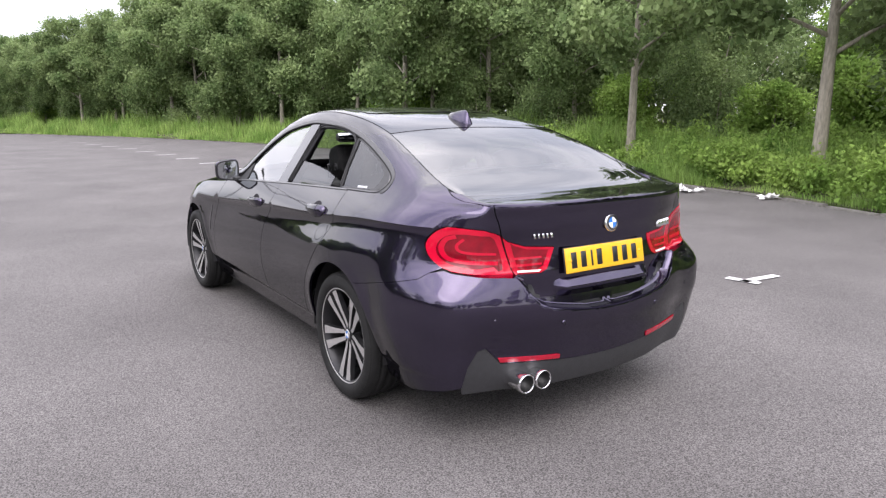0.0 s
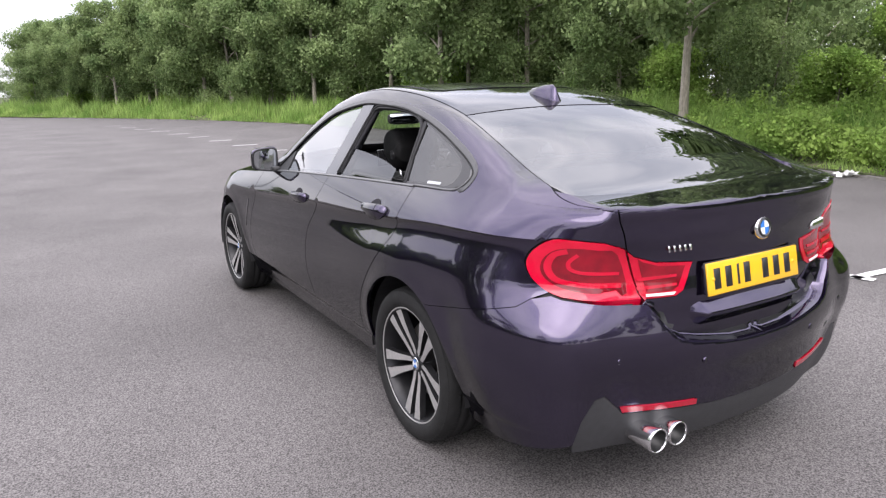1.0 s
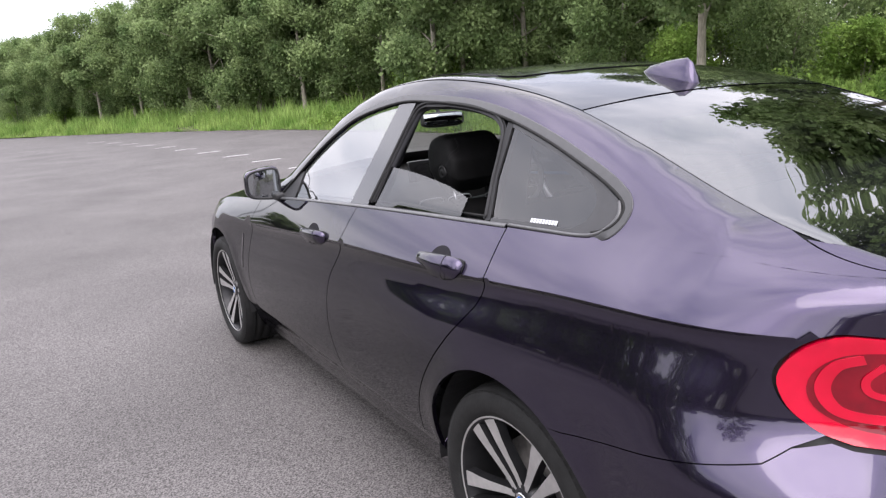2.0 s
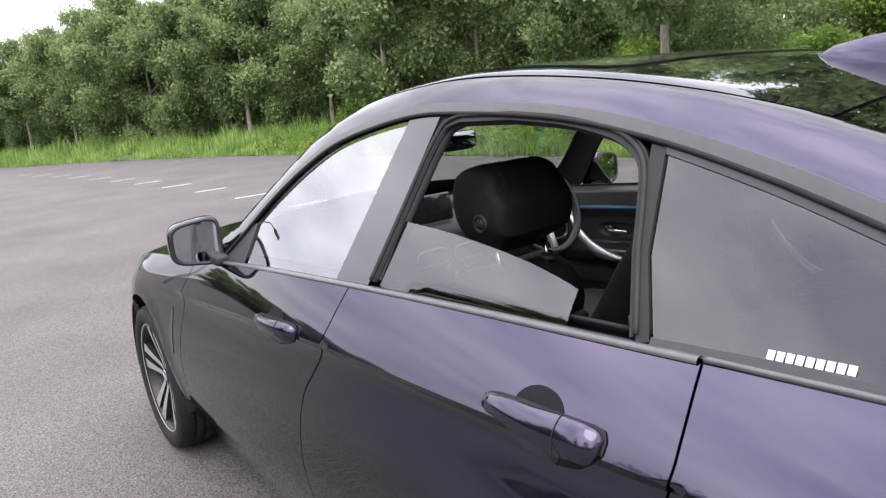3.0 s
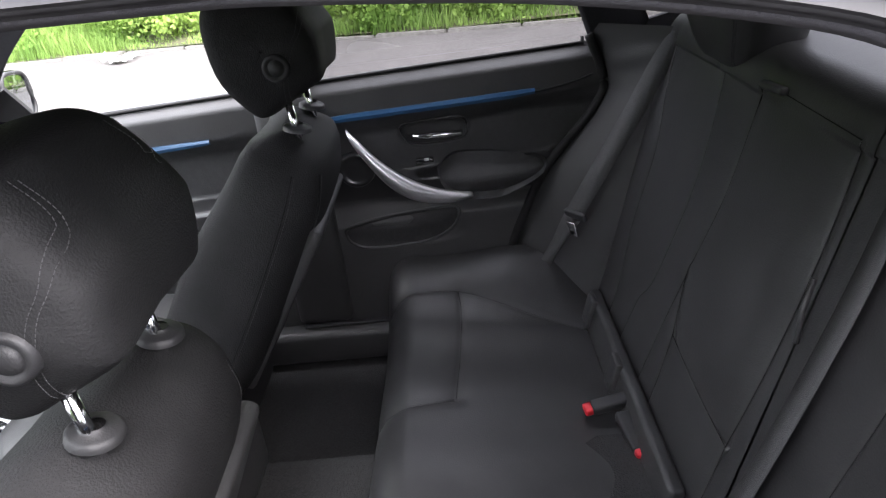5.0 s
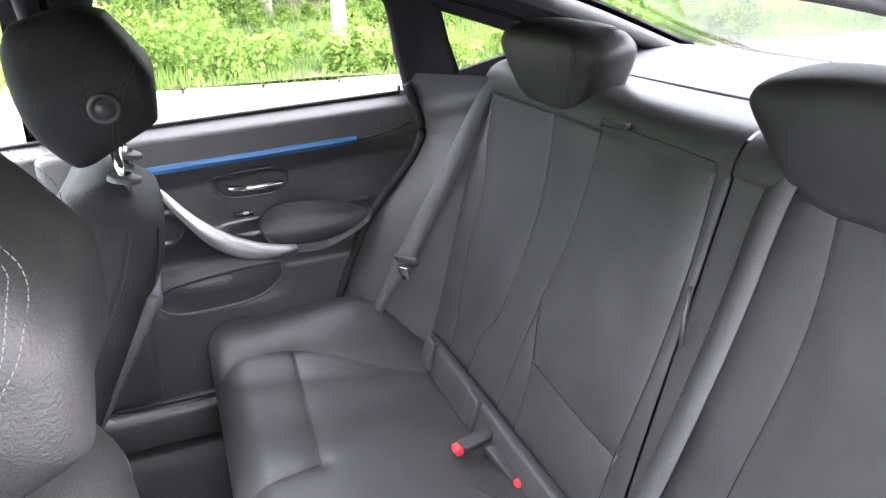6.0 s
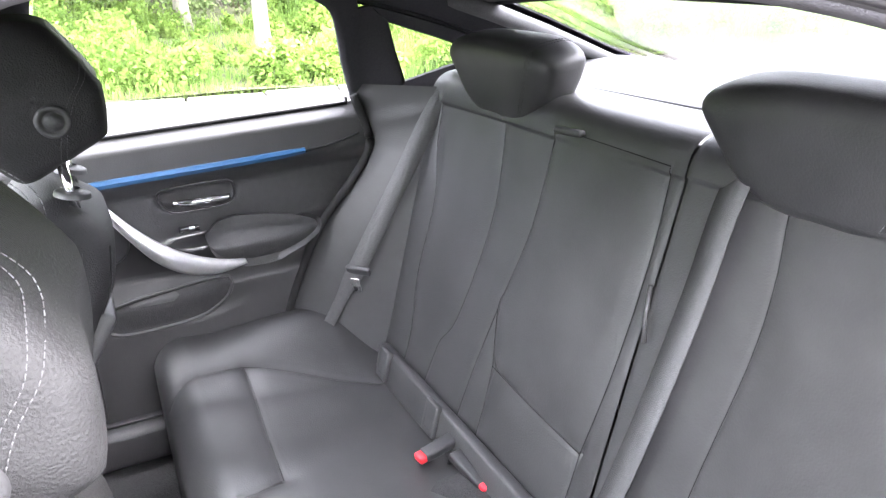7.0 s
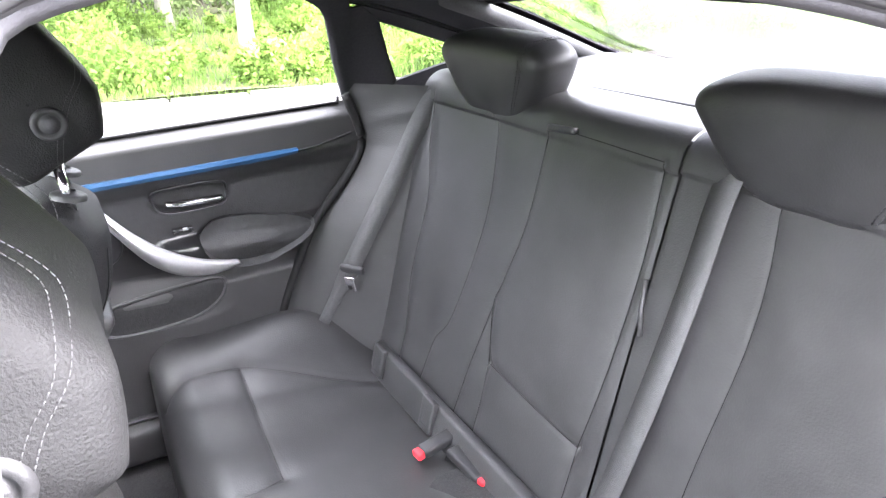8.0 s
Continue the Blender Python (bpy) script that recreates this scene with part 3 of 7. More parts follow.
def rounded(poly, n=6, closed=True):
    """A Catmull-Rom curve through the corners of poly."""
    p = np.array(poly, float)
    m = len(p)
    out = []
    for i in range(m if closed else m - 1):
        p0, p1, p2, p3 = (p[(i + k) % m] if closed else p[min(max(i + k, 0), m - 1)] for k in (-1, 0, 1, 2))
        for t in np.arange(n) / n:
            out.append(0.5 * (2 * p1 + (p2 - p0) * t + (2 * p0 - 5 * p1 + 4 * p2 - p3) * t ** 2 + (3 * p1 - p0 - 3 * p2 + p3) * t ** 3))
    if not closed:
        out.append(p[-1])
    return [tuple(q) for q in out]


def shift(line, d):
    """A line moved sideways by d."""
    p = np.array(line, float)
    t = np.gradient(p, axis=0)
    t /= np.linalg.norm(t, axis=1)[:, None]
    return [tuple(q) for q in p + np.stack([-t[:, 1], t[:, 0]], 1) * d]


def fill(poly, step, lines=()):
    """Fills a flat outline with even triangles: points, triangles, and how many points lie on its rim."""
    rim = resample(poly, step * 0.8)
    lo, hi = rim.min(0), rim.max(0)
    gx, gy = np.arange(lo[0] + step / 2, hi[0], step), np.arange(lo[1] + step / 2, hi[1], step)
    if len(gx) and len(gy):
        grid = np.stack(np.meshgrid(gx, gy), -1).reshape(-1, 2)
        keep = np.zeros(len(grid), bool)
        q = np.roll(rim, -1, axis=0)
        for (x0, y0), (x1, y1) in zip(rim, q):
            if y0 != y1:
                cross = ((grid[:, 1] > y0) != (grid[:, 1] > y1)) & (grid[:, 0] < (x1 - x0) * (grid[:, 1] - y0) / (y1 - y0) + x0)
                keep ^= cross
        grid = grid[keep]
        if len(grid):
            fixed = np.concatenate([rim] + [np.array(q) for q in lines])
            near = np.array([np.min(np.sum((fixed - g) ** 2, 1)) for g in grid])
            grid = grid[near > (0.45 * step) ** 2]
    else:
        grid = np.zeros((0, 2))
    edges, extra, at = [], [], len(rim)
    for q in lines:
        extra += list(q)
        edges += [(at + i, at + i + 1) for i in range(len(q) - 1)]
        at += len(q)
    pts = [Vector(v) for v in list(rim) + extra + list(grid)]
    res = geometry.delaunay_2d_cdt(pts, edges, [list(range(len(rim)))], 1, 1e-6)
    return np.array([tuple(v) for v in res[0]]), [tuple(f) for f in res[2]]


def soften(p, n):
    """Normals behind the side windows, where shoulder and pillar run into each other as one rounded form."""
    y = p[:, 1]
    sx = np.where(p[:, 0] > 0, -1.0, 1.0)
    e = 0.004
    yy = np.clip(y, -0.66, 0.2)
    u, zb, xb = arc_at(yy), BELT(yy) - 0.03, belt_x(yy) + 0.03
    a = np.cross(lower(u + e, zb) - lower(u - e, zb), lower(u, zb + e) - lower(u, zb - e))
    b = np.cross(over(xb + e, yy) - over(xb - e, yy), over(xb, yy + e) - over(xb, yy - e))
    a, b = a / np.linalg.norm(a, axis=1)[:, None], b / np.linalg.norm(b, axis=1)[:, None]
    a *= np.where(a[:, 0] > 0, -1.0, 1.0)[:, None]
    b *= np.where(b[:, 2] < 0, -1.0, 1.0)[:, None]
    c = a + b
    c /= np.linalg.norm(c, axis=1)[:, None]
    c[:, 0] *= sx
    w = smooth(0.075, 0.0, np.abs(p[:, 2] - BELT(yy))) * smooth(-0.10, -0.26, y) * smooth(0.0, -0.05, np.abs(p[:, 0]) * -1 + 0.60)
    n = n * (1 - w[:, None]) + c * w[:, None]
    return n / np.linalg.norm(n, axis=1)[:, None]


def panel_mesh(name, poly, fn, step=0.04, depth=0.012, lift=0.0, both=False, mirror=False, outward=None, lines=()):
    """A skin panel: its outline in the surface's own two coordinates, laid on the surface fn, with a turned-in edge."""
    pts, tris = fill(poly, step, lines)
    e = 1e-3
    a, b = pts[:, 0], pts[:, 1]
    p = fn(a, b)
    n = np.cross(fn(a + e, b) - fn(a - e, b), fn(a, b + e) - fn(a, b - e))
    n /= np.maximum(np.linalg.norm(n, axis=1)[:, None], 1e-12)
    mid = np.array([0, 1.2, 0.75]) if outward is None else np.array(outward)
    flip = np.sign(np.sum(n * (p - mid), axis=1).sum())
    n *= flip
    if fn is lower or fn is over:
        n = soften(p, n)
    p = p + n * lift
    tri = []
    for t in tris:
        q = p[list(t)]
        c = np.cross(q[1] - q[0], q[2] - q[0])
        tri.append(t if np.dot(c, n[list(t)].sum(0)) > 0 else t[::-1])
    count = {}
    for t in tri:
        for i in range(3):
            count[(t[i], t[(i + 1) % 3])] = 1
    rim = [(i, j) for (i, j) in count if (j, i) not in count]
    if both:
        rim = [(i, j) for i, j in rim if max(abs(p[i][0]), abs(p[j][0])) > 1e-4]
    verts, norms, faces = list(p), list(n), list(tri)
    if depth:
        top, low = {}, {}
        for i, j in rim:
            d = p[j] - p[i]
            out = np.cross(d, n[i])
            out /= max(np.linalg.norm(out), 1e-9)
            for k in (i, j):
                if k not in top:
                    top[k], low[k] = len(verts), len(verts) + 1
                    verts += [p[k], p[k] - n[k] * depth]
                    norms += [out, out]
            faces.append((top[j], top[i], low[i], low[j]))
    verts, norms = np.array(verts), np.array(norms)
    if both:
        k = len(verts)
        verts = np.concatenate([verts, verts * (-1, 1, 1)])
        norms = np.concatenate([norms, norms * (-1, 1, 1)])
        faces = faces + [tuple(k + i for i in reversed(f)) for f in faces]
    elif mirror:
        verts, norms = verts * (-1, 1, 1), norms * (-1, 1, 1)
        faces = [tuple(reversed(f)) for f in faces]
    return mesh_of(name, verts, faces, True, norms)


def pair(name, poly, fn, material, parent, label="", **how):
    """The left part and its mirror image on the right."""
    parents = parent if isinstance(parent, tuple) else (parent, parent)
    return tuple(part(name, panel_mesh(name, poly, fn, mirror=s, **how), material, parents[s], label) for s in (False, True))


def rod(points, radius, sides=8, closed=False, flat=None):
    """A round bar along points, of even thickness; flat scales it along the second axis."""
    pts = [Vector(tuple(map(float, p))) for p in points]
    n = len(pts)
    verts, faces = [], []
    for i, p in enumerate(pts):
        d = (pts[(i + 1) % n] - pts[i - 1]) if closed else (pts[min(i + 1, n - 1)] - pts[max(i - 1, 0)])
        z = d.normalized()
        x = z.cross(Vector((0, 0, 1)))
        x = x.normalized() if x.length > 1e-3 else Vector((1, 0, 0))
        y = z.cross(x)
        for k in range(sides):
            a = 2 * math.pi * k / sides
            verts.append(p + x * math.cos(a) * radius + y * math.sin(a) * radius * (flat or 1))
    for i in range(n if closed else n - 1):
        for k in range(sides):
            a, b = i * sides + k, i * sides + (k + 1) % sides
            c, d = ((i + 1) % n) * sides + (k + 1) % sides, ((i + 1) % n) * sides + k
            faces.append((a, b, c, d))
    if not closed:
        faces.append(tuple(reversed(range(sides))))
        faces.append(tuple((n - 1) * sides + k for k in range(sides)))
    return mesh_of("rod", verts, faces)


def lathe(profile, sides=48, axis="x"):
    """Turns a profile of (place along the axis, radius) round the axis."""
    verts, faces = [], []
    for h, r in profile:
        for k in range(sides):
            a = 2 * math.pi * k / sides
            c, s = r * math.cos(a), r * math.sin(a)
            verts.append((h, c, s) if axis == "x" else (c, h, s) if axis == "y" else (c, s, h))
    m = len(profile)
    for i in range(m - 1):
        for k in range(sides):
            a, b = i * sides + k, i * sides + (k + 1) % sides
            faces.append((a, b, b + sides, a + sides))
    me = mesh_of("turned", verts, faces)
    bm = bmesh.new()
    bm.from_mesh(me)
    bmesh.ops.remove_doubles(bm, verts=bm.verts, dist=1e-5)
    bmesh.ops.recalc_face_normals(bm, faces=bm.faces)
    return bm


def slab(size, centre, bevel=0.01, segments=3, turn=None, taper=None):
    """A rounded box."""
    bm = bmesh.new()
    bmesh.ops.create_cube(bm, size=1.0)
    bmesh.ops.scale(bm, vec=size, verts=bm.verts)
    if taper:
        for v in bm.verts:
            if v.co.z > 0:
                v.co.x *= taper
                v.co.y *= taper
    if bevel:
        bmesh.ops.bevel(bm, geom=bm.edges[:], offset=bevel, segments=segments, affect="EDGES", profile=0.5)
    if turn:
        bmesh.ops.transform(bm, matrix=pose(0, 0, 0, *turn), verts=bm.verts)
    bmesh.ops.translate(bm, vec=centre, verts=bm.verts)
    return bm


from mathutils import geometry

# ---- car materials ----
BODY = surf("violet_paint", (0.036, 0.027, 0.060), (0.046, 0.035, 0.073), scale=900, rough=0.21, metal=0.95, coat=1.0, coat_ior=1.56, edge=0.12)
PLASTIC = surf("black_plastic", (0.012, 0.012, 0.013), (0.02, 0.02, 0.021), scale=40, rough=0.55, bump=0.15, bump_scale=400)
GREY_PLASTIC = surf("grey_plastic", (0.028, 0.028, 0.030), (0.036, 0.036, 0.039), scale=40, rough=0.5, bump=0.15, bump_scale=400)
GLOSS_BLACK = surf("gloss_black", (0.012, 0.012, 0.013), (0.016, 0.016, 0.017), scale=30, rough=0.12, coat=0.6)
RUBBER = surf("rubber", (0.009, 0.009, 0.009), (0.016, 0.016, 0.016), scale=25, rough=0.75, spec=0.3, bump=0.3, bump_scale=120)
SEAL = surf("door_seal", (0.013, 0.013, 0.014), (0.021, 0.021, 0.022), scale=25, rough=0.62, spec=0.3)
CHROME = surf("chrome", (0.75, 0.75, 0.76), (0.8, 0.8, 0.81), scale=10, rough=0.12, metal=1.0)
SATIN = surf("satin_silver", (0.55, 0.55, 0.56), (0.62, 0.62, 0.63), scale=60, rough=0.34, metal=0.85)
RIM = surf("machined_alloy", (0.56, 0.555, 0.55), (0.66, 0.65, 0.64), scale=50, rough=0.30, metal=0.75)
RIM_DARK = surf("dark_alloy", (0.022, 0.022, 0.024), (0.032, 0.032, 0.034), scale=30, rough=0.4, metal=0.6)
LAMP_RED = surf("red_lens", (0.40, 0.002, 0.018), (0.58, 0.004, 0.032), scale=9, rough=0.12, spec=0.4, coat=0.55)
LAMP_DARK = surf("dark_red_lens", (0.13, 0.0008, 0.007), (0.26, 0.0014, 0.012), scale=14, rough=0.10, spec=0.45, coat=0.5)
REFLECTOR = surf("red_reflector", (0.35, 0.004, 0.02), (0.42, 0.006, 0.025), scale=80, rough=0.2, coat=0.7)
YELLOW = surf("plate_yellow", (0.80, 0.43, 0.012), (0.84, 0.46, 0.018), scale=20, rough=0.35, coat=0.4)
INK = surf("plate_black", (0.012, 0.012, 0.012), (0.016, 0.016, 0.016), scale=20, rough=0.4)
WHITE = surf("badge_white", (0.75, 0.75, 0.75), (0.8, 0.8, 0.8), scale=20, rough=0.3)
BLUE = surf("badge_blue", (0.03, 0.16, 0.5), (0.035, 0.18, 0.55), scale=20, rough=0.3)
BRAKE = surf("brake_steel", (0.25, 0.24, 0.23), (0.38, 0.36, 0.34), scale=40, rough=0.4, metal=0.8)
CLEAR = glass("clear_glass", (0.88, 0.93, 0.9), 0.06, facing=0.30)
DOOR_GLASS = glass("door_glass", (0.86, 0.91, 0.88), 0.10, facing=0.36)
SIDE_TINT = glass("side_glass", (0.86, 0.88, 0.90), 0.64, facing=0.11)
QUARTER_TINT = glass("quarter_glass", (0.86, 0.88, 0.92), 0.72, facing=0.11)
TINTED = glass("privacy_glass", (0.86, 0.88, 0.92), 0.72, facing=0.13)
MIRROR = surf("mirror_glass", (0.40, 0.42, 0.44), (0.42, 0.44, 0.46), scale=2, rough=0.02, metal=1.0)

# ---- car: outer skin ----
car = tagged(empty("car"), "dark violet four-door coupe saloon parked with its rear window half open", "car")
G = 0.0022
SHUT_F = rounded([(0.984, 1.041), (1.02, 0.93), (1.11, 0.82), (1.17, 0.73), (1.203, 0.55), (1.165, 0.338)], 6, False)
SHUT_R = rounded([(0.098, 1.078), (0.082, 1.01), (0.080, 0.955), (0.112, 0.888), (0.160, 0.836), (0.345, 0.65), (0.47, 0.47), (0.52, 0.338)], 6, False)
SHUT_D = rounded([(2.04, 0.972), (2.13, 0.87), (2.22, 0.72), (2.28, 0.5), (2.28, 0.338)], 6, False)


def uz(points):
    """From (y, z) on the side to the outline's own coordinate."""
    return [(float(arc_at(y)), z) for y, z in points]


def rz(points):
    """From (|x|, z) on the rear to the outline's own coordinate."""
    return [(float(arc_at_x(x)), z) for x, z in points]


def belt(y0, y1, d=0.0, n=24):
    return [(y, float(BELT(y)) + d) for y in np.linspace(y0, y1, n)]


def arch(yc, a0, a1, r=ARCH_R, n=30):
    return [(yc + r * math.cos(math.radians(a)), WHEEL_R + r * math.sin(math.radians(a))) for a in np.linspace(a0, a1, n)]


def crease(y0, y1, d):
    return [(float(arc_at(y)), float(SWAGE(y)) + d) for y in np.linspace(y0, y1, max(4, int(abs(y1 - y0) / 0.018)))]


def creases(y0, y1):
    return [crease(y0, y1, d) for d in (-0.06, -0.036, -0.018, -0.0015, 0.0015)]


front_doors = pair("front_door", uz(shift(SHUT_F, G) + [(2.28 - G, 0.338)] + shift(SHUT_D, -G)[::-1] + belt(2.04 - G, 0.984 + G)), lower, BODY, car, depth=0.014, step=0.035, lines=creases(2.08, 1.08))
rear_doors = pair("rear_door", uz(shift(SHUT_R, G) + [(1.165 - G, 0.338)] + shift(SHUT_F, -G)[::-1] + belt(0.984 - G, 0.098 + G)), lower, BODY, car, depth=0.014, step=0.03, lines=creases(0.985, 0.112))
pair("sill", uz([(0.39, 0.333), (2.42, 0.333), (2.42, 0.20), (0.37, 0.20)]), lower, BODY, car, depth=0.03)
A_LOW = math.degrees(math.asin((0.338 - WHEEL_R) / ARCH_R))
pair("front_fender", uz(shift(SHUT_D, G) + arch(WHEELBASE, 180 - A_LOW, 18)) + uz([(3.25, 0.44), (3.30, 0.66)] + [(y, float(BELT(y))) for y in np.linspace(3.30, 2.04 + G, 20)]), lower, BODY, car, depth=0.02)
LAMP_TOP = [(0.64, 0.979), (0.717, 0.990), (0.775, 0.994), (0.812, 0.963), (0.829, 0.918), (0.819, 0.867), (0.795, 0.832), (0.776, 0.818)]
LAMP_TOP = rounded(LAMP_TOP, 4, False)
BOOT_SIDE = [(0.607, 1.088), (0.600, 1.05), (0.585, 1.01), (0.572, 0.958)]
SEAM = [(-0.717, 0.800), (-0.68, 0.772), (-0.53, 0.735), (-0.35, 0.692), (-0.25, 0.672)]
A_SEAM = 180 - math.degrees(math.asin((0.668 - WHEEL_R) / ARCH_R))
quarter = (uz(belt(0.098 - G, -0.62, 0, 20)) + [(u, float(BELT(np.interp(u, _ARC, _REF[:, 1])))) for u in np.linspace(arc_at(-0.62), arc_at_x(0.609), 14)][1:]
           + rz([(x + 0.003, z) for x, z in BOOT_SIDE]) + rz([(x + 0.004, z + 0.004) for x, z in LAMP_TOP])
           + uz([(y, z + 0.001) for y, z in SEAM]) + uz(arch(0, A_SEAM, A_LOW)) + uz(shift(SHUT_R, -G)[::-1]))
pair("quarter_panel", quarter, lower, BODY, car, depth=0.014, step=0.02, lines=creases(0.05, -0.715))
LAMP_LOW = [(0.776, 0.815), (0.753, 0.805), (0.648, 0.788), (0.515, 0.780)]
BOOT_LOW = [(0.455, 0.706), (0.413, 0.663), (0.37, 0.642), (0.30, 0.628), (0.145, 0.606), (0.0, 0.602)]
DIFF = [(0.0, 0.362), (0.20, 0.368), (0.29, 0.376), (0.40, 0.384), (0.575, 0.392), (0.600, 0.425), (0.640, 0.474), (0.668, 0.466), (0.70, 0.39), (0.72, 0.29)]
bumper = (uz([(y, z - 0.0015) for y, z in SEAM[::-1]]) + rz([(x, z - 0.005) for x, z in LAMP_LOW] + [(x, z - 0.004) for x, z in BOOT_LOW]) + rz(DIFF)
          + uz([(-0.62, 0.235), (-0.376, 0.225)]) + uz(arch(0, 196, A_SEAM, n=10)))
part("rear_bumper", panel_mesh("rear_bumper", bumper, lower, both=True, depth=0.02, step=0.018), BODY, car)
part("diffuser", panel_mesh("diffuser", rz([(x, z - 0.003) for x, z in DIFF]) + rz([(0.72, 0.255), (0.4, 0.245), (0.0, 0.24)]), lower, both=True, depth=0.05), GREY_PLASTIC, car, "matt grey plastic lower valance")
LEDGE = [(0.435, 0.690), (0.413, 0.663), (0.37, 0.642), (0.30, 0.628), (0.145, 0.606), (0.03, 0.603)]
INNER_LAMP = [(0.566, 0.945), (0.541, 0.925), (0.461, 0.900), (0.312, 0.889), (0.330, 0.84), (0.352, 0.797), (0.384, 0.781), (0.515, 0.782)]
boot = [(0.0, 1.083)] + [(x, float(BELT(np.interp(arc_at_x(x), _ARC, _REF[:, 1])))) for x in (0.15, 0.3, 0.45, 0.57)] + [(x - 0.002, z) for x, z in BOOT_SIDE]
boot += [(x, z + 0.003) for x, z in INNER_LAMP[:4]] + [(x - 0.004, z) for x, z in INNER_LAMP[4:6]] + [(x, z - 0.003) for x, z in INNER_LAMP[6:]] + BOOT_LOW
boot_lid = part("boot_lid", panel_mesh("boot_lid", rz(boot), lower, both=True, depth=0.016, step=0.02, lines=[rz([(x, z + d) for x, z in resample(LEDGE, 0.015, False)]) for d in (0.005, 0.012, 0.024)]), BODY, car)
lamps = pair("tail_lamp", rz([(0.578, 0.955)] + [(x, z) for x, z in LAMP_TOP] + [(x, z + 0.003) for x, z in LAMP_LOW[:-1]] + [(0.522, 0.785)]), lower, LAMP_RED, car, "glossy red tail lamp", depth=0.03, step=0.025, lift=0.003)
boot_lamps = pair("boot_lamp", rz(INNER_LAMP[:]), lower, LAMP_RED, car, "glossy red inner tail lamp", depth=0.03, step=0.02, lift=0.003)
# dark inner lens with brighter light guides
def shrink(poly, k):
    q = np.array(poly)
    c = q.mean(0)
    return [tuple(v) for v in c + (q - c) * k]


inner = [(0.602, 0.940), (0.66, 0.958), (0.72, 0.966), (0.765, 0.962), (0.792, 0.938), (0.802, 0.905), (0.795, 0.872), (0.772, 0.846), (0.735, 0.828), (0.65, 0.812), (0.565, 0.806)]
pair("inner_lens", rz(rounded(inner, 3)), lower, LAMP_DARK, lamps, "dark red inner lens", depth=0.001, step=0.02, lift=0.0045)
pair("inner_lens", rz(shrink(INNER_LAMP, 0.74)), lower, LAMP_DARK, boot_lamps, "dark red inner lens", depth=0.001, step=0.02, lift=0.0045)
for guide, wide in (([(0.742, 0.957), (0.772, 0.945), (0.786, 0.912), (0.780, 0.880), (0.758, 0.858), (0.70, 0.845), (0.585, 0.833)], 0.0085),
                    ([(0.716, 0.945), (0.738, 0.922), (0.736, 0.900), (0.715, 0.888), (0.67, 0.881), (0.593, 0.874)], 0.0055)):
    guide = rounded(guide, 5, False)
    pair("light_guide", rz(shift(guide, wide) + shift(guide, -wide)[::-1]), lower, LAMP_RED, lamps, "bent red light guide", depth=0.002, step=0.015, lift=0.007)
for z0 in (0.812, 0.842):
    pair("light_guide", rz([(0.530, z0), (0.38, z0 + 0.004), (0.38, z0 + 0.013), (0.533, z0 + 0.012)]), lower, LAMP_RED, boot_lamps, "glossy red light guide", depth=0.002, step=0.02, lift=0.007)
pair("reversing_lens", rz([(0.500, 0.789), (0.395, 0.787), (0.385, 0.796), (0.500, 0.798)]), lower, WHITE, boot_lamps, "pale reversing lens", depth=0.001, step=0.02, lift=0.008)
pair("reflector", rz([(0.580, 0.399), (0.43, 0.391), (0.29, 0.382), (0.292, 0.404), (0.43, 0.412), (0.588, 0.421)]), lower, REFLECTOR, car, "slim red rear reflector", depth=0.012, step=0.02, lift=0.005)
part("front_bumper", panel_mesh("front_bumper", [(u, float(BELT(np.interp(u, _ARC, _REF[:, 1])))) for u in np.linspace(arc_at(3.305), ARC_END, 14)] + [(ARC_END, 0.2), (float(arc_at(3.2)), 0.22)]
     + uz(arch(WHEELBASE, -16, 18, n=8)) + uz([(3.255, 0.44)]), lower, both=True, depth=0.03), BODY, car)

# liner behind the gaps
part("body_shell", panel_mesh("body_shell", [(0, 0.26), (0, 1.05)] + [(u, float(BELT(np.interp(u, _ARC, _REF[:, 1]))) - 0.02) for u in np.linspace(0.3, ARC_END - 0.3, 50)]
     + [(ARC_END, 0.60), (ARC_END, 0.26)] + uz(arch(WHEELBASE, -5, 185, ARCH_R + 0.01)) + uz(arch(0, -5, 185, ARCH_R + 0.01)), lower, both=True, depth=0, lift=-0.02, step=0.09), PLASTIC, car)

# ---- cabin: roof rails, roof, glass ----
DLO_TOP = rounded([(1.79, 1.01), (1.70, 1.085), (1.58, 1.195), (1.44, 1.290), (1.29, 1.353), (1.02, 1.400), (0.80, 1.401), (0.52, 1.382), (0.30, 1.346), (0.10, 1.297), (-0.06, 1.248), (-0.18, 1.207), (-0.255, 1.172), (-0.268, 1.145), (-0.245, 1.115), (-0.20, 1.101)], 5, False)


def plan(points):
    y, z = np.array(points).T
    return [(float(x), float(v)) for x, v in zip(side_x(y, np.maximum(z, BELT(y) + 0.002)), y)]


ROOF_LINE = rounded([(-0.80, 2.02), (-0.735, 1.82), (-0.625, 1.58), (-0.555, 1.36), (-0.53, 1.0), (-0.535, 0.6), (-0.55, 0.3), (-0.566, 0.055)], 5, False)
GLASS_SIDE = rounded([(-0.566, 0.052), (-0.61, -0.26), (-0.640, -0.51), (-0.645, -0.60)], 5, False)
DECK_SIDE = rounded([(-0.645, -0.60), (-0.672, -0.665), (-0.680, -0.73), (-0.668, -0.80), (-0.640, -0.845), (-0.607, -0.868)], 5, False)
belt_back = [(float(belt_x(y)), float(y)) for y in np.linspace(-0.868, -0.20, 16)]
belt_front = [(float(belt_x(y)), float(y)) for y in np.linspace(1.80, 2.03, 5)]
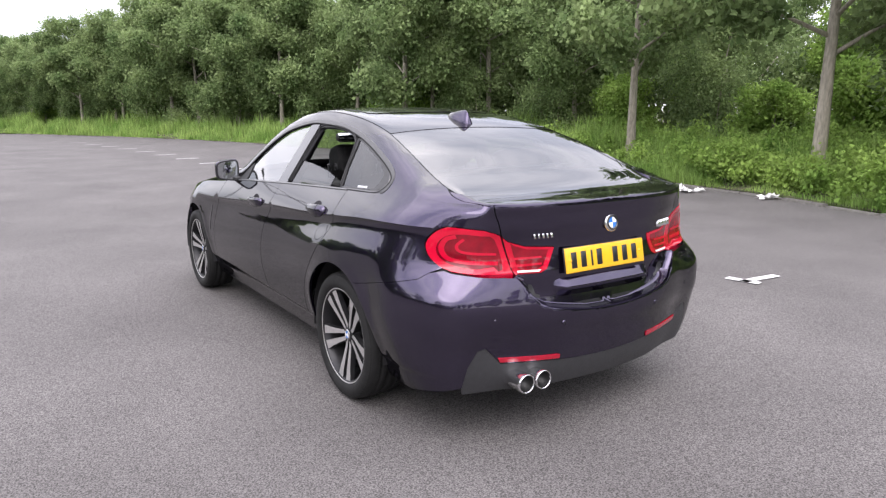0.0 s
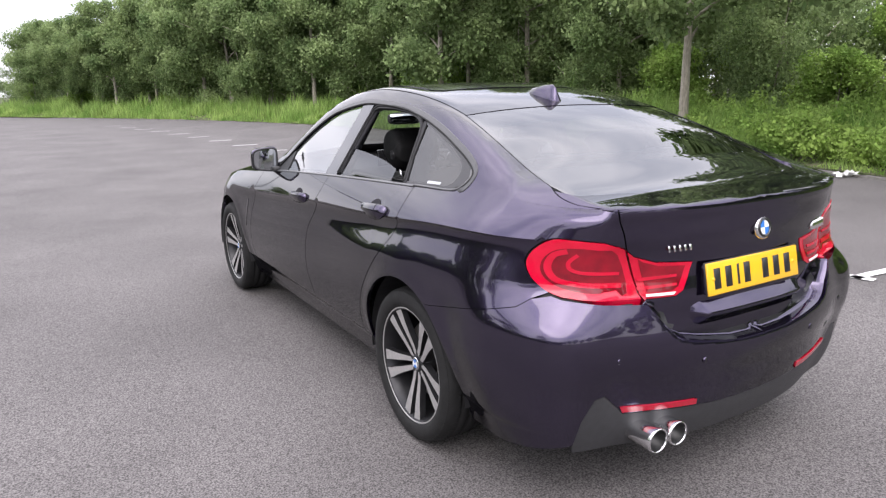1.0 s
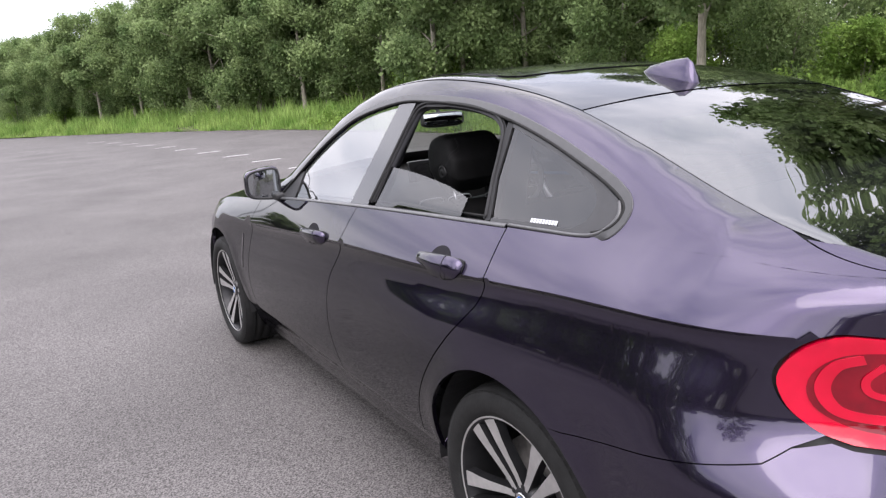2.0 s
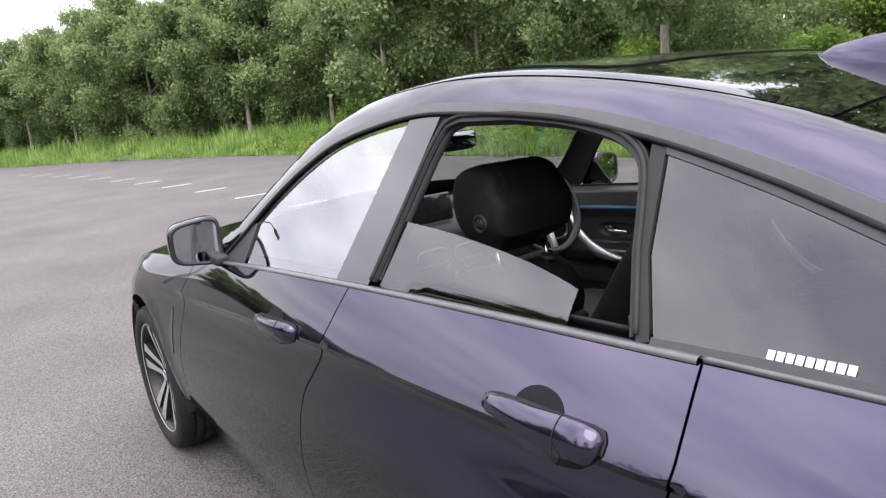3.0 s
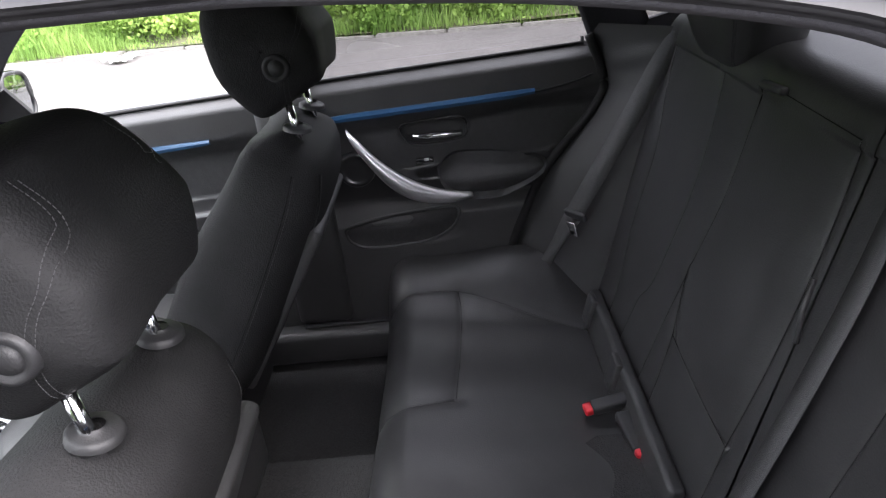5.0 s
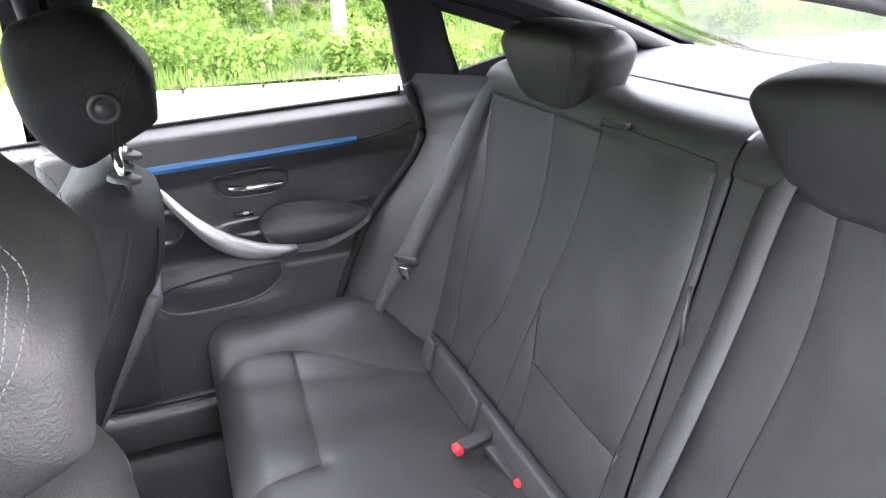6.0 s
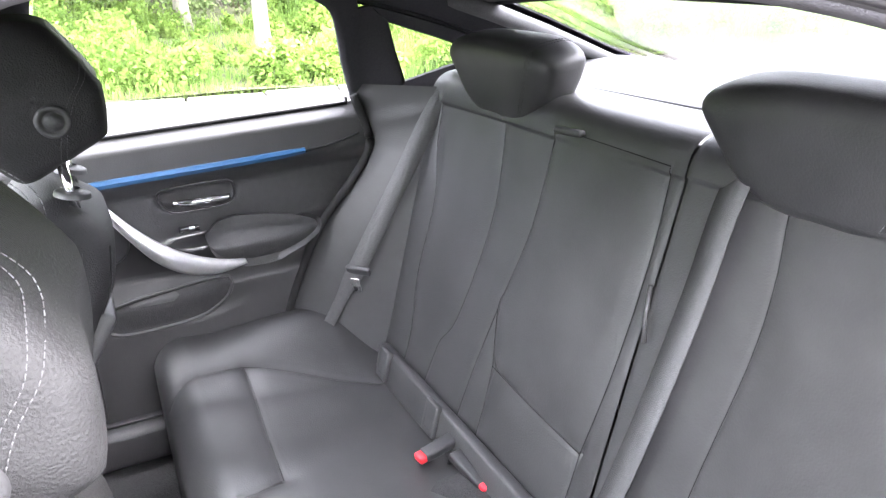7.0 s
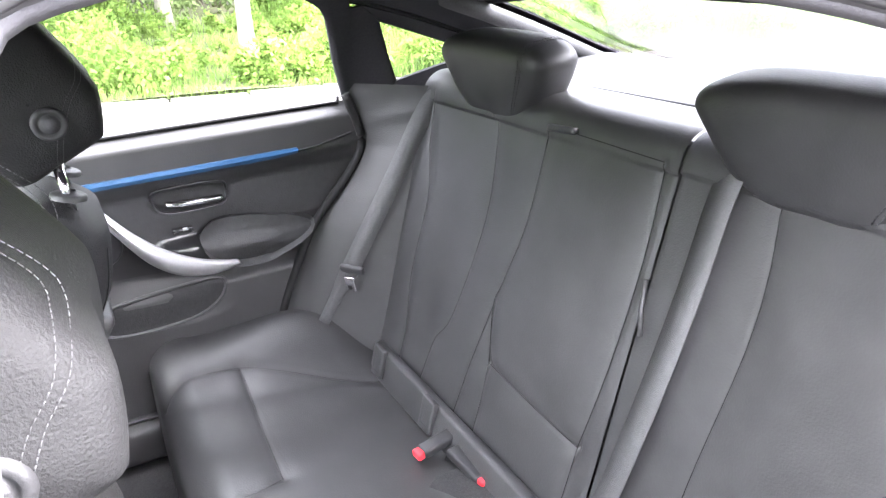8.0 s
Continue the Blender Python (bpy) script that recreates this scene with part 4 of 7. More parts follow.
side_frame = belt_back + plan(DLO_TOP[::-1]) + belt_front + shift(ROOF_LINE, -0.003) + shift(GLASS_SIDE, -0.003)[1:] + shift(DECK_SIDE, -0.003)[1:-1]
pair("side_frame", side_frame, over, BODY, car, depth=0.012, step=0.035)
ROOF_IN = [(x + 0.003, y) for x, y in ROOF_LINE[::-1] if y < 1.40]
part("roof", panel_mesh("roof", [(0, 0.07), (-0.30, 0.066)] + ROOF_IN + [(-0.30, 1.45), (0, 1.47)], over, both=True, depth=0.012, step=0.05), BODY, car)
part("sunroof", panel_mesh("sunroof", [(0, 0.50), (-0.40, 0.50), (-0.44, 0.54), (-0.44, 1.28), (-0.40, 1.34), (0, 1.36)], over, both=True, depth=0.003, step=0.06, lift=0.0035), GLOSS_BLACK, car, "black glass sunroof panel")
REAR_TINT = glass("rear_screen_glass", (0.86, 0.88, 0.92), 0.70, facing=0.22)
REAR_GLASS = [(0, 0.062), (-0.30, 0.058)] + [(x + 0.004, y) for x, y in GLASS_SIDE] + [(-0.635, -0.66), (-0.60, -0.695), (-0.35, -0.735), (0, -0.748)]
rear_glass = part("rear_glass", panel_mesh("rear_glass", REAR_GLASS, over, both=True, depth=0.004, step=0.04, lift=-0.002), REAR_TINT, car, "dark tinted sloping rear window")
for strip in ([(x - 0.02, y) for x, y in GLASS_SIDE] + [(x + 0.040, y) for x, y in GLASS_SIDE[::-1]],
              [(-0.665, -0.60), (-0.655, -0.68), (-0.61, -0.73), (-0.35, -0.775), (0, -0.785), (0, -0.715), (-0.35, -0.702), (-0.57, -0.668), (-0.605, -0.60)]):
    pair("screen_border", strip, over, INK, rear_glass, "black printed border", depth=0.002, step=0.03, lift=-0.015)
SCREEN_IN = [(x + 0.004, y) for x, y in ROOF_LINE if y > 1.41]
windscreen = part("windscreen", panel_mesh("windscreen", SCREEN_IN + [(-0.30, 1.462), (0, 1.485), (0, 2.20), (-0.4, 2.16)], over, both=True, depth=0.004, step=0.05, lift=-0.002), CLEAR, car, "clear raked windscreen")
windscreen.visible_shadow = False
deck = [(0, -0.752), (-0.35, -0.739), (-0.604, -0.699), (-0.640, -0.662)] + shift(DECK_SIDE, 0.003)[3:] + [(float(_TOPS[i][0]), float(_TOPS[i][1])) for i in range(140) if abs(_TOPS[i][0]) < 0.60][::-6] + [(0.0, float(_TOPS[0][1]))]
part("boot_deck", panel_mesh("boot_deck", deck, over, both=True, depth=0.012, step=0.03), BODY, car)
part("bonnet", panel_mesh("bonnet", [(0, 2.24), (-0.4, 2.20), (-0.79, 2.06)] + [(float(belt_x(y)), float(y)) for y in np.linspace(2.07, 3.50, 20)] + [(-0.2, 3.545), (0, 3.55)], over, both=True, depth=0.012, step=0.07), BODY, car)
part("cowl", panel_mesh("cowl", [(0, 2.10), (-0.4, 2.08), (-0.76, 1.96), (-0.80, 2.04), (-0.4, 2.22), (0, 2.26)], over, both=True, depth=0.002, step=0.07, lift=-0.012), PLASTIC, car, "black plastic cowl")

SATIN_GREY = surf("satin_grey", (0.042, 0.042, 0.044), (0.052, 0.052, 0.054), scale=40, rough=0.38)
MOULDING = surf("belt_moulding", (0.085, 0.085, 0.088), (0.11, 0.11, 0.113), scale=40, rough=0.30, metal=0.3)
CUP_SHADE = surf("recess_shade", (0.006, 0.005, 0.008), (0.008, 0.007, 0.010), scale=30, rough=0.6, spec=0.15)
PILLAR = surf("pillar_trim", (0.020, 0.020, 0.024), (0.028, 0.028, 0.032), scale=180, rough=0.9, bump=0.2, bump_scale=400)
# ---- side windows, trims and handles ----
def top_at(y, d):
    """The upper edge of the side glass, d inside the opening."""
    ty, tz = np.array(DLO_TOP[::-1]).T
    k = np.argmax(ty)
    lowest = int(np.argmin(ty))
    return np.interp(y, ty[lowest:k + 1], tz[lowest:k + 1]) - d


def edge(y0, y1, d, n=16):
    return [(y, float(top_at(y, d))) for y in np.linspace(y0, y1, n)]


def sill(y0, y1, d=0.010, n=8):
    return [(y, float(BELT(y)) + d) for y in np.linspace(y0, y1, n)]


front_glass = pair("front_window", sill(1.60, 1.045) + [(0.990, float(top_at(0.99, 0.014)))] + edge(1.02, 1.61, 0.014) + [(1.63, 1.13)], cabin_side, DOOR_GLASS, front_doors, "clear front door window", depth=0.004, lift=-0.010, step=0.06)
front_glass[1].data.materials[0] = glass("clear_door_glass", (0.95, 0.97, 0.96), 0.02, facing=0.06)
for ob in front_glass:
    ob.visible_shadow = False
pair("mirror_sail", sill(1.77, 1.61) + [(1.635, 1.125)] + edge(1.66, 1.775, 0.006, 5), cabin_side, PLASTIC, front_doors, "black plastic mirror triangle", depth=0.01, lift=-0.004, step=0.04)
pair("pillar_trim", sill(1.058, 0.917) + [(0.888, float(top_at(0.888, 0.006)))] + edge(0.90, 1.008, 0.006, 4), cabin_side, GLOSS_BLACK, rear_doors, "gloss black centre pillar trim", depth=0.01, lift=-0.003, step=0.05)
OPEN = [(0.900, 1.062), (0.886, 1.18), (0.872, 1.31)] + rounded([(0.864, 1.346), (0.850, 1.374), (0.81, 1.386)], 4, False) + rounded([(0.65, 1.385), (0.52, 1.374), (0.42, 1.358), (0.355, 1.340), (0.308, 1.310), (0.285, 1.262), (0.262, 1.19)], 5, False) + [(0.218, 1.085)]
frame_out = []
for (y, z), (a, b) in zip(OPEN, shift(OPEN, -0.020)):
    frame_out.append((a, min(b, float(top_at(min(max(a, 0.12), 1.0), 0.003)))))
pair("window_frame", OPEN + frame_out[::-1], cabin_side, SEAL, rear_doors, "black rubber-lined window frame", depth=0.012, lift=-0.004, step=0.03)
for d, lift, r in ((-0.004, -0.010, 0.006), (-0.012, -0.002, 0.005)):
    line = np.array(resample(shift(OPEN, d), 0.010, False))
    pts = cabin_side(line[:, 0], line[:, 1])
    for s in (1, -1):
        part("window_seal", rod((pts + np.array([-lift * 0.85, 0, lift * 0.5])) * (s, 1, 1), r, 8), SEAL, rear_doors[0 if s == 1 else 1], "black rubber window seal")
filler = edge(0.80, 1.02, 0.002, 8) + [(1.02, float(top_at(1.02, 0.03))), (0.89, float(top_at(0.89, 0.035))), (0.868, 1.370), (0.852, 1.384), (0.80, 1.391)]
pair("frame_corner", filler, cabin_side, SEAL, rear_doors, "black corner of the window frame", depth=0.004, lift=-0.010, step=0.03)
# padded inner door frame behind the opening
ring_a = np.array(resample(shift(OPEN, -0.004), 0.02, False))
ring_b = np.array(resample(shift(OPEN, 0.006), 0.02, False))
ring_b = np.stack([np.interp(np.linspace(0, 1, len(ring_a)), np.linspace(0, 1, len(ring_b)), ring_b[:, k]) for k in (0, 1)], 1)
loops = []
for line, inward, drop in ((ring_a, 0.010, -0.002), (ring_b, 0.018, 0.004), (ring_b, 0.030, 0.008), (ring_a, 0.044, -0.002)):
    loops.append(cabin_side(line[:, 0], line[:, 1]) + np.array([inward, 0, 0]) + np.stack([0 * line[:, 0], 0 * line[:, 0], -drop * smooth(1.16, 1.33, line[:, 1])], 1))
loops.append(loops[-1] + np.array([0.028, 0, 0.03]) * smooth(1.16, 1.33, ring_a[:, 1])[:, None] - np.array([0, 0.03, 0]) * smooth(0.55, 0.30, ring_a[:, 0])[:, None] + np.array([0, 0.05, 0]) * smooth(0.70, 0.86, ring_a[:, 0])[:, None])
v = np.concatenate(loops)
k = len(ring_a)
f = [(j * k + i, j * k + i + 1, (j + 1) * k + i + 1, (j + 1) * k + i) for j in range(len(loops) - 1) for i in range(k - 1)]
for s in (1, -1):
    part("inner_frame", mesh_of("inner_frame", v * (s, 1, 1), [q[::s] for q in f]), PILLAR, rear_doors[0 if s == 1 else 1], "dark padded inner door frame")
# left pane lowered half way, right pane closed
part("rear_window", panel_mesh("rear_window", [(0.345, float(BELT(0.3)) - 0.12), (0.89, float(BELT(0.89)) - 0.12), (0.886, 1.188)] + rounded([(0.886, 1.188), (0.70, 1.178), (0.50, 1.158), (0.39, 1.140), (0.345, 1.130)], 4, False)[1:], cabin_side, depth=0.004, lift=-0.013, step=0.05), TINTED, rear_doors[0], "tinted rear window wound half way down")
part("rear_window", panel_mesh("rear_window", [(0.18, 1.075), (0.89, 1.05), (0.855, 1.34)] + edge(0.83, 0.30, 0.014, 8) + [(0.27, 1.29)], cabin_side, depth=0.004, lift=-0.014, step=0.06, mirror=True), SIDE_TINT, rear_doors[1], "closed tinted rear window")
pair("window_divider", [(0.204, 1.080), (0.248, 1.19), (0.278, 1.272), (0.290, float(top_at(0.290, 0.006))), (0.262, float(top_at(0.262, 0.006))), (0.232, 1.19), (0.183, 1.086)], cabin_side, SEAL, rear_doors, "black window divider bar", depth=0.03, lift=-0.002, step=0.03)
QUART = [(0.183, 1.092), (0.232, 1.19), (0.266, float(top_at(0.266, 0.013)))] + edge(0.20, -0.075, 0.014, 8) + rounded([(-0.126, 1.207), (-0.160, 1.186), (-0.176, 1.160), (-0.172, 1.134), (-0.150, 1.112), (-0.112, 1.100)], 4, False) + [(0.0, 1.098)]
quarter_glass = pair("quarter_window", QUART, cabin_side, QUARTER_TINT, car, "dark tinted rear quarter window", depth=0.004, lift=-0.007, step=0.04)
ring = [(0.262, float(top_at(0.262, 0.004)))] + edge(0.20, -0.17, 0.004, 10) + [(-0.246, 1.172), (-0.258, 1.146), (-0.244, 1.118), (-0.206, 1.096), (-0.15, 1.0905), (-0.05, 1.087), (0.183, 1.081)] + QUART[:1] + [(0.0, 1.100)] + QUART[::-1][1:-2]
pair("quarter_trim", ring, cabin_side, GREY_PLASTIC, car, "dark grey quarter window surround", depth=0.012, lift=-0.003, step=0.03)
# inner trims round the quarter window
outer = [(0.225, float(top_at(0.225, 0.004)))] + edge(0.20, -0.17, 0.004, 10) + [(-0.246, 1.172), (-0.258, 1.146), (-0.238, 1.118), (-0.20, 1.106), (-0.05, 1.096), (0.105, 1.092)]
pair("quarter_inner_trim", outer + [(0.095, 1.142), (0.0, 1.168), (-0.11, 1.196), (0.04, 1.246), (0.174, 1.288)], cabin_side, PILLAR, car, "dark inner pillar trim", depth=0.006, lift=-0.026, step=0.03)
pair("quarter_inner_trim", [(0.268, 1.318), (0.228, 1.19), (0.180, 1.088), (0.105, 1.092), (0.095, 1.142), (0.140, 1.22), (0.174, 1.288), (0.225, float(top_at(0.225, 0.004)))], cabin_side, PILLAR, car, "dark inner pillar trim", depth=0.006, lift=-0.027, step=0.03)
top_line = np.array(resample([(y, z) for y, z in DLO_TOP], 0.03, False))
pts = over(*np.array(plan(top_line)).T)
outer_line = [(y, min(z, float(ROOF_EDGE(y)) - 0.004)) for y, z in shift(DLO_TOP[6:], -0.021)]
rail = np.array(resample(outer_line, 0.02, False))
rail = cabin_side(rail[:, 0], rail[:, 1])
pair("window_surround", DLO_TOP[6:] + outer_line[::-1], cabin_side, SATIN_GREY, car, "satin grey window surround", depth=0.003, lift=0.0025, step=0.03)
low_line = np.linspace(1.77, 0.103, 60)
low_pts = np.stack([side_x(low_line, BELT(low_line) + 0.004), low_line, BELT(low_line) + 0.004], -1)
for s in (1, -1):
    part("window_trim", rod(pts * (s, 1, 1), 0.0050, 6), RUBBER, car, "thin black window trim")
    # the highlight along the surround's upper edge is drawn as a paler rod
    part("surround_highlight", rod(rail * (s, 1, 1), 0.0016, 5), MOULDING, car, "thin pale rod drawing the highlight on the window surround's edge")
    part("belt_seal", rod((low_pts + np.array([0.012, 0, -0.001])) * (s, 1, 1), 0.004, 8), SEAL, car, "black rubber belt seal")
    v, f = [], []
    for q in low_pts:
        for dx, dz in ((0.008, 0.003), (0.003, 0.0045), (-0.003, 0.0025), (-0.006, -0.0015), (-0.006, -0.0045)):
            v.append(((q[0] + dx) * s, q[1], q[2] + dz))
    f = [(5 * i + k, 5 * i + k + 1, 5 * i + k + 6, 5 * i + k + 5)[::s] for i in range(len(low_pts) - 1) for k in range(4)]
    part("belt_moulding", mesh_of("belt_moulding", v, f), MOULDING, car, "satin grey belt moulding")
    tail = np.array(resample(rounded([(0.095, 1.083), (-0.05, 1.087), (-0.15, 1.090), (-0.208, 1.098), (-0.246, 1.120), (-0.259, 1.146), (-0.246, 1.172)], 4, False), 0.012, False))
    part("belt_moulding", rod(cabin_side(tail[:, 0], tail[:, 1]) * (s, 1, 1), 0.005, 8), MOULDING, car, "satin grey moulding end")
# silver lettering on the quarter window, drawn as bars
for s in (1, -1):
    for k in range(9):
        y0 = 0.024 - 0.0112 * k
        bar = [(y0, 1.100), (y0 - 0.009, 1.100), (y0 - 0.009, 1.110), (y0, 1.110)]
        part("lettering", panel_mesh("lettering", [(y, z + 0.0004 * k) for y, z in bar], cabin_side, depth=0.001, lift=-0.005, step=0.01, mirror=s < 0), SATIN, quarter_glass[0 if s == 1 else 1])


def side_point(y, z, lift=0.0):
    e = 1e-3
    u = float(arc_at(y))
    p = lower(u, z)
    n = np.cross(lower(u + e, z) - lower(u - e, z), lower(u, z + e) - lower(u, z - e))
    n /= np.linalg.norm(n)
    n *= -np.sign(n[0]) if n[0] else 1
    return p + n * lift


for doors, yc, zc in ((rear_doors, 0.300, 0.957), (front_doors, 1.275, 0.900)):
    ell = [(float(arc_at(yc + 0.018 + 0.054 * math.cos(a))), zc + 0.012 + 0.034 * math.sin(a)) for a in np.linspace(0, 2 * math.pi, 28, endpoint=False)]
    # shade of the grip recess, painted as a flat dark ellipse on the skin
    pair("handle_shade", ell, lower, CUP_SHADE, doors, "flat dark patch for the shade behind the handle", depth=0.002, lift=0.0012, step=0.02)
    spine = [(0.136, 0.000, 0.002), (0.126, 0.000, 0.010), (0.102, 0.000, 0.018), (0.056, 0.001, 0.024), (0.0, 0.002, 0.026), (-0.05, 0.005, 0.024), (-0.088, 0.007, 0.018), (-0.107, 0.008, 0.010), (-0.115, 0.008, 0.002)]
    pts = np.array([side_point(yc + a, zc + b, c) for a, b, c in spine])
    for i, s in enumerate((1, -1)):
        v, f = [], []
        for k, (a, b, c) in enumerate(spine):
            tall = (0.006, 0.010, 0.0135, 0.0155, 0.0170, 0.0185, 0.0185, 0.016, 0.009)[k]
            deep = (0.002, 0.005, 0.007, 0.008, 0.008, 0.008, 0.009, 0.008, 0.004)[k]
            for q in range(14):
                w = 2 * math.pi * q / 14
                v.append(side_point(yc + a, zc + b + tall * math.cos(w), c + deep * math.sin(w)) * (s, 1, 1))
        for k in range(len(spine) - 1):
            for q in range(14):
                f.append((14 * k + q, 14 * k + (q + 1) % 14, 14 * k + 14 + (q + 1) % 14, 14 * k + 14 + q)[::s])
        f += [tuple(range(14))[::-s], tuple(range(14 * len(spine) - 14, 14 * len(spine)))[::s]]
        handle = part("door_handle", mesh_of("door_handle", v, f), BODY, doors[i], "body-coloured pull handle")
        split = [side_point(yc - 0.052, zc + 0.005 + 0.0188 * math.cos(w), 0.024 + 0.0084 * math.sin(w)) * (s, 1, 1) for w in np.linspace(0, 2 * math.pi, 20, endpoint=False)]
        part("handle_joint", rod(split, 0.0008, 5, True), SEAL, handle, "thin dark joint")
    gasket = [(float(arc_at(yc + a)), zc + b + d * t) for d, row in ((1, range(9)), (-1, range(8, -1, -1))) for a, b, t in [(spine[k][0] * 1.035, spine[k][1], (0.004, 0.012, 0.0175, 0.0200, 0.021, 0.021, 0.021, 0.0185, 0.008)[k]) for k in row]]
    pair("handle_gasket", gasket, lower, SEAL, doors, "black rubber handle gasket", depth=0.001, lift=0.0020, step=0.02)

for s, mx, my in ((1, -0.900, 1.835), (-1, -0.905, 1.712)):
    bm = bmesh.new()
    bmesh.ops.create_uvsphere(bm, u_segments=28, v_segments=16, radius=1.0)
    for v in bm.verts:
        x, y, z = v.co
        f = lambda a: math.copysign(abs(a) ** 0.48, a)
        back = y < 0
        v.co = Vector((f(x) * 0.082, f(y) * (0.012 if back else 0.085), f(z) * (0.074 + 0.010 * (f(x)))))
    bmesh.ops.transform(bm, matrix=Matrix.Diagonal((s, 1, 1, 1)) @ pose(mx, my, 1.066, 0, 0, -8), verts=bm.verts)
    if s < 0:
        bmesh.ops.reverse_faces(bm, faces=bm.faces)
    mirror = part("door_mirror", bm, BODY, car, "violet door mirror with black base")
    bm = bmesh.new()
    bmesh.ops.create_circle(bm, cap_ends=True, segments=32, radius=1.0)
    for v in bm.verts:
        f = lambda a: math.copysign(abs(a) ** 0.48, a)
        v.co = Vector((f(v.co.x) * 0.069, 0, f(v.co.y) * (0.061 + 0.009 * f(v.co.x))))
    bmesh.ops.transform(bm, matrix=Matrix.Diagonal((s, 1, 1, 1)) @ pose(mx, my - 0.0135, 1.066, 0, 0, -8), verts=bm.verts)
    part("mirror_glass", bm, MIRROR, mirror, "silvered mirror glass", smooth=False)
    ringp = [Vector((math.copysign(abs(math.cos(a)) ** 0.48, math.cos(a)) * 0.074, -0.0125, math.copysign(abs(math.sin(a)) ** 0.48, math.sin(a)) * (0.066 + 0.009 * math.copysign(abs(math.cos(a)) ** 0.48, math.cos(a))))) for a in np.linspace(0, 2 * math.pi, 40, endpoint=False)]
    ringp = [Matrix.Diagonal((s, 1, 1, 1)) @ pose(mx, my - 0.002, 1.066, 0, 0, -8) @ p for p in ringp]
    part("mirror_rim", rod(ringp, 0.006, 6, True), PLASTIC, mirror)
    part("mirror_arm", slab((0.09, 0.06, 0.035), ((mx + 0.075) * s, my - 0.045, 1.005), 0.012), PLASTIC, mirror, "black mirror foot")

# ---- wheels ----
def make_wheel(name="wheel"):
    """A wheel whose outer face looks along -x, centred on its hub."""
    wheel = empty(name)
    R = WHEEL_R
    prof = [(-0.095, 0.245), (-0.110, 0.252), (-0.120, 0.272), (-0.122, 0.295), (-0.113, 0.318), (-0.098, R - 0.004), (-0.075, R), (-0.058, R), (-0.056, R - 0.008), (-0.049, R - 0.008), (-0.047, R), (-0.012, R + 0.001), (-0.010, R - 0.008),
            (-0.003, R - 0.008), (-0.001, R + 0.001), (0.040, R), (0.042, R - 0.008), (0.049, R - 0.008), (0.051, R), (0.098, R - 0.006), (0.118, 0.30), (0.118, 0.26), (0.10, 0.245)]
    tyre = part("tyre", lathe(prof, 64), RUBBER, wheel, "black low-profile tyre")
    v, f = [], []
    for k in range(76):
        for x0, x1, r0, r1 in ((-0.1125, -0.062, R - 0.012, R + 0.0025), (0.055, 0.100, R + 0.0025, R - 0.006)):
            at = len(v)
            for a in (k + 0.05, k + 0.80):
                t = 2 * math.pi * a / 76
                for x, r in ((x0, r0), (x1, r1), (x1, r1 - 0.012), (x0, r0 - 0.006)):
                    v.append((x, r * math.cos(t), r * math.sin(t)))
            f += [(at, at + 1, at + 5, at + 4), (at + 1, at + 2, at + 6, at + 5), (at + 3, at, at + 4, at + 7), (at, at + 3, at + 2, at + 1), (at + 4, at + 5, at + 6, at + 7)]
    tagged(part("tread", mesh_of("tread", v, f, False), RUBBER, tyre), "small tread blocks with cross grooves", kind="stuff")
    prof = [(-0.098, 0.252), (-0.106, 0.2505), (-0.107, 0.244), (-0.100, 0.239), (-0.06, 0.228), (0.03, 0.215), (0.10, 0.235), (0.10, 0.247)]
    rim = part("rim", lathe(prof, 64), RIM_DARK, wheel, "dark alloy wheel rim")
    part("rim_lip", lathe([(-0.104, 0.2445), (-0.1085, 0.246), (-0.1085, 0.2515), (-0.100, 0.2535)], 64), RIM, rim, "bright machined rim lip")
    bm = bmesh.new()
    for g in range(5):
        for s in (-1, 1):
            a0 = math.radians(90 + 72 * g)
            rows = []
            for r, off, half, out, deep in ((0.030, 0.0160, 0.0095, -0.070, 0.035), (0.075, 0.0215, 0.0110, -0.074, 0.03), (0.13, 0.028, 0.0140, -0.084, 0.028), (0.175, 0.0345, 0.0180, -0.092, 0.026), (0.205, 0.0400, 0.0215, -0.096, 0.026), (0.242, 0.0435, 0.0245, -0.101, 0.024)):
                row = []
                for t, h in ((off - half, out), (off + half, out), (off + half + 0.003, out + deep), (off - half - 0.003, out + deep)):
                    c = Vector((h, r * math.cos(a0) - s * t * math.sin(a0), r * math.sin(a0) + s * t * math.cos(a0)))
                    row.append(bm.verts.new(c))
                rows.append(row)
            for p, q in zip(rows[:-1], rows[1:]):
                for k in range(4):
                    f = bm.faces.new((p[k], p[(k + 1) % 4], q[(k + 1) % 4], q[k]))
                    f.material_index = 0 if k == 0 else 1
            bm.faces.new(rows[-1])
    bmesh.ops.recalc_face_normals(bm, faces=bm.faces)
    me = bpy.data.meshes.new("spokes")
    bm.to_mesh(me)
    bm.free()
    me.materials.append(RIM)
    me.materials.append(RIM_DARK)
    part("spokes", me, None, rim, "five machined double spokes with dark sides")
    part("hub", lathe([(-0.078, 0.0), (-0.078, 0.028), (-0.070, 0.040), (-0.060, 0.052), (-0.02, 0.060), (0.02, 0.07)], 32), RIM_DARK, wheel)
    cap = part("hub_cap", lathe([(-0.0805, 0.0), (-0.0805, 0.026), (-0.078, 0.028)], 32), CHROME, wheel, "round hub badge")
    bm = bmesh.new()
    for k in range(4):
        a = math.radians(90 * k)
        ring = [Vector((0, 0, 0))] + [Vector((0, 0.019 * math.cos(a + math.radians(t)), 0.019 * math.sin(a + math.radians(t)))) for t in range(0, 91, 15)]
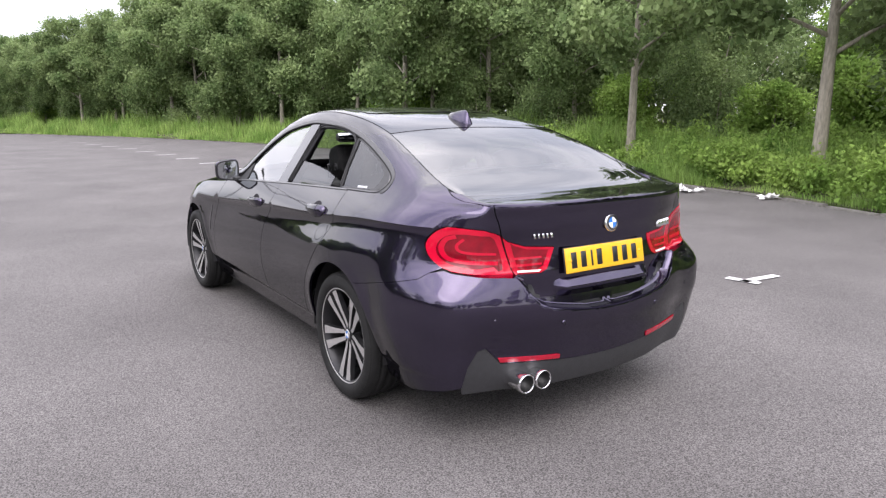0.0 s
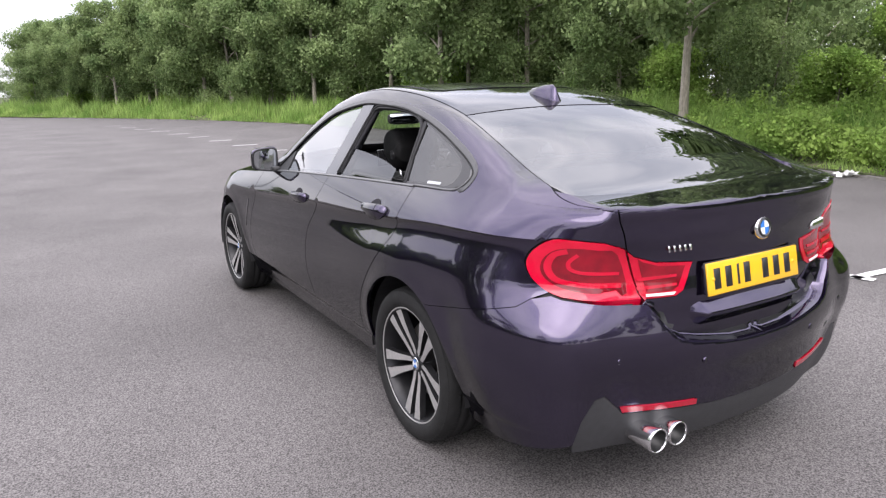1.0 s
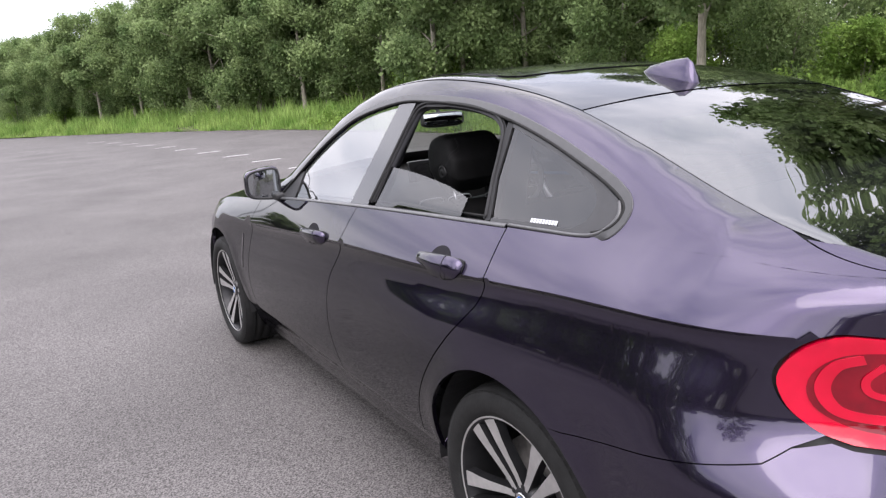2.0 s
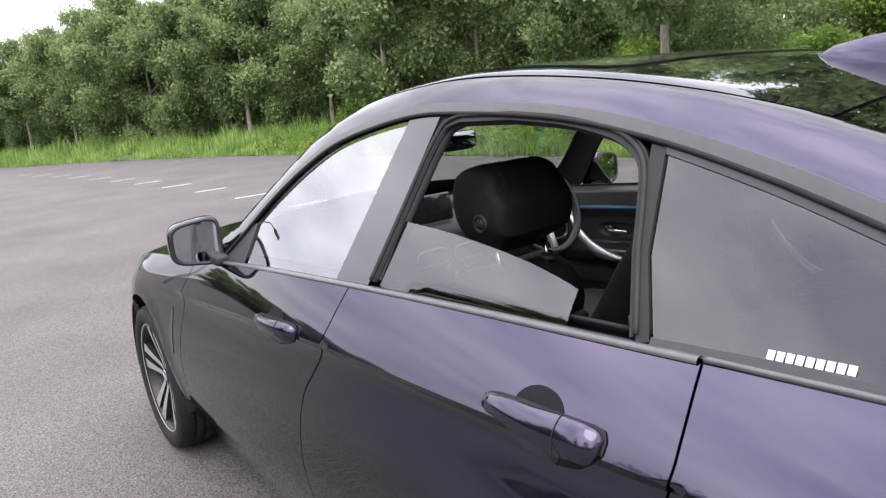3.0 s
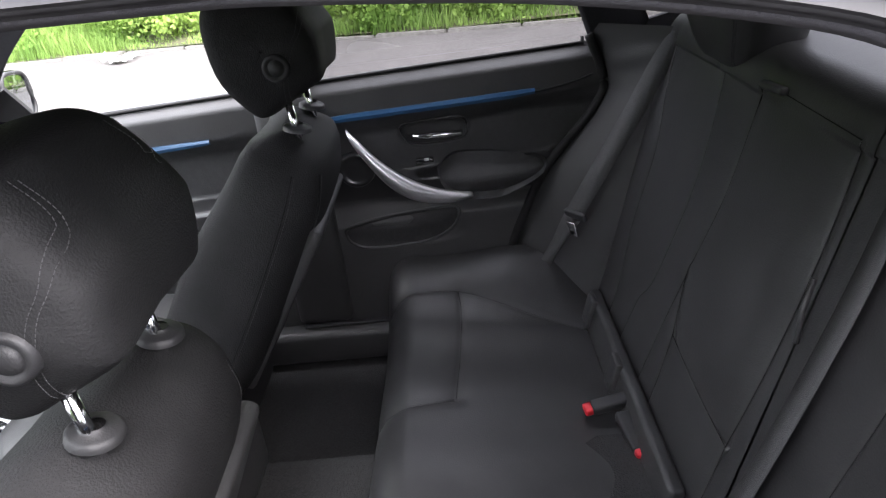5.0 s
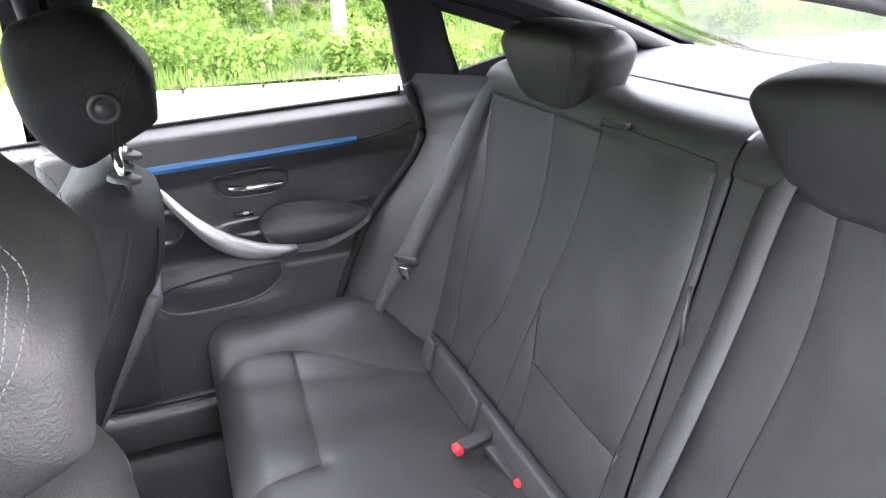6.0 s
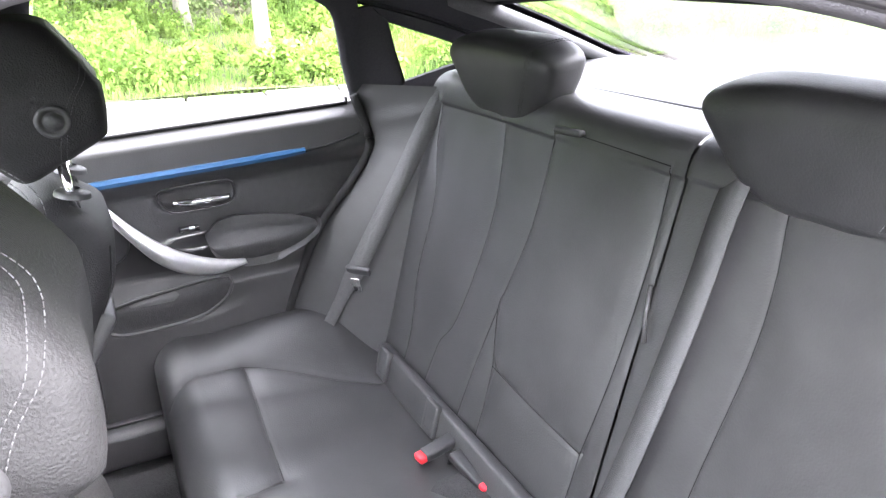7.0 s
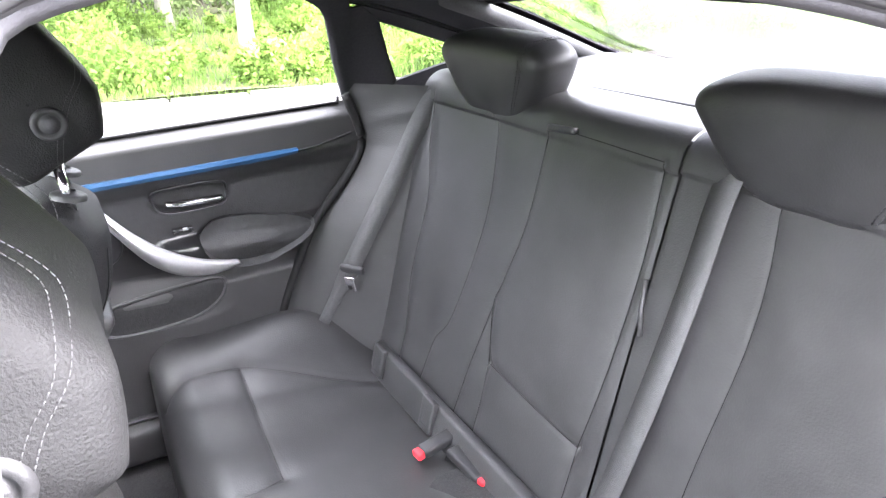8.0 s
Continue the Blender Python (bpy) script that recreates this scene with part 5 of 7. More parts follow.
        f = bm.faces.new([bm.verts.new(v + Vector((-0.0815, 0, 0))) for v in ring])
        f.material_index = k % 2
    bmesh.ops.recalc_face_normals(bm, faces=bm.faces)
    me = bpy.data.meshes.new("cap_face")
    bm.to_mesh(me)
    bm.free()
    me.materials.append(BLUE)
    me.materials.append(WHITE)
    part("cap_face", me, None, cap)
    for k in range(5):
        a = math.radians(90 + 36 + 72 * k)
        v, f = tube([[((-0.072, 0.045 * math.cos(a), 0.045 * math.sin(a)), 0.009), ((-0.02, 0.045 * math.cos(a), 0.045 * math.sin(a)), 0.009)]], 6)
        part("wheel_bolt", mesh_of("wheel_bolt", v, f, False), RIM_DARK, rim)
    part("brake_disc", lathe([(-0.010, 0.07), (-0.010, 0.165), (0.012, 0.165), (0.012, 0.07)], 40), BRAKE, wheel, "steel brake disc")
    part("brake_caliper", slab((0.07, 0.07, 0.15), (-0.015, -0.135, 0.02), 0.015), RIM_DARK, wheel, "grey brake caliper")
    return wheel


wheel = make_wheel()
spots = [(-0.795, 0.0, 0, 37), (-0.780, WHEELBASE, 0, 67), (0.795, 0.0, 180, 50), (0.790, WHEELBASE, 180, 12)]
for i, (x, y, turn, spin) in enumerate(spots):
    w = wheel if i == 0 else copy_thing(wheel, Matrix())
    w.parent = car
    w.matrix_local = pose(x, y, WHEEL_R, 0, 0, turn) @ pose(0, 0, 0, spin, 0, 0)
for y in (0.0, WHEELBASE):
    for s in (-1, 1):
        v, f = [], []
        n = 28
        for i in range(n + 1):
            a = math.radians(-6 + 192 * i / n)
            for x in (0.885, 0.675):
                v.append((s * x, y + (ARCH_R + 0.012) * math.cos(a), WHEEL_R + (ARCH_R + 0.012) * math.sin(a)))
        for i in range(n):
            f.append((2 * i, 2 * i + 1, 2 * i + 3, 2 * i + 2))
        k = len(v)
        v.append((s * 0.675, y, WHEEL_R))
        f += [(2 * i + 1, 2 * i + 3, k) for i in range(n)]
        part("arch_liner", mesh_of("arch_liner", v, f, False), PLASTIC, car, "black wheel arch liner")
part("underbody", slab((1.20, 3.9, 0.05), (0, 1.42, 0.235), 0.02), PLASTIC, car, "black underbody")
for yy, ln in ((1.405, 1.95), (-0.62, 0.44), (3.36, 0.3)):
    part("underbody", slab((1.62 if yy == 1.405 else 1.0, ln, 0.04), (0, yy, 0.235 if yy > 0 else 0.29), 0.015), PLASTIC, car, "black underbody")

vent = rounded([(2.325, 0.745), (2.345, 0.66), (2.362, 0.575), (2.378, 0.575), (2.368, 0.66), (2.345, 0.75)], 3)
pair("fender_vent", uz(vent), lower, GLOSS_BLACK, car, "slim black vent behind the front wheel", depth=0.002, lift=0.002, step=0.03)

# ---- rear fittings ----
def rear_y(x, z):
    return float(lower(float(arc_at_x(x)), z)[1])


plate = part("number_plate", slab((0.508, 0.010, 0.113), (0, 0, 0), 0.004, 2), YELLOW, car, "yellow rear number plate with black bars")
plate.matrix_local = pose(-0.010, -0.966, 0.823, -11, 0, 0)
part("plate_border", slab((0.516, 0.006, 0.121), (0, 0.004, 0), 0.003, 2), INK, plate)
part("plate_plinth", slab((0.500, 0.05, 0.105), (0, 0.031, 0.0), 0.012, 3), BODY, plate, "body-coloured plate plinth")
for k, x in enumerate((-0.205, -0.145, -0.093, -0.045, 0.058, 0.122, 0.186)):
    part("plate_bar", slab((0.012 if k == 2 else 0.034, 0.002, 0.072), (x, -0.0058, 0), 0.001, 1), INK, plate, "black bar")
for s in (-1, 1):
    part("plate_screw", lathe([(-0.0072, 0.0), (-0.0072, 0.006), (-0.005, 0.007)], 12, "y"), YELLOW, plate).matrix_local = pose(s * 0.225, 0, 0)
badge = part("badge", lathe([(-0.012, 0.0), (-0.012, 0.036), (-0.009, 0.041), (0.0, 0.042)], 40, "y"), CHROME, boot_lid, "round badge in blue and white quarters")
badge.matrix_local = pose(0.012, rear_y(0, 0.975) + 0.001, 0.975, -10, 0, 0)
for k in range(4):
    bm = bmesh.new()
    a = math.radians(90 * k)
    bm.faces.new([bm.verts.new(Vector((r * math.cos(a + math.radians(t)), -0.0128, r * math.sin(a + math.radians(t))))) for r, t in [(0.0, 0)] + [(0.025, t) for t in range(0, 91, 15)]])
    part("badge_quarter", bm, BLUE if k % 2 else WHITE, badge, smooth=False)
part("badge_ring", rod([(0.031 * math.cos(a), -0.0124, 0.031 * math.sin(a)) for a in np.linspace(0, 2 * math.pi, 36, endpoint=False)], 0.0055, 6, True), GLOSS_BLACK, badge)
# model lettering drawn as chrome bars
for x0, count, wide, tall, z in ((-0.408, 5, 0.016, 0.022, 0.945), (0.40, 4, 0.026, 0.034, 0.930)):
    for k in range(count):
        x = x0 + k * (wide + 0.005)
        bar = part("lettering", slab((wide, 0.004, tall), (0, 0, 0), 0.0015, 1), CHROME, boot_lid, "chrome bar")
        bar.matrix_local = pose(x, rear_y(x, z) - 0.002, z, -10, 0, -16 * x / 0.4)
v, f = [], []
xs = np.linspace(-0.315, 0.315, 25)
for x in xs:
    k = float(smooth(0.315, 0.262, abs(x)))
    for z, out in ((0.752, -0.006), (0.738, 0.006), (0.714, 0.031), (0.709, 0.0345), (0.702, 0.034), (0.690, 0.022), (0.668, 0.004), (0.655, -0.006)):
        v.append((x, rear_y(x, z) - (out * k - 0.006 * (1 - k)), z + 0.004 * (1 - k)))
for i in range(len(xs) - 1):
    f += [(8 * i + k, 8 * i + k + 1, 8 * i + k + 9, 8 * i + k + 8) for k in range(7)]
part("grip_lip", mesh_of("grip_lip", v, f), BODY, boot_lid, "body-coloured grip lip under the plate")
for x in (-0.500, -0.403):
    bm = lathe([(0.16, 0.030), (0.0, 0.038), (-0.004, 0.041), (0.0, 0.044), (0.012, 0.044), (0.16, 0.040)], 32, "y")
    pipe = part("exhaust_tip", bm, CHROME, car, "polished round exhaust tip")
    pipe.matrix_local = pose(x, -1.0, 0.312)
    part("exhaust_bore", lathe([(0.05, 0.0), (0.05, 0.031), (0.004, 0.0365), (0.0015, 0.0375)], 32, "y"), INK, pipe, "sooty dark bore")
for x, z in ((-0.62, 0.60), (0.62, 0.60), (-0.30, 0.56), (0.30, 0.56)):
    s = part("parking_sensor", lathe([(-0.003, 0.0), (-0.003, 0.011), (0.002, 0.012)], 16, "y"), BODY, car)
    s.matrix_local = pose(x, rear_y(x, z), z, 0, 0, -40 * x)

# ---- roof aerial ----
v, f = [], []
rows = ((0.345, 0.004, -0.0155), (0.31, 0.022, 0.006), (0.25, 0.030, 0.024), (0.20, 0.032, 0.037), (0.165, 0.030, 0.045), (0.145, 0.027, 0.036), (0.130, 0.022, 0.004), (0.124, 0.012, -0.0155))
for y, half, h in rows:
    base = float(upper(0, y)) - 0.004
    for k in range(9):
        a = math.pi * k / 8
        v.append((half * math.cos(a) * (1 - 0.75 * math.sin(a) ** 2 * (h > 0.03)), y - 0.012 * math.sin(a) * 0, base + 0.004 + (h * 1.15 + 0.018) * math.sin(a) ** 1.2))
for i in range(len(rows) - 1):
    for k in range(8):
        f.append((9 * i + k, 9 * i + k + 1, 9 * i + k + 10, 9 * i + k + 9))
me = mesh_of("roof_aerial", v, f)
part("roof_aerial", me, BODY, car, "violet shark-fin roof aerial")

# ---- interior ----
LEATHER = surf("black_leather", (0.022, 0.022, 0.0225), (0.033, 0.033, 0.0335), scale=14, rough=0.43, rough2=0.52, bump=0.12, bump_scale=330, spec=0.5)
GRAINED = surf("grained_leather", (0.014, 0.014, 0.0145), (0.021, 0.021, 0.0215), scale=14, rough=0.58, rough2=0.68, bump=0.42, bump_scale=400, spec=0.15)
VINYL = surf("dark_vinyl", (0.027, 0.027, 0.0275), (0.036, 0.036, 0.0365), scale=10, rough=0.52, bump=0.2, bump_scale=420)
CARPET = surf("dark_carpet", (0.012, 0.012, 0.012), (0.026, 0.026, 0.027), scale=220, rough=0.95, bump=0.7, bump_scale=300)
LINING = surf("anthracite_lining", (0.020, 0.020, 0.024), (0.028, 0.028, 0.032), scale=180, rough=0.9, bump=0.25, bump_scale=400)
SHELF = surf("shelf_cloth", (0.070, 0.070, 0.072), (0.092, 0.092, 0.094), scale=240, rough=0.9, bump=0.3, bump_scale=400)
WEBBING = surf("belt_webbing", (0.048, 0.048, 0.049), (0.066, 0.066, 0.067), scale=160, rough=0.6, bump=0.4, bump_scale=500, stretch=(1, 1, 4))
BLUE_TRIM = surf("blue_strip", (0.013, 0.062, 0.145), (0.016, 0.074, 0.17), scale=20, rough=0.35, coat=0.3)
RED = surf("red_button", (0.55, 0.02, 0.03), (0.62, 0.025, 0.04), scale=20, rough=0.45)
THREAD = surf("dark_thread", (0.010, 0.010, 0.010), (0.015, 0.015, 0.015), scale=90, rough=0.9, spec=0.1)
STITCH = surf("grey_stitching", (0.045, 0.045, 0.047), (0.07, 0.07, 0.073), scale=90, rough=0.8)
DARK_GLOSS = surf("piano_black", (0.014, 0.014, 0.015), (0.018, 0.018, 0.019), scale=30, rough=0.30, coat=0.2)
POCKET = surf("pocket_dark", (0.013, 0.013, 0.0135), (0.019, 0.019, 0.020), scale=120, rough=0.85, bump=0.3, bump_scale=400)
DARK_VINYL = surf("textured_vinyl", (0.028, 0.028, 0.029), (0.038, 0.038, 0.039), scale=60, rough=0.55, bump=0.25, bump_scale=300)


def near_line(px, py, line):
    """Distance from grid points to a polyline."""
    best = np.full(px.shape, 9.0)
    for (x0, y0), (x1, y1) in zip(line[:-1], line[1:]):
        dx, dy = x1 - x0, y1 - y0
        t = np.clip(((px - x0) * dx + (py - y0) * dy) / (dx * dx + dy * dy + 1e-12), 0, 1)
        best = np.minimum(best, np.hypot(px - x0 - t * dx, py - y0 - t * dy))
    return best


def quilt(name, a0, a1, b0, b1, na, nb, place, seams, material, parent, label="", groove=0.007, puff=0.012, width=0.007, soft_w=0.040, flip=False, thread=True):
    """Upholstery: a sheet over (a, b), puffed up between sewn seams, mapped by place(a, b, height)."""
    a, b = np.meshgrid(np.linspace(a0, a1, na), np.linspace(b0, b1, nb))
    h = np.zeros(a.shape)
    for line in seams:
        d = near_line(a, b, line)
        h -= groove * np.exp(-(d / width) ** 2) + puff * np.exp(-(d / soft_w) ** 2)
    p = place(a, b, h).reshape(-1, 3)
    faces = []
    for j in range(nb - 1):
        for i in range(na - 1):
            k = j * na + i
            f = (k, k + 1, k + na + 1, k + na)
            faces.append(f[::-1] if flip else f)
    sheet_ob = part(name, mesh_of(name, p, faces), material, parent, label)
    for line in seams:
        q = np.array(resample(line, 0.008, False))
        inside = (q[:, 0] > a0 + 0.004) & (q[:, 0] < a1 - 0.004) & (q[:, 1] > b0) & (q[:, 1] < b1)
        if thread and inside.sum() > 3:
            q = q[inside]
            part("seam", rod(place(q[:, 0], q[:, 1], np.full(len(q), -groove - puff + 0.0002)), 0.0008, 6), THREAD, sheet_ob, "dark sewn seam")
    return sheet_ob


def soft_box(size, sub=5, power=0.55, shape=None):
    """A pillowy block: a sphere squared off, then shaped."""
    bm = bmesh.new()
    bmesh.ops.create_uvsphere(bm, u_segments=40, v_segments=26, radius=1.0)
    for v in bm.verts:
        c = [math.copysign(abs(q) ** power, q) for q in v.co]
        v.co = Vector((c[0] * size[0] / 2, c[1] * size[1] / 2, c[2] * size[2] / 2))
        if shape:
            v.co = shape(v.co)
    return bm


def dashes(line, radius, pitch=0.0065, share=0.7):
    """A row of stitches along a line."""
    p = np.array(line, float)
    arc = np.concatenate([[0], np.cumsum(np.linalg.norm(np.diff(p, axis=0), axis=1))])
    paths = []
    for t in np.arange(0, arc[-1] - pitch, pitch):
        ends = [tuple(np.interp(q, arc, p[:, k]) for k in range(3)) for q in (t, t + pitch * share)]
        paths.append([(e, radius) for e in ends])
    v, f = tube(paths, 5)
    return mesh_of("stitching", v, f)


# floor and tunnel
part("cabin_floor", slab((1.44, 2.9, 0.03), (0, 0.95, 0.265), 0.01), CARPET, car, "dark carpeted cabin floor")
part("tunnel", slab((0.26, 2.0, 0.22), (0, 1.2, 0.37), 0.05), CARPET, car, "carpeted centre tunnel")
for s in (-1, 1):
    part("sill_trim", slab((0.13, 1.9, 0.10), (s * 0.745, 1.35, 0.345), 0.02), VINYL, car, "grey sill trim")
    part("sill_plate", slab((0.05, 0.5, 0.008), (s * 0.735, 0.78, 0.400), 0.003), GREY_PLASTIC, car, "grey sill plate")

# linings under the roof and behind the pillars
part("roof_lining", panel_mesh("roof_lining", [(0, -0.02), (-0.30, -0.02), (-0.585, -0.03)] + [(x - 0.02, y) for x, y in ROOF_IN[1:]] + [(-0.30, 1.45), (0, 1.47)], over, both=True, depth=0, step=0.08, lift=-0.035), LINING, car, "anthracite headlining")
pair("pillar_lining", side_frame, over, LINING, car, "anthracite pillar lining", depth=0, step=0.05, lift=-0.016)
part("rear_header", panel_mesh("rear_header", [(0, 0.08), (-0.30, 0.075), (-0.58, 0.06), (-0.60, -0.06), (-0.30, -0.05), (0, -0.045)], over, both=True, depth=0.01, step=0.05, lift=-0.022), LINING, car)
for s in (-1, 1):
    line = [(s * (abs(x) - 0.02), y, float(upper(x, y)) - 0.045) for x, y in GLASS_SIDE[::2]]
    part("rear_pillar_trim", rod(line, 0.035, 8, flat=0.6), SHELF, car, "light grey rear pillar trim")

# ---- rear bench ----
bench = empty("rear_bench")
bench.parent = car
tagged(bench, "black leather rear bench seat with folding centre panel")


def back_y(z):
    return 0.201 - 0.256 * (z - 0.628)


def back_place(x, z, h):
    top = np.clip((z - 1.10) / 0.10, 0, 1)
    bow = 0.018 * np.exp(-((np.abs(x) - 0.36) / 0.20) ** 2) * smooth(0.45, 0.6, z) - 0.03 * np.clip((np.abs(x) - 0.52) / 0.1, 0, 1) ** 2 * 0
    y = back_y(z) + h - bow * 0.6 + 0.012
    zz = z + h * 0.24
    roll = np.where(z > 1.10, 1.0, 0.0)
    ang = np.clip((z - 1.10) / 0.09, 0, 1.6) * (math.pi / 2)
    r = 0.062
    y = np.where(roll > 0, back_y(1.10) + h + 0.012 - r * (1 - np.cos(np.minimum(ang, math.pi / 2))) - np.maximum(ang - math.pi / 2, 0) * 0.10, y)
    zz = np.where(roll > 0, 1.10 + r * np.sin(np.minimum(ang, math.pi / 2)) + h * 0.5, zz)
    return np.stack([x, y, zz], -1)


pad_left = rounded([(0.130, 1.115), (0.133, 0.945), (0.165, 0.815), (0.178, 0.765), (0.150, 0.66)], 5, False)
pad_right = rounded([(-0.146, 1.110), (-0.154, 0.967), (-0.146, 0.79), (-0.128, 0.642)], 4, False)
pad_low_l = [(0.150, 0.66), (0.147, 0.579), (0.15, 0.45)]
pad_low_r = [(-0.128, 0.642), (-0.122, 0.45)]
pad_side = rounded([(0.178, 0.765), (0.219, 0.591), (0.23, 0.45)], 4, False)
outer_r = rounded([(0.555, 1.12), (0.544, 1.012), (0.508, 0.892), (0.515, 0.714), (0.491, 0.571), (0.49, 0.45)], 5, False)
inner_r = rounded([(0.31, 1.12), (0.289, 1.06), (0.270, 0.908), (0.317, 0.685), (0.371, 0.597), (0.385, 0.45)], 5, False)
pad = dict(groove=0.0019, puff=0.0028, width=0.0045, soft_w=0.026, flip=True)
quilt("backrest", -0.172, 0.60, 0.43, 1.24, 200, 200, back_place, [pad_left, pad_right, [(0.130, 1.118), (-0.146, 1.112)], [(0.150, 0.658), (-0.128, 0.642)], pad_low_l, pad_low_r, pad_side, outer_r, inner_r, [(-0.172, 0.43), (-0.172, 1.24)]], LEATHER, bench, "black leather backrest with sewn panels", **pad)
left_in = rounded([(-0.335, 1.12), (-0.337, 1.088), (-0.349, 1.006), (-0.350, 0.90), (-0.331, 0.70), (-0.32, 0.45)], 5, False)
left_out = rounded([(-0.56, 1.12), (-0.58, 0.95), (-0.56, 0.80), (-0.57, 0.45)], 5, False)
quilt("backrest", -0.66, -0.178, 0.43, 1.24, 140, 180, back_place, [left_in, left_out, [(-0.178, 0.43), (-0.178, 1.24)]], LEATHER, bench, "black leather backrest with sewn panels", **pad)
part("seat_shell", slab((1.20, 0.02, 0.72), (0, back_y(0.80) - 0.055, 0.78), 0.008, turn=(14.4, 0, 0)), VINYL, bench, "dark carpeted seat back shell")
part("pull_tab", slab((0.075, 0.016, 0.012), (0.085, back_y(1.118) + 0.014, 1.118), 0.005, turn=(0, 4, 0)), LEATHER, bench, "dark leather pull tab")
for x0, x1 in ((-0.10, 0.56), (-0.58, -0.19)):
    part("lower_band", slab((x1 - x0, 0.03, 0.085), ((x0 + x1) / 2, back_y(0.49) + 0.030, 0.487), 0.010, turn=(14, 0, 0)), VINYL, bench, "plain lower backrest band")
for x in (0.505, 0.255, -0.30, -0.52):
    flap = part("anchor_flap", slab((0.050, 0.016, 0.075), (x, back_y(0.50) + 0.048, 0.502), 0.005, turn=(14, 0, 0)), VINYL, bench, "child-seat anchor cover")
    ringp = [(x + dx, back_y(0.50 + dz) + 0.056, 0.50 + dz) for dx, dz in ((-0.014, 0.02), (0.014, 0.02), (0.014, -0.018), (-0.014, -0.018))]
    part("flap_outline", rod(resample(ringp, 0.01), 0.0012, 5, True), GREY_PLASTIC, flap)


def cushion_place(x, y, h):
    base = 0.457 + 0.16 * (y - 0.269)
    bolster = (0.108 - 0.048 * smooth(0.40, 0.68, y)) * smooth(0.50, 0.70, np.abs(x)) * smooth(0.16, 0.36, y) + 0.012 * np.exp(-(x / 0.10) ** 2)
    base = base + bolster - 0.014 * np.exp(-((np.abs(x) - 0.38) / 0.10) ** 2)
    ang = np.clip((y - 0.700) / 0.075, 0, 2.2)
    r = 0.075
    bend = np.minimum(ang, math.pi / 2)
    yy = np.where(y > 0.700, 0.700 + r * np.sin(bend), y)
    zz = np.where(y > 0.700, base - 0.16 * (y - 0.700) - r * (1 - np.cos(bend)) - np.maximum(ang - math.pi / 2, 0) * 0.30, base)
    return np.stack([x, yy + h * 0.2, zz + h], -1)


side_seam = rounded([(0.565, 0.78), (0.592, 0.70), (0.597, 0.60), (0.568, 0.50), (0.533, 0.40), (0.495, 0.277)], 5, False)
cross_seam = rounded([(0.597, 0.595), (0.536, 0.591), (0.392, 0.599), (0.21, 0.612)], 5, False)
mid_seam = rounded([(0.21, 0.616), (0.17, 0.74), (0.15, 0.90)], 4, False)
mirror_x = lambda line: [(-x, y) for x, y in line]
quilt("seat_cushion", -0.72, 0.72, 0.21, 0.90, 260, 140, cushion_place, [side_seam, cross_seam, mid_seam, mirror_x(side_seam), mirror_x(cross_seam), mirror_x(mid_seam)], LEATHER, bench, "black leather seat cushion with sewn seams", puff=0.004, groove=0.0035, width=0.005, soft_w=0.024)
part("cushion_base", slab((1.40, 0.55, 0.17), (0, 0.455, 0.335), 0.03), VINYL, bench, "dark cushion base")


def bench_headrest(x, z, turn):
    def shape(c):
        c = c.copy()
        t = (c.z + 0.085) / 0.17
        c.x *= 0.46 + 0.56 * max(0.0, min(1.0, t * 1.35)) ** 0.85
        c.y += 0.03 * (0.5 - t) ** 2 - 0.012 * math.exp(-(c.x / 0.09) ** 2) * (c.y > 0)
        return c
    hr = part("headrest", soft_box((0.37, 0.135, 0.165), shape=shape, power=0.55), LEATHER, bench, "black leather headrest with stitched edges")
    hr.matrix_local = pose(x, 0.048, z, -10, 0, turn)
    for s in (-1, 1):
        for wide in ((0.128, 0.137) if s < 0 else ()):
            cx = (wide / 0.185) ** (1 / 0.55)
            loop = []
            for a in np.linspace(-0.7, 2.6, 40):
                cy, cz = math.sqrt(1 - cx * cx) * math.cos(a), math.sqrt(1 - cx * cx) * math.sin(a)
                p = shape(Vector((s * wide, math.copysign(abs(cy) ** 0.55, cy) * 0.0680, math.copysign(abs(cz) ** 0.55, cz) * 0.083)))
                loop.append(tuple(p))
            part("stitching", dashes(loop, 0.0007), STITCH, hr, "pale stitched seam")
        post = part("headrest_post", rod([(s * 0.08, 0.0, -0.16), (s * 0.08, 0, -0.05)], 0.007, 8), CHROME, hr)
    return hr


bench_headrest(0.318, 1.182, 0)
bench_headrest(-0.372, 1.172, 0)

# side bolsters between door and backrest
SEAL_LINE = [(0.23, 1.105), (0.203, 1.03), (0.197, 0.98), (0.23, 0.92), (0.335, 0.80), (0.39, 0.70), (0.43, 0.61), (0.465, 0.50), (0.485, 0.42)]
sz = np.array([z for _, z in SEAL_LINE][::-1])
sy = np.array([y for y, _ in SEAL_LINE][::-1])


def bolster_place(r, z, h):
    ya = np.interp(z, sz, sy)
    yb = back_y(np.minimum(z, 1.10)) + 0.005
    bulge = 0.012 * np.sin(np.pi * np.clip(r, 0, 1)) * smooth(1.12, 0.9, z)
    x = 0.742 + (0.585 - 0.742) * r - bulge * 0.6 + h
    y = ya + (yb - ya) * r + bulge * 0.7
    return np.stack([x, y, z], -1)


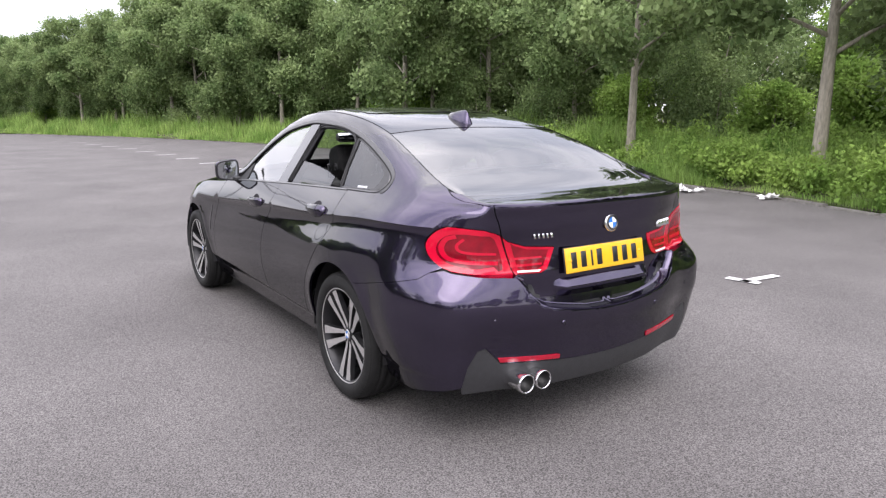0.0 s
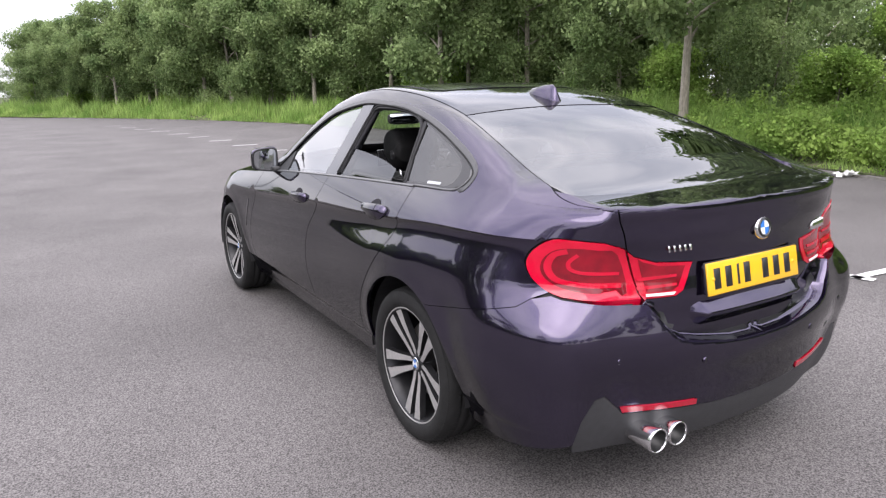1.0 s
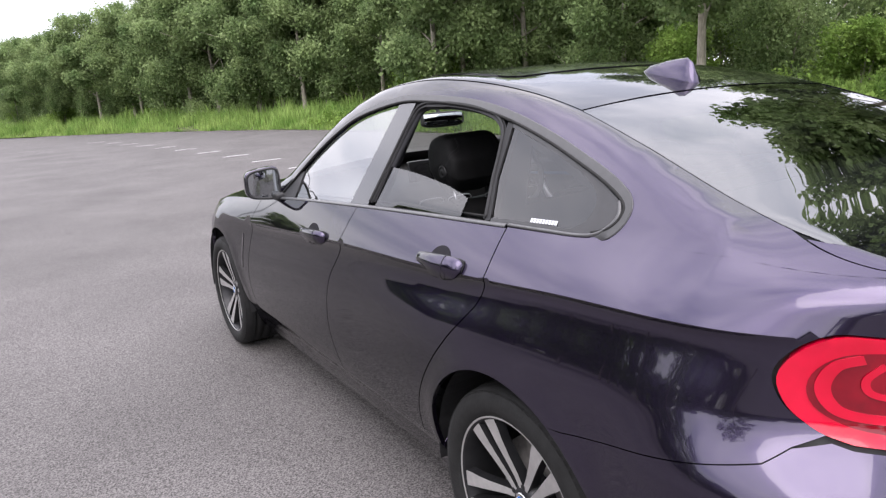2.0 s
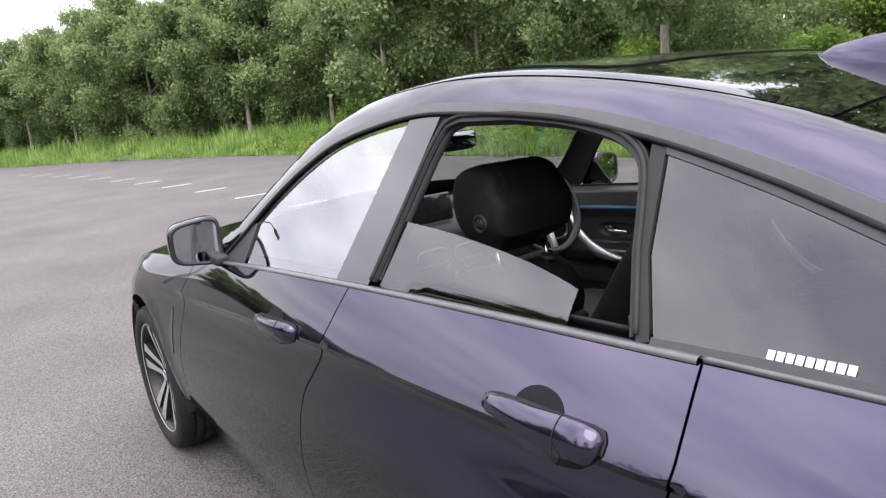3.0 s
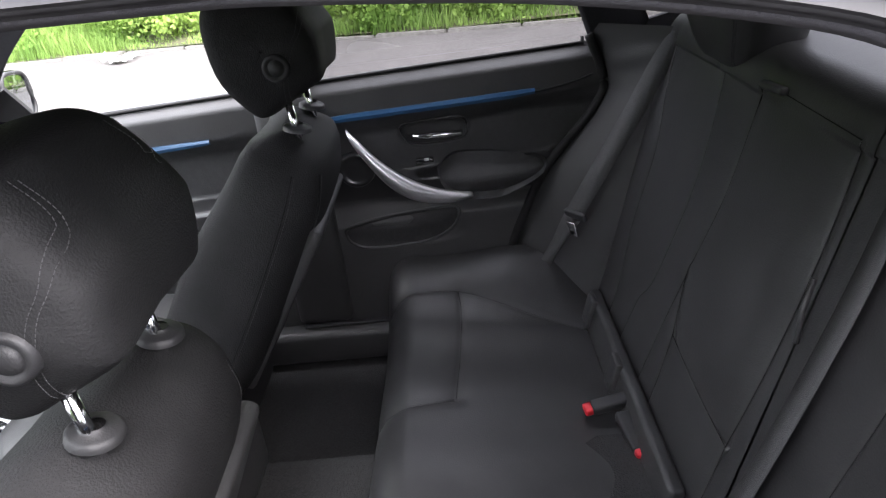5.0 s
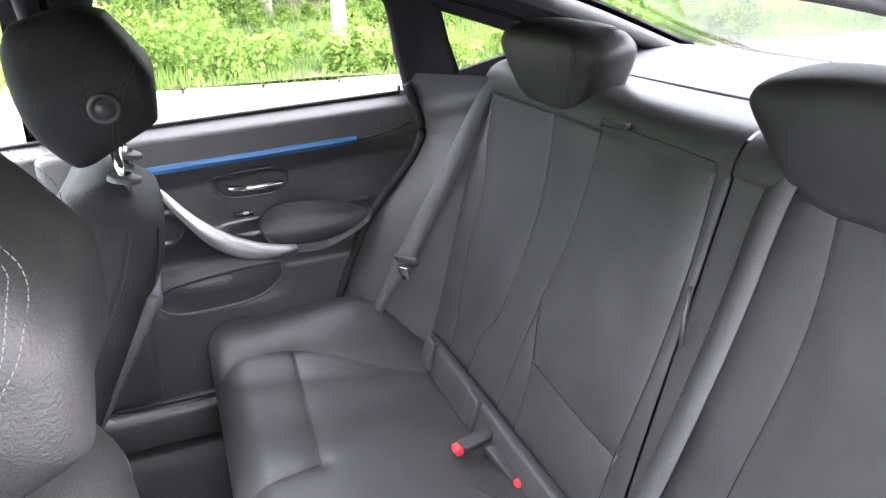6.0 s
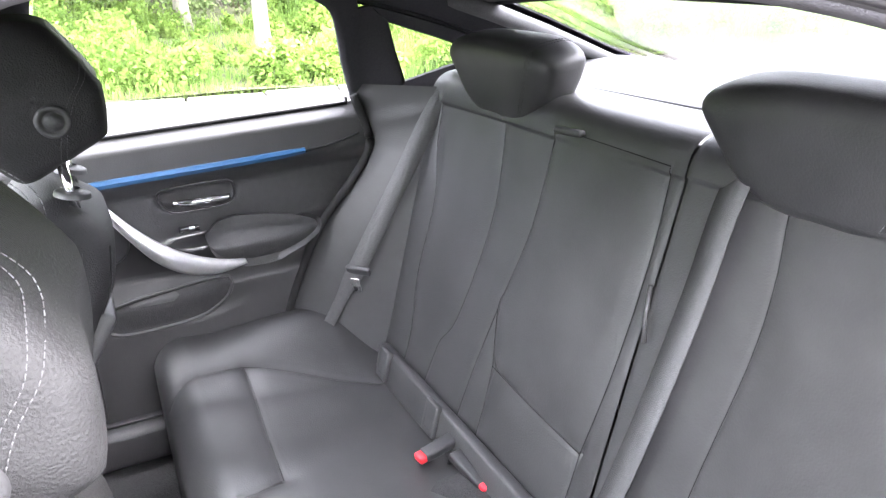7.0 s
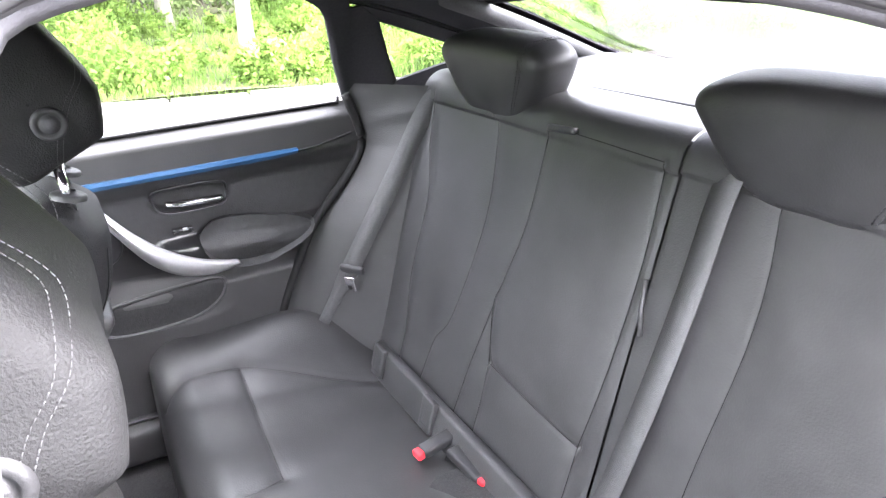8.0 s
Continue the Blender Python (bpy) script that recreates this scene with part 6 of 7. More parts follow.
for s in (1, -1):
    quilt("side_bolster", 0, 1, 0.42, 1.13, 24, 60, (lambda r, z, h, s=s: bolster_place(r, z, h) * np.array([s, 1, 1])), [[(0.0, 1.03), (0.4, 1.05), (1.0, 1.085)]], VINYL, bench, "padded side bolster", flip=s < 0, puff=0.002, width=0.012, thread=False)
    line = resample([(s * 0.728, y + 0.004, z) for y, z in rounded(SEAL_LINE, 4, False)], 0.02, False)
    part("door_seal", rod(line, 0.011, 10), RUBBER, car, "black rubber door seal")
    # shoulder belt over the bolster
    way = np.array(resample(rounded([(0.545, 0.040, 1.116), (0.562, 0.086, 1.106), (0.592, 0.176, 0.93), (0.612, 0.250, 0.79), (0.622, 0.298, 0.70), (0.640, 0.338, 0.62), (0.655, 0.372, 0.55)], 5, False), 0.02, False))
    v, f = [], []
    for x, y, z in way:
        for w in (-0.024, 0, 0.024):
            w = w * (1 - 0.35 * float(smooth(0.70, 0.62, z)))
            v.append((s * (x + w * 0.64), y + w * 0.77, z + 0.10 * w))
    for i in range(len(way) - 1):
        for k in range(2):
            f.append((3 * i + k, 3 * i + k + 1, 3 * i + k + 4, 3 * i + k + 3))
    bm = bmesh.new()
    bm.from_mesh(mesh_of("belt", v, f))
    bmesh.ops.solidify(bm, geom=bm.faces[:], thickness=0.0016)
    belt_ob = part("seat_belt", bm, WEBBING, car, "grey woven seat belt")
    part("belt_guide", slab((0.085, 0.03, 0.018), (s * 0.575, 0.055, 1.118), 0.006, turn=(-20, 0, s * 20)), PLASTIC, belt_ob, "black belt outlet")
    part("belt_collar", slab((0.066, 0.014, 0.022), (s * 0.616, 0.292, 0.706), 0.006, turn=(-16, 0, s * 38)), GREY_PLASTIC, belt_ob, "grey plastic tongue collar")
    part("belt_tongue", slab((0.026, 0.004, 0.042), (s * 0.610, 0.302, 0.672), 0.002, 2, turn=(-16, 0, s * 38)), CHROME, belt_ob, "steel belt tongue")
    part("tongue_slot", slab((0.012, 0.006, 0.012), (s * 0.610, 0.302, 0.664), 0.001, 1, turn=(-16, 0, s * 38)), INK, belt_ob)
# centre belt over the split
path = np.array(resample(rounded([(-0.250, -0.02, 1.165), (-0.252, 0.035, 1.135), (-0.252, 0.068, 1.07), (-0.247, 0.098, 0.95), (-0.228, 0.148, 0.75), (-0.200, 0.195, 0.56), (-0.185, 0.235, 0.46)], 4, False), 0.02, False))
v, f = [], []
for x, y, z in path:
    for w in (-0.025, 0.025):
        v.append((x + w - 0.012, y + 0.040 - 0.25 * w, z + 0.006))
for i in range(len(path) - 1):
    f.append((2 * i, 2 * i + 1, 2 * i + 3, 2 * i + 2))
bm = bmesh.new()
bm.from_mesh(mesh_of("belt", v, f))
bmesh.ops.solidify(bm, geom=bm.faces[:], thickness=0.0018)
part("seat_belt", bm, WEBBING, car, "grey woven centre seat belt")
part("split_notch", rod([(-0.180, back_y(0.95) + 0.018, 0.95), (-0.190, back_y(0.91) + 0.022, 0.91), (-0.198, back_y(0.87) + 0.018, 0.87)], 0.004, 6), VINYL, bench, "seat release notch")
for tail, tip in (((0.175, 0.262, 0.500), (0.165, 0.345, 0.490)), ((0.140, 0.290, 0.492), (0.045, 0.278, 0.482)), ((-0.30, 0.30, 0.46), (-0.29, 0.36, 0.50))):
    tail, tip = Vector(tail), Vector(tip)
    d = (tip - tail).normalized()
    side = d.cross(Vector((0, 0, 1))).normalized()
    turn = Matrix((side, d, side.cross(d))).transposed().to_4x4()
    buckle = part("belt_buckle", slab((0.032, (tip - tail).length, 0.020), (0, 0, 0), 0.006), PLASTIC, bench, "black belt buckle with red button")
    buckle.matrix_local = Matrix.Translation((tail + tip) / 2) @ turn
    part("release_button", slab((0.027, 0.018, 0.017), (0, (tip - tail).length / 2 + 0.006, 0), 0.005), RED, buckle, "red release button")
    part("buckle_stalk", rod([tuple(tail), tuple(tail - d * 0.02 - Vector((0, 0, 0.05)))], 0.010, 8, flat=0.5), PLASTIC, bench)

# parcel shelf and luggage side
part("parcel_shelf", panel_mesh("parcel_shelf", [(0, 0.0), (-0.62, 0.0), (-0.70, -0.10), (-0.66, -0.5), (-0.60, -0.70), (0, -0.72)], lambda x, y: np.stack([x, y, np.minimum(1.105 + 0.065 * smooth(-0.05, -0.45, y), upper(x, y) - 0.03)], -1), both=True, depth=0.02, step=0.08, outward=(0, -0.3, 0)), SHELF, car, "light grey cloth parcel shelf")
part("shelf_line", rod([(-0.60, -0.19, 1.125), (0, -0.21, 1.128), (0.60, -0.19, 1.125)], 0.004, 6), PLASTIC, car)

# ---- door inner panels ----
def door_trim(s, doors, y0, y1, blue, handle, lever, pocket, grip):
    """Inner door panel on the side s (1 right); all places in (y, z)."""
    def reach(cut, y, z):
        ya, za, yb, zb = cut
        return (np.abs((y - (ya + yb) / 2) / ((yb - ya) / 2)) ** 3 + np.abs((z - (za + zb) / 2) / ((zb - za) / 2)) ** 3) ** (1 / 3)

    def place(y, z, h):
        sillz = BELT(y) + 0.012
        t = sillz - z
        x = 0.765 - 0.035 * smooth(0.0, 0.03, t) * smooth(0.15, 0.09, t)
        x = x - (0.022 if y0 < 0.6 else 0.055) * smooth(0.245, 0.285, t) * smooth(0.345, 0.32, t) * smooth(y1 - 0.12, y1 - 0.30, y) * smooth(y0 - 0.02, y0 + 0.10, y)
        x = x - 0.040 * smooth(0.33, 0.38, t) + 0.0 * y
        for cut, depth in ((handle, 0.018), (pocket, 0.005 if y0 < 0.6 else 0.022)):
            x = x + depth * smooth(1.25, 0.9, reach(cut, y, z))
        return np.stack([s * (x + h), y, z], -1)
    a0, a1, n, m = y0, y1, 110, 110
    a, b = np.meshgrid(np.linspace(a0, a1, n), np.linspace(0, 1, m))
    z = 0.40 + b * (BELT(a) + 0.014 - 0.40)
    p = place(a, z, 0).reshape(-1, 3)
    keep = np.ones(a.shape, bool)
    if y0 < 0.6:
        keep = a > np.interp(z, sz, sy) - 0.01
    faces, zones = [], []
    for j in range(m - 1):
        for i in range(n - 1):
            if keep[j, i] and keep[j, i + 1]:
                k = j * n + i
                f = (k, k + 1, k + n + 1, k + n)
                faces.append(f if s < 0 else f[::-1])
                yy, zz = float(a[j, i]), float(z[j, i])
                t = float(BELT(yy)) + 0.012 - zz
                in_pocket = y0 > 0.6 and reach(pocket, yy, zz) < 0.98
                low = float(np.interp(yy, [0.34, 0.53, 0.90], [0.79, 0.742, 0.738])) if y0 < 0.6 else float(BELT(yy)) - 0.333
                zones.append(1 if in_pocket or 0.085 < t < 0.255 else 2 if t >= 0.255 and zz > low else 0)
    me = mesh_of("door_trim", p, faces)
    for m_ in (VINYL, DARK_VINYL, DARK_GLOSS):
        me.materials.append(m_)
    me.polygons.foreach_set("material_index", zones)
    trim = part("door_trim", me, None, doors, "dark moulded inner door panel")
    line = np.linspace(y0 + (0.0 if y0 > 0.6 else 0.06), y1, 20)
    part("sill_strip", rod([(s * 0.762, y, float(BELT(y)) + 0.012) for y in line], 0.004, 6), RUBBER, trim, "black inner window seal")
    bl = [(y, z) for y, z in blue]
    v, f = [], []
    for i, (y, z) in enumerate(bl):
        tall = 0.0085 if 0 < i < len(bl) - 1 else 0.006
        xx = float(place(np.array(y), np.array(z), 0)[0]) * s
        for dx, dz in ((-0.006, -tall), (-0.009, 0), (-0.006, tall), (0.012, tall), (0.012, -tall)):
            v.append((s * (xx + dx), y, z + dz))
    for i in range(len(bl) - 1):
        for k in range(5):
            f.append((5 * i + k, 5 * i + (k + 1) % 5, 5 * i + 5 + (k + 1) % 5, 5 * i + 5 + k))
    part("blue_strip", mesh_of("blue_strip", v, f, False), BLUE_TRIM, trim, "satin blue trim strip")
    if y0 < 0.6:
        skin = lambda a_, b_: place(a_, b_, -0.004)
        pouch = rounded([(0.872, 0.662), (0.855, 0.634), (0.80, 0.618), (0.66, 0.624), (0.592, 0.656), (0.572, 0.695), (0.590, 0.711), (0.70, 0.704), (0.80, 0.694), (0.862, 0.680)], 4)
        # a flat dark sheet stands in for the open pocket
        part("door_pocket", panel_mesh("door_pocket", pouch, skin, step=0.03, depth=0.002), POCKET, trim, "flat dark sheet in the outline of the door pocket")
        rim_line = np.array(pouch)
        part("pocket_rim", rod(place(rim_line[:, 0], rim_line[:, 1], -0.004), 0.0045, 8, True), VINYL, trim, "moulded pocket rim")
        pad_line = rounded([(0.612, 0.806), (0.575, 0.844), (0.50, 0.849), (0.41, 0.834), (0.348, 0.806), (0.40, 0.768), (0.49, 0.746), (0.575, 0.760)], 5)

        def pad_skin(a_, b_):
            k = np.clip(1 - ((a_ - 0.48) / 0.16) ** 2 - ((b_ - 0.80) / 0.066) ** 2, 0, 1)
            return place(a_, b_, 0) - np.stack([s * (0.006 + 0.026 * np.sqrt(k)), 0 * a_, 0 * a_], -1)
        part("armrest_pad", panel_mesh("armrest_pad", pad_line, pad_skin, step=0.02, depth=0.02), DARK_VINYL, trim, "black padded door armrest")
        bezel = rounded([(0.692, 0.930), (0.62, 0.938), (0.545, 0.936), (0.532, 0.905), (0.548, 0.880), (0.62, 0.874), (0.675, 0.878), (0.695, 0.902)], 3)
        bz = np.array(bezel)
        part("lever_bezel", rod(place(bz[:, 0], bz[:, 1], -0.002), 0.0035, 6, True), DARK_GLOSS, trim, "black lever surround")
        seam = np.array(resample(rounded([(0.364, 0.986), (0.31, 0.993), (0.26, 1.004), (0.225, 1.014)], 4, False), 0.01, False))
        part("trim_joint", rod(place(seam[:, 0], seam[:, 1], -0.001), 0.003, 6), RUBBER, trim, "dark joint line")
    ly, lz = lever
    lev = [(s * 0.760, ly + 0.064, lz - 0.002), (s * 0.746, ly + 0.035, lz - 0.001), (s * 0.742, ly - 0.015, lz), (s * 0.750, ly - 0.060, lz - 0.002)]
    part("door_lever", rod(rounded([tuple(q) for q in lev], 4, False), 0.0065, 8, flat=1.2), CHROME, trim, "chrome door lever")
    g = np.array(rounded(grip, 5, False))
    n = len(g)
    v, f = [], []
    for i, (y, z, tall) in enumerate(g):
        t = i / (n - 1)
        x = 0.735 - 0.050 * math.sin(math.pi * min(1, 0.12 + 0.88 * t)) - 0.012
        for k in range(10):
            a = 2 * math.pi * k / 10
            v.append((s * (x + 0.016 * math.cos(a)), y + 0.25 * tall * math.sin(a), z + tall * math.sin(a)))
    for i in range(n - 1):
        for k in range(10):
            f.append((10 * i + k, 10 * i + (k + 1) % 10, 10 * i + 10 + (k + 1) % 10, 10 * i + 10 + k))
    f.append(tuple(range(10)))
    f.append(tuple(10 * (n - 1) + k for k in range(10)))
    part("door_pull", mesh_of("door_pull", v, f), SATIN, trim, "satin silver curved door pull")
    part("window_switch", slab((0.02, 0.045, 0.012), (s * 0.745, handle[0] + 0.105, 0.838), 0.003), GLOSS_BLACK, trim)
    part("switch_tip", slab((0.006, 0.012, 0.006), (s * 0.734, handle[0] + 0.100, 0.843), 0.001, 1), SATIN, trim)
    sp = part("speaker", lathe([(-0.012, 0.0), (-0.016, 0.02), (-0.012, 0.034), (-0.018, 0.038), (-0.010, 0.046), (0.0, 0.048)], 28), DARK_GLOSS, trim, "round black speaker")
    sp.matrix_local = pose(s * 0.752, y1 - 0.10, 0.83, 0, 0, 0 if s > 0 else 180)
    return trim


REAR_GRIP = [(0.82, 0.932, 0.016), (0.795, 0.902, 0.028), (0.74, 0.835, 0.036), (0.675, 0.785, 0.030), (0.60, 0.755, 0.018), (0.533, 0.745, 0.005)]
FRONT_GRIP = [(y + 0.92 if y else y, z - 0.03, r) for y, z, r in REAR_GRIP]
for s, i in ((1, 1), (-1, 0)):
    door_trim(s, rear_doors[i], 0.18, 0.92, [(0.364, 0.989), (0.42, 0.985), (0.62, 0.977), (0.82, 0.970), (0.90, 0.966)], (0.540, 0.882, 0.690, 0.932), (0.605, 0.900), (0.575, 0.622, 0.868, 0.704), REAR_GRIP)
    door_trim(s, front_doors[i], 0.99, 2.02, [(1.165, 0.945), (1.3, 0.938), (1.6, 0.925), (1.95, 0.905)], (1.45, 0.80, 1.62, 0.85), (1.53, 0.825), (1.35, 0.50, 1.85, 0.58), FRONT_GRIP)
    part("pillar_cover", slab((0.05, 0.15, 0.62), (s * 0.725, 0.965, 0.72), 0.02), VINYL, car, "dark centre pillar cover")
    top = cabin_side(np.array([0.965, 0.965, 0.965]), np.array([1.02, 1.22, 1.37]))
    part("pillar_cover", rod([(s * (abs(x) - 0.062), y, z) for x, y, z in top], 0.020, 10, flat=1.6), LINING, car, "anthracite upper pillar cover")
    part("lock_pin", lathe([(0.012, 0.0), (0.012, 0.004), (0.0, 0.004)], 10, "z"), PLASTIC, car).matrix_local = pose(s * 0.752, 0.245, float(BELT(0.245)) + 0.016)

# ---- front seats ----
def front_seat(x0, back, rise, foot, lean):
    seat = empty("front_seat")
    seat.parent = car
    tagged(seat, "black leather front seat with stitched headrest")
    seat.matrix_local = pose(x0, back, rise)

    def spine(t):
        return foot - lean * t + 0.065 * t * t, 0.42 + 0.585 * t
    def section(t, a, lift=0.0):
        """A point of the seat back at height t and angle a round its cross-section."""
        y, z = spine(t)
        half = 0.245 * (1 - 0.15 * t) * (1 - 0.24 * smooth(0.80, 1.0, t)) if t < 1 else 0.15
        thick = 0.085 * (1 - 0.05 * t)
        cap = math.sqrt(max(0.0, 1 - (max(0, t - 0.93) / 0.07) ** 2)) if t > 0.93 else 1.0
        half, thick = half * (0.55 + 0.45 * cap), max(0.004, thick * cap)
        c, s_ = math.cos(a), math.sin(a)
        px = math.copysign(abs(c) ** 0.55, c) * half
        py = math.copysign(abs(s_) ** 0.7, s_) * thick
        if s_ < 0:
            py *= 1 + 0.35 * smooth(0.0, 0.3, t) * smooth(1.0, 0.8, t)
        if s_ > 0:
            py = py * (0.75 + 0.5 * min(1, abs(px) / half) ** 3) + 0.085 * s_ * smooth(0.98, 0.55, t) * min(1, abs(px) / half) ** 2
        px, py = px + lift * c, py + lift * s_
        return px, float(y + py * 0.94), float(z + py * 0.34)
    v, f = [], []
    n, m = 26, 36
    for j in range(n + 1):
        for k in range(m):
            v.append(section(j / n, 2 * math.pi * k / m))
    for j in range(n):
        for k in range(m):
            f.append((j * m + k, j * m + (k + 1) % m, (j + 1) * m + (k + 1) % m, (j + 1) * m + k))
    f.append(tuple(range(m))[::-1])
    f.append(tuple(n * m + k for k in range(m)))
    part("backrest", mesh_of("backrest", v, f), GRAINED, seat, "black leather seat back")
    for side in (math.pi, 0.0):
        for turn in (0.25, 0.95):
            a = side + turn if side else -turn
            part("seam", rod([section(t, a, 0.0004) for t in np.linspace(0.10, 0.92, 30)], 0.0011, 6), THREAD, seat, "dark sewn seam")
            part("stitching", dashes([section(t, a + (0.06 if side else -0.06), 0.0006) for t in np.linspace(0.10, 0.92, 60)], 0.0005), STITCH, seat, "grey stitching beside the seam")
    part("seat_back_shell", slab((0.34, 0.03, 0.40), (0, foot - lean * 0.43 - 0.088, 0.66), 0.012, turn=(math.degrees(math.atan2(lean - 0.05, 0.56)), 0, 0)), VINYL, seat, "plain map-pocket panel")
    cushion = part("cushion", soft_box((0.50, 0.52, 0.15), power=0.5), LEATHER, seat, "black leather seat cushion")
    cushion.matrix_local = pose(0, 1.42, 0.47, 5, 0, 0)
    part("seat_base", slab((0.44, 0.46, 0.16), (0, 1.40, 0.345), 0.02), PLASTIC, seat)

    # headrest: a rounded hexagon from the side, narrower at its foot
    prof = np.array(rounded([(0.080, 0.130), (0.018, 0.143), (-0.022, 0.134), (-0.042, 0.114), (-0.078, 0.060), (-0.086, 0.036), (-0.083, -0.018), (-0.072, -0.036), (-0.010, -0.072), (0.034, -0.094), (0.062, -0.084), (0.100, -0.024), (0.112, 0.062), (0.104, 0.110)], 4))
    mid = prof.mean(0)

    def across(y, z, x):
        return x * (1 - 0.26 * smooth(0.02, -0.10, z) - 0.10 * smooth(0.06, 0.155, z))
    arms = prof - mid
    turns = np.arctan2(arms[:, 1], arms[:, 0])
    order = np.argsort(turns)

    def flank(y, z):
        """Half width of the headrest at a place of its side."""
        r = np.interp(math.atan2(z - mid[1], y - mid[0]), turns[order], np.hypot(*arms.T)[order], period=2 * math.pi)
        return np.interp(math.hypot(y - mid[0], z - mid[1]) / r, (0.02, 0.45, 0.70, 0.84, 0.93, 0.98, 1.0), (0.133, 0.1325, 0.131, 0.128, 0.120, 0.108, 0.09))
    v, f = [], []
    rings = [(-0.133, 0.02), (-0.1325, 0.45), (-0.131, 0.70), (-0.128, 0.84), (-0.120, 0.93), (-0.108, 0.98), (-0.09, 1.0), (-0.045, 1.0)]
    rings = rings + [(0.0, 0.995)] + [(-x, k) for x, k in rings[::-1]]
    m = len(prof)
    for x, k in rings:
        for y, z in mid + (prof - mid) * k:
            hollow = 0.006 * math.exp(-(x / 0.06) ** 2) * (1 if y < -0.03 else 0)
            v.append((float(across(y, z, x)), y + hollow, z))
    for j in range(len(rings) - 1):
        for k in range(m):
            f.append((j * m + k, (j + 1) * m + k, (j + 1) * m + (k + 1) % m, j * m + (k + 1) % m))
    bm = bmesh.new()
    bm.from_mesh(mesh_of("headrest", v, f))
    bmesh.ops.recalc_face_normals(bm, faces=bm.faces)
    hr = part("headrest", bm, GRAINED, seat, "black leather headrest with double stitching")
    hr.matrix_local = pose(-0.006, 0.923, 1.126)
    btn = part("headrest_button", lathe([(-0.008, 0.0), (-0.008, 0.012), (-0.004, 0.013), (-0.004, 0.016), (-0.009, 0.018), (-0.006, 0.024), (0.004, 0.025)], 28), PLASTIC, hr, "round black adjuster button")
    btn.matrix_local = pose(-0.130, -0.012, 0.004)
    for s in (-1, 1):
        for off in (0.0, 0.008):
            seam = np.array(rounded([(-0.040 + off, 0.128), (-0.066 + off, 0.098), (-0.064 + off, 0.062), (-0.044 + off, 0.030), (-0.026 + off, -0.020), (-0.018 + off, -0.066)], 5, False))
            part("stitching", dashes([(float(across(y, z, s * (flank(y, z) + 0.0006))), y, z) for y, z in seam], 0.0004, 0.005), STITCH, hr, "pale stitching")
        part("headrest_post", rod([(s * 0.082, -0.018, -0.17), (s * 0.082, -0.008, -0.06)], 0.0075, 10), CHROME, hr, "chrome post")
        c = part("post_collar", lathe([(-0.006, 0.027), (0.001, 0.026), (0.0035, 0.022), (0.0045, 0.012), (0.008, 0.010)], 24, "z"), PLASTIC, seat, "black post collar")
        c.matrix_local = pose(s * 0.082, 0.908, 1.010, 12, 0, 0)
    return seat


front_seat(-0.345, 0.0, 0.0, 1.16, 0.30)
front_seat(0.418, -0.058, 0.056, 1.255, 0.395)

# ---- dashboard, wheel and console ----
dash = part("dashboard", soft_box((1.44, 0.62, 0.30), power=0.45), VINYL, car, "dark soft-touch dashboard")
dash.matrix_local = pose(0, 2.10, 0.86, 8, 0, 0)
for x, z in ((-0.03, 0.885), (0.15, 0.880), (-0.62, 0.86), (0.64, 0.86)):
    vent = part("air_vent", slab((0.15, 0.03, 0.065), (0, 0, 0), 0.012), PLASTIC, dash, "black air vent with silver rim")
    vent.matrix_local = pose(x, -0.305, z - 0.86)
    ringp = [(0.074 * math.copysign(abs(math.cos(a)) ** 0.5, math.cos(a)), -0.016, 0.032 * math.copysign(abs(math.sin(a)) ** 0.5, math.sin(a))) for a in np.linspace(0, 2 * math.pi, 28, endpoint=False)]
    part("vent_rim", rod(ringp, 0.004, 6, True), SATIN, vent)
for x, z in ((0.05, 0.825), (0.145, 0.825), (0.10, 0.785)):
    k = part("dash_knob", lathe([(-0.02, 0.0), (-0.02, 0.016), (-0.016, 0.019), (0.004, 0.020)], 24, "y"), SATIN, dash, "silver rotary knob")
    k.matrix_local = pose(x, -0.30, z - 0.86)
part("instrument_hood", soft_box((0.36, 0.22, 0.10), power=0.6), VINYL, car, "instrument hood").matrix_local = pose(0.375, 1.93, 0.995)
cluster = part("instrument_panel", slab((0.32, 0.02, 0.115), (0.37, 1.815, 0.985), 0.01, turn=(-14, 0, 0)), GLOSS_BLACK, car, "dark instrument cluster with silver rings")
for x in (0.285, 0.455):
    part("gauge_ring", rod([(x + 0.048 * math.cos(a), 1.798 + 0.012 * math.sin(a), 0.985 + 0.046 * math.sin(a)) for a in np.linspace(0, 2 * math.pi, 32, endpoint=False)], 0.004, 6, True), CHROME, cluster, "silver gauge ring")
part("centre_screen", slab((0.24, 0.02, 0.11), (0.0, 1.84, 1.02), 0.008, turn=(-8, 0, 0)), GLOSS_BLACK, car, "dark glossy centre screen")
sw = empty("steering_wheel")
sw.parent = car
tagged(sw, "black leather three-spoke steering wheel")
sw.matrix_local = pose(0.365, 1.575, 0.985, 66, 0, 0)
part("wheel_rim", rod([(0.182 * math.cos(a), 0.182 * math.sin(a), 0) for a in np.linspace(0, 2 * math.pi, 56, endpoint=False)], 0.0155, 10, True), LEATHER, sw, "thick leather rim")
part("airbag_boss", soft_box((0.17, 0.14, 0.06), power=0.6), VINYL, sw).matrix_local = pose(0, 0, -0.02)
part("column", rod([(0, 0, -0.02), (0, 0, -0.30)], 0.04, 14), PLASTIC, sw, "steering column shroud")
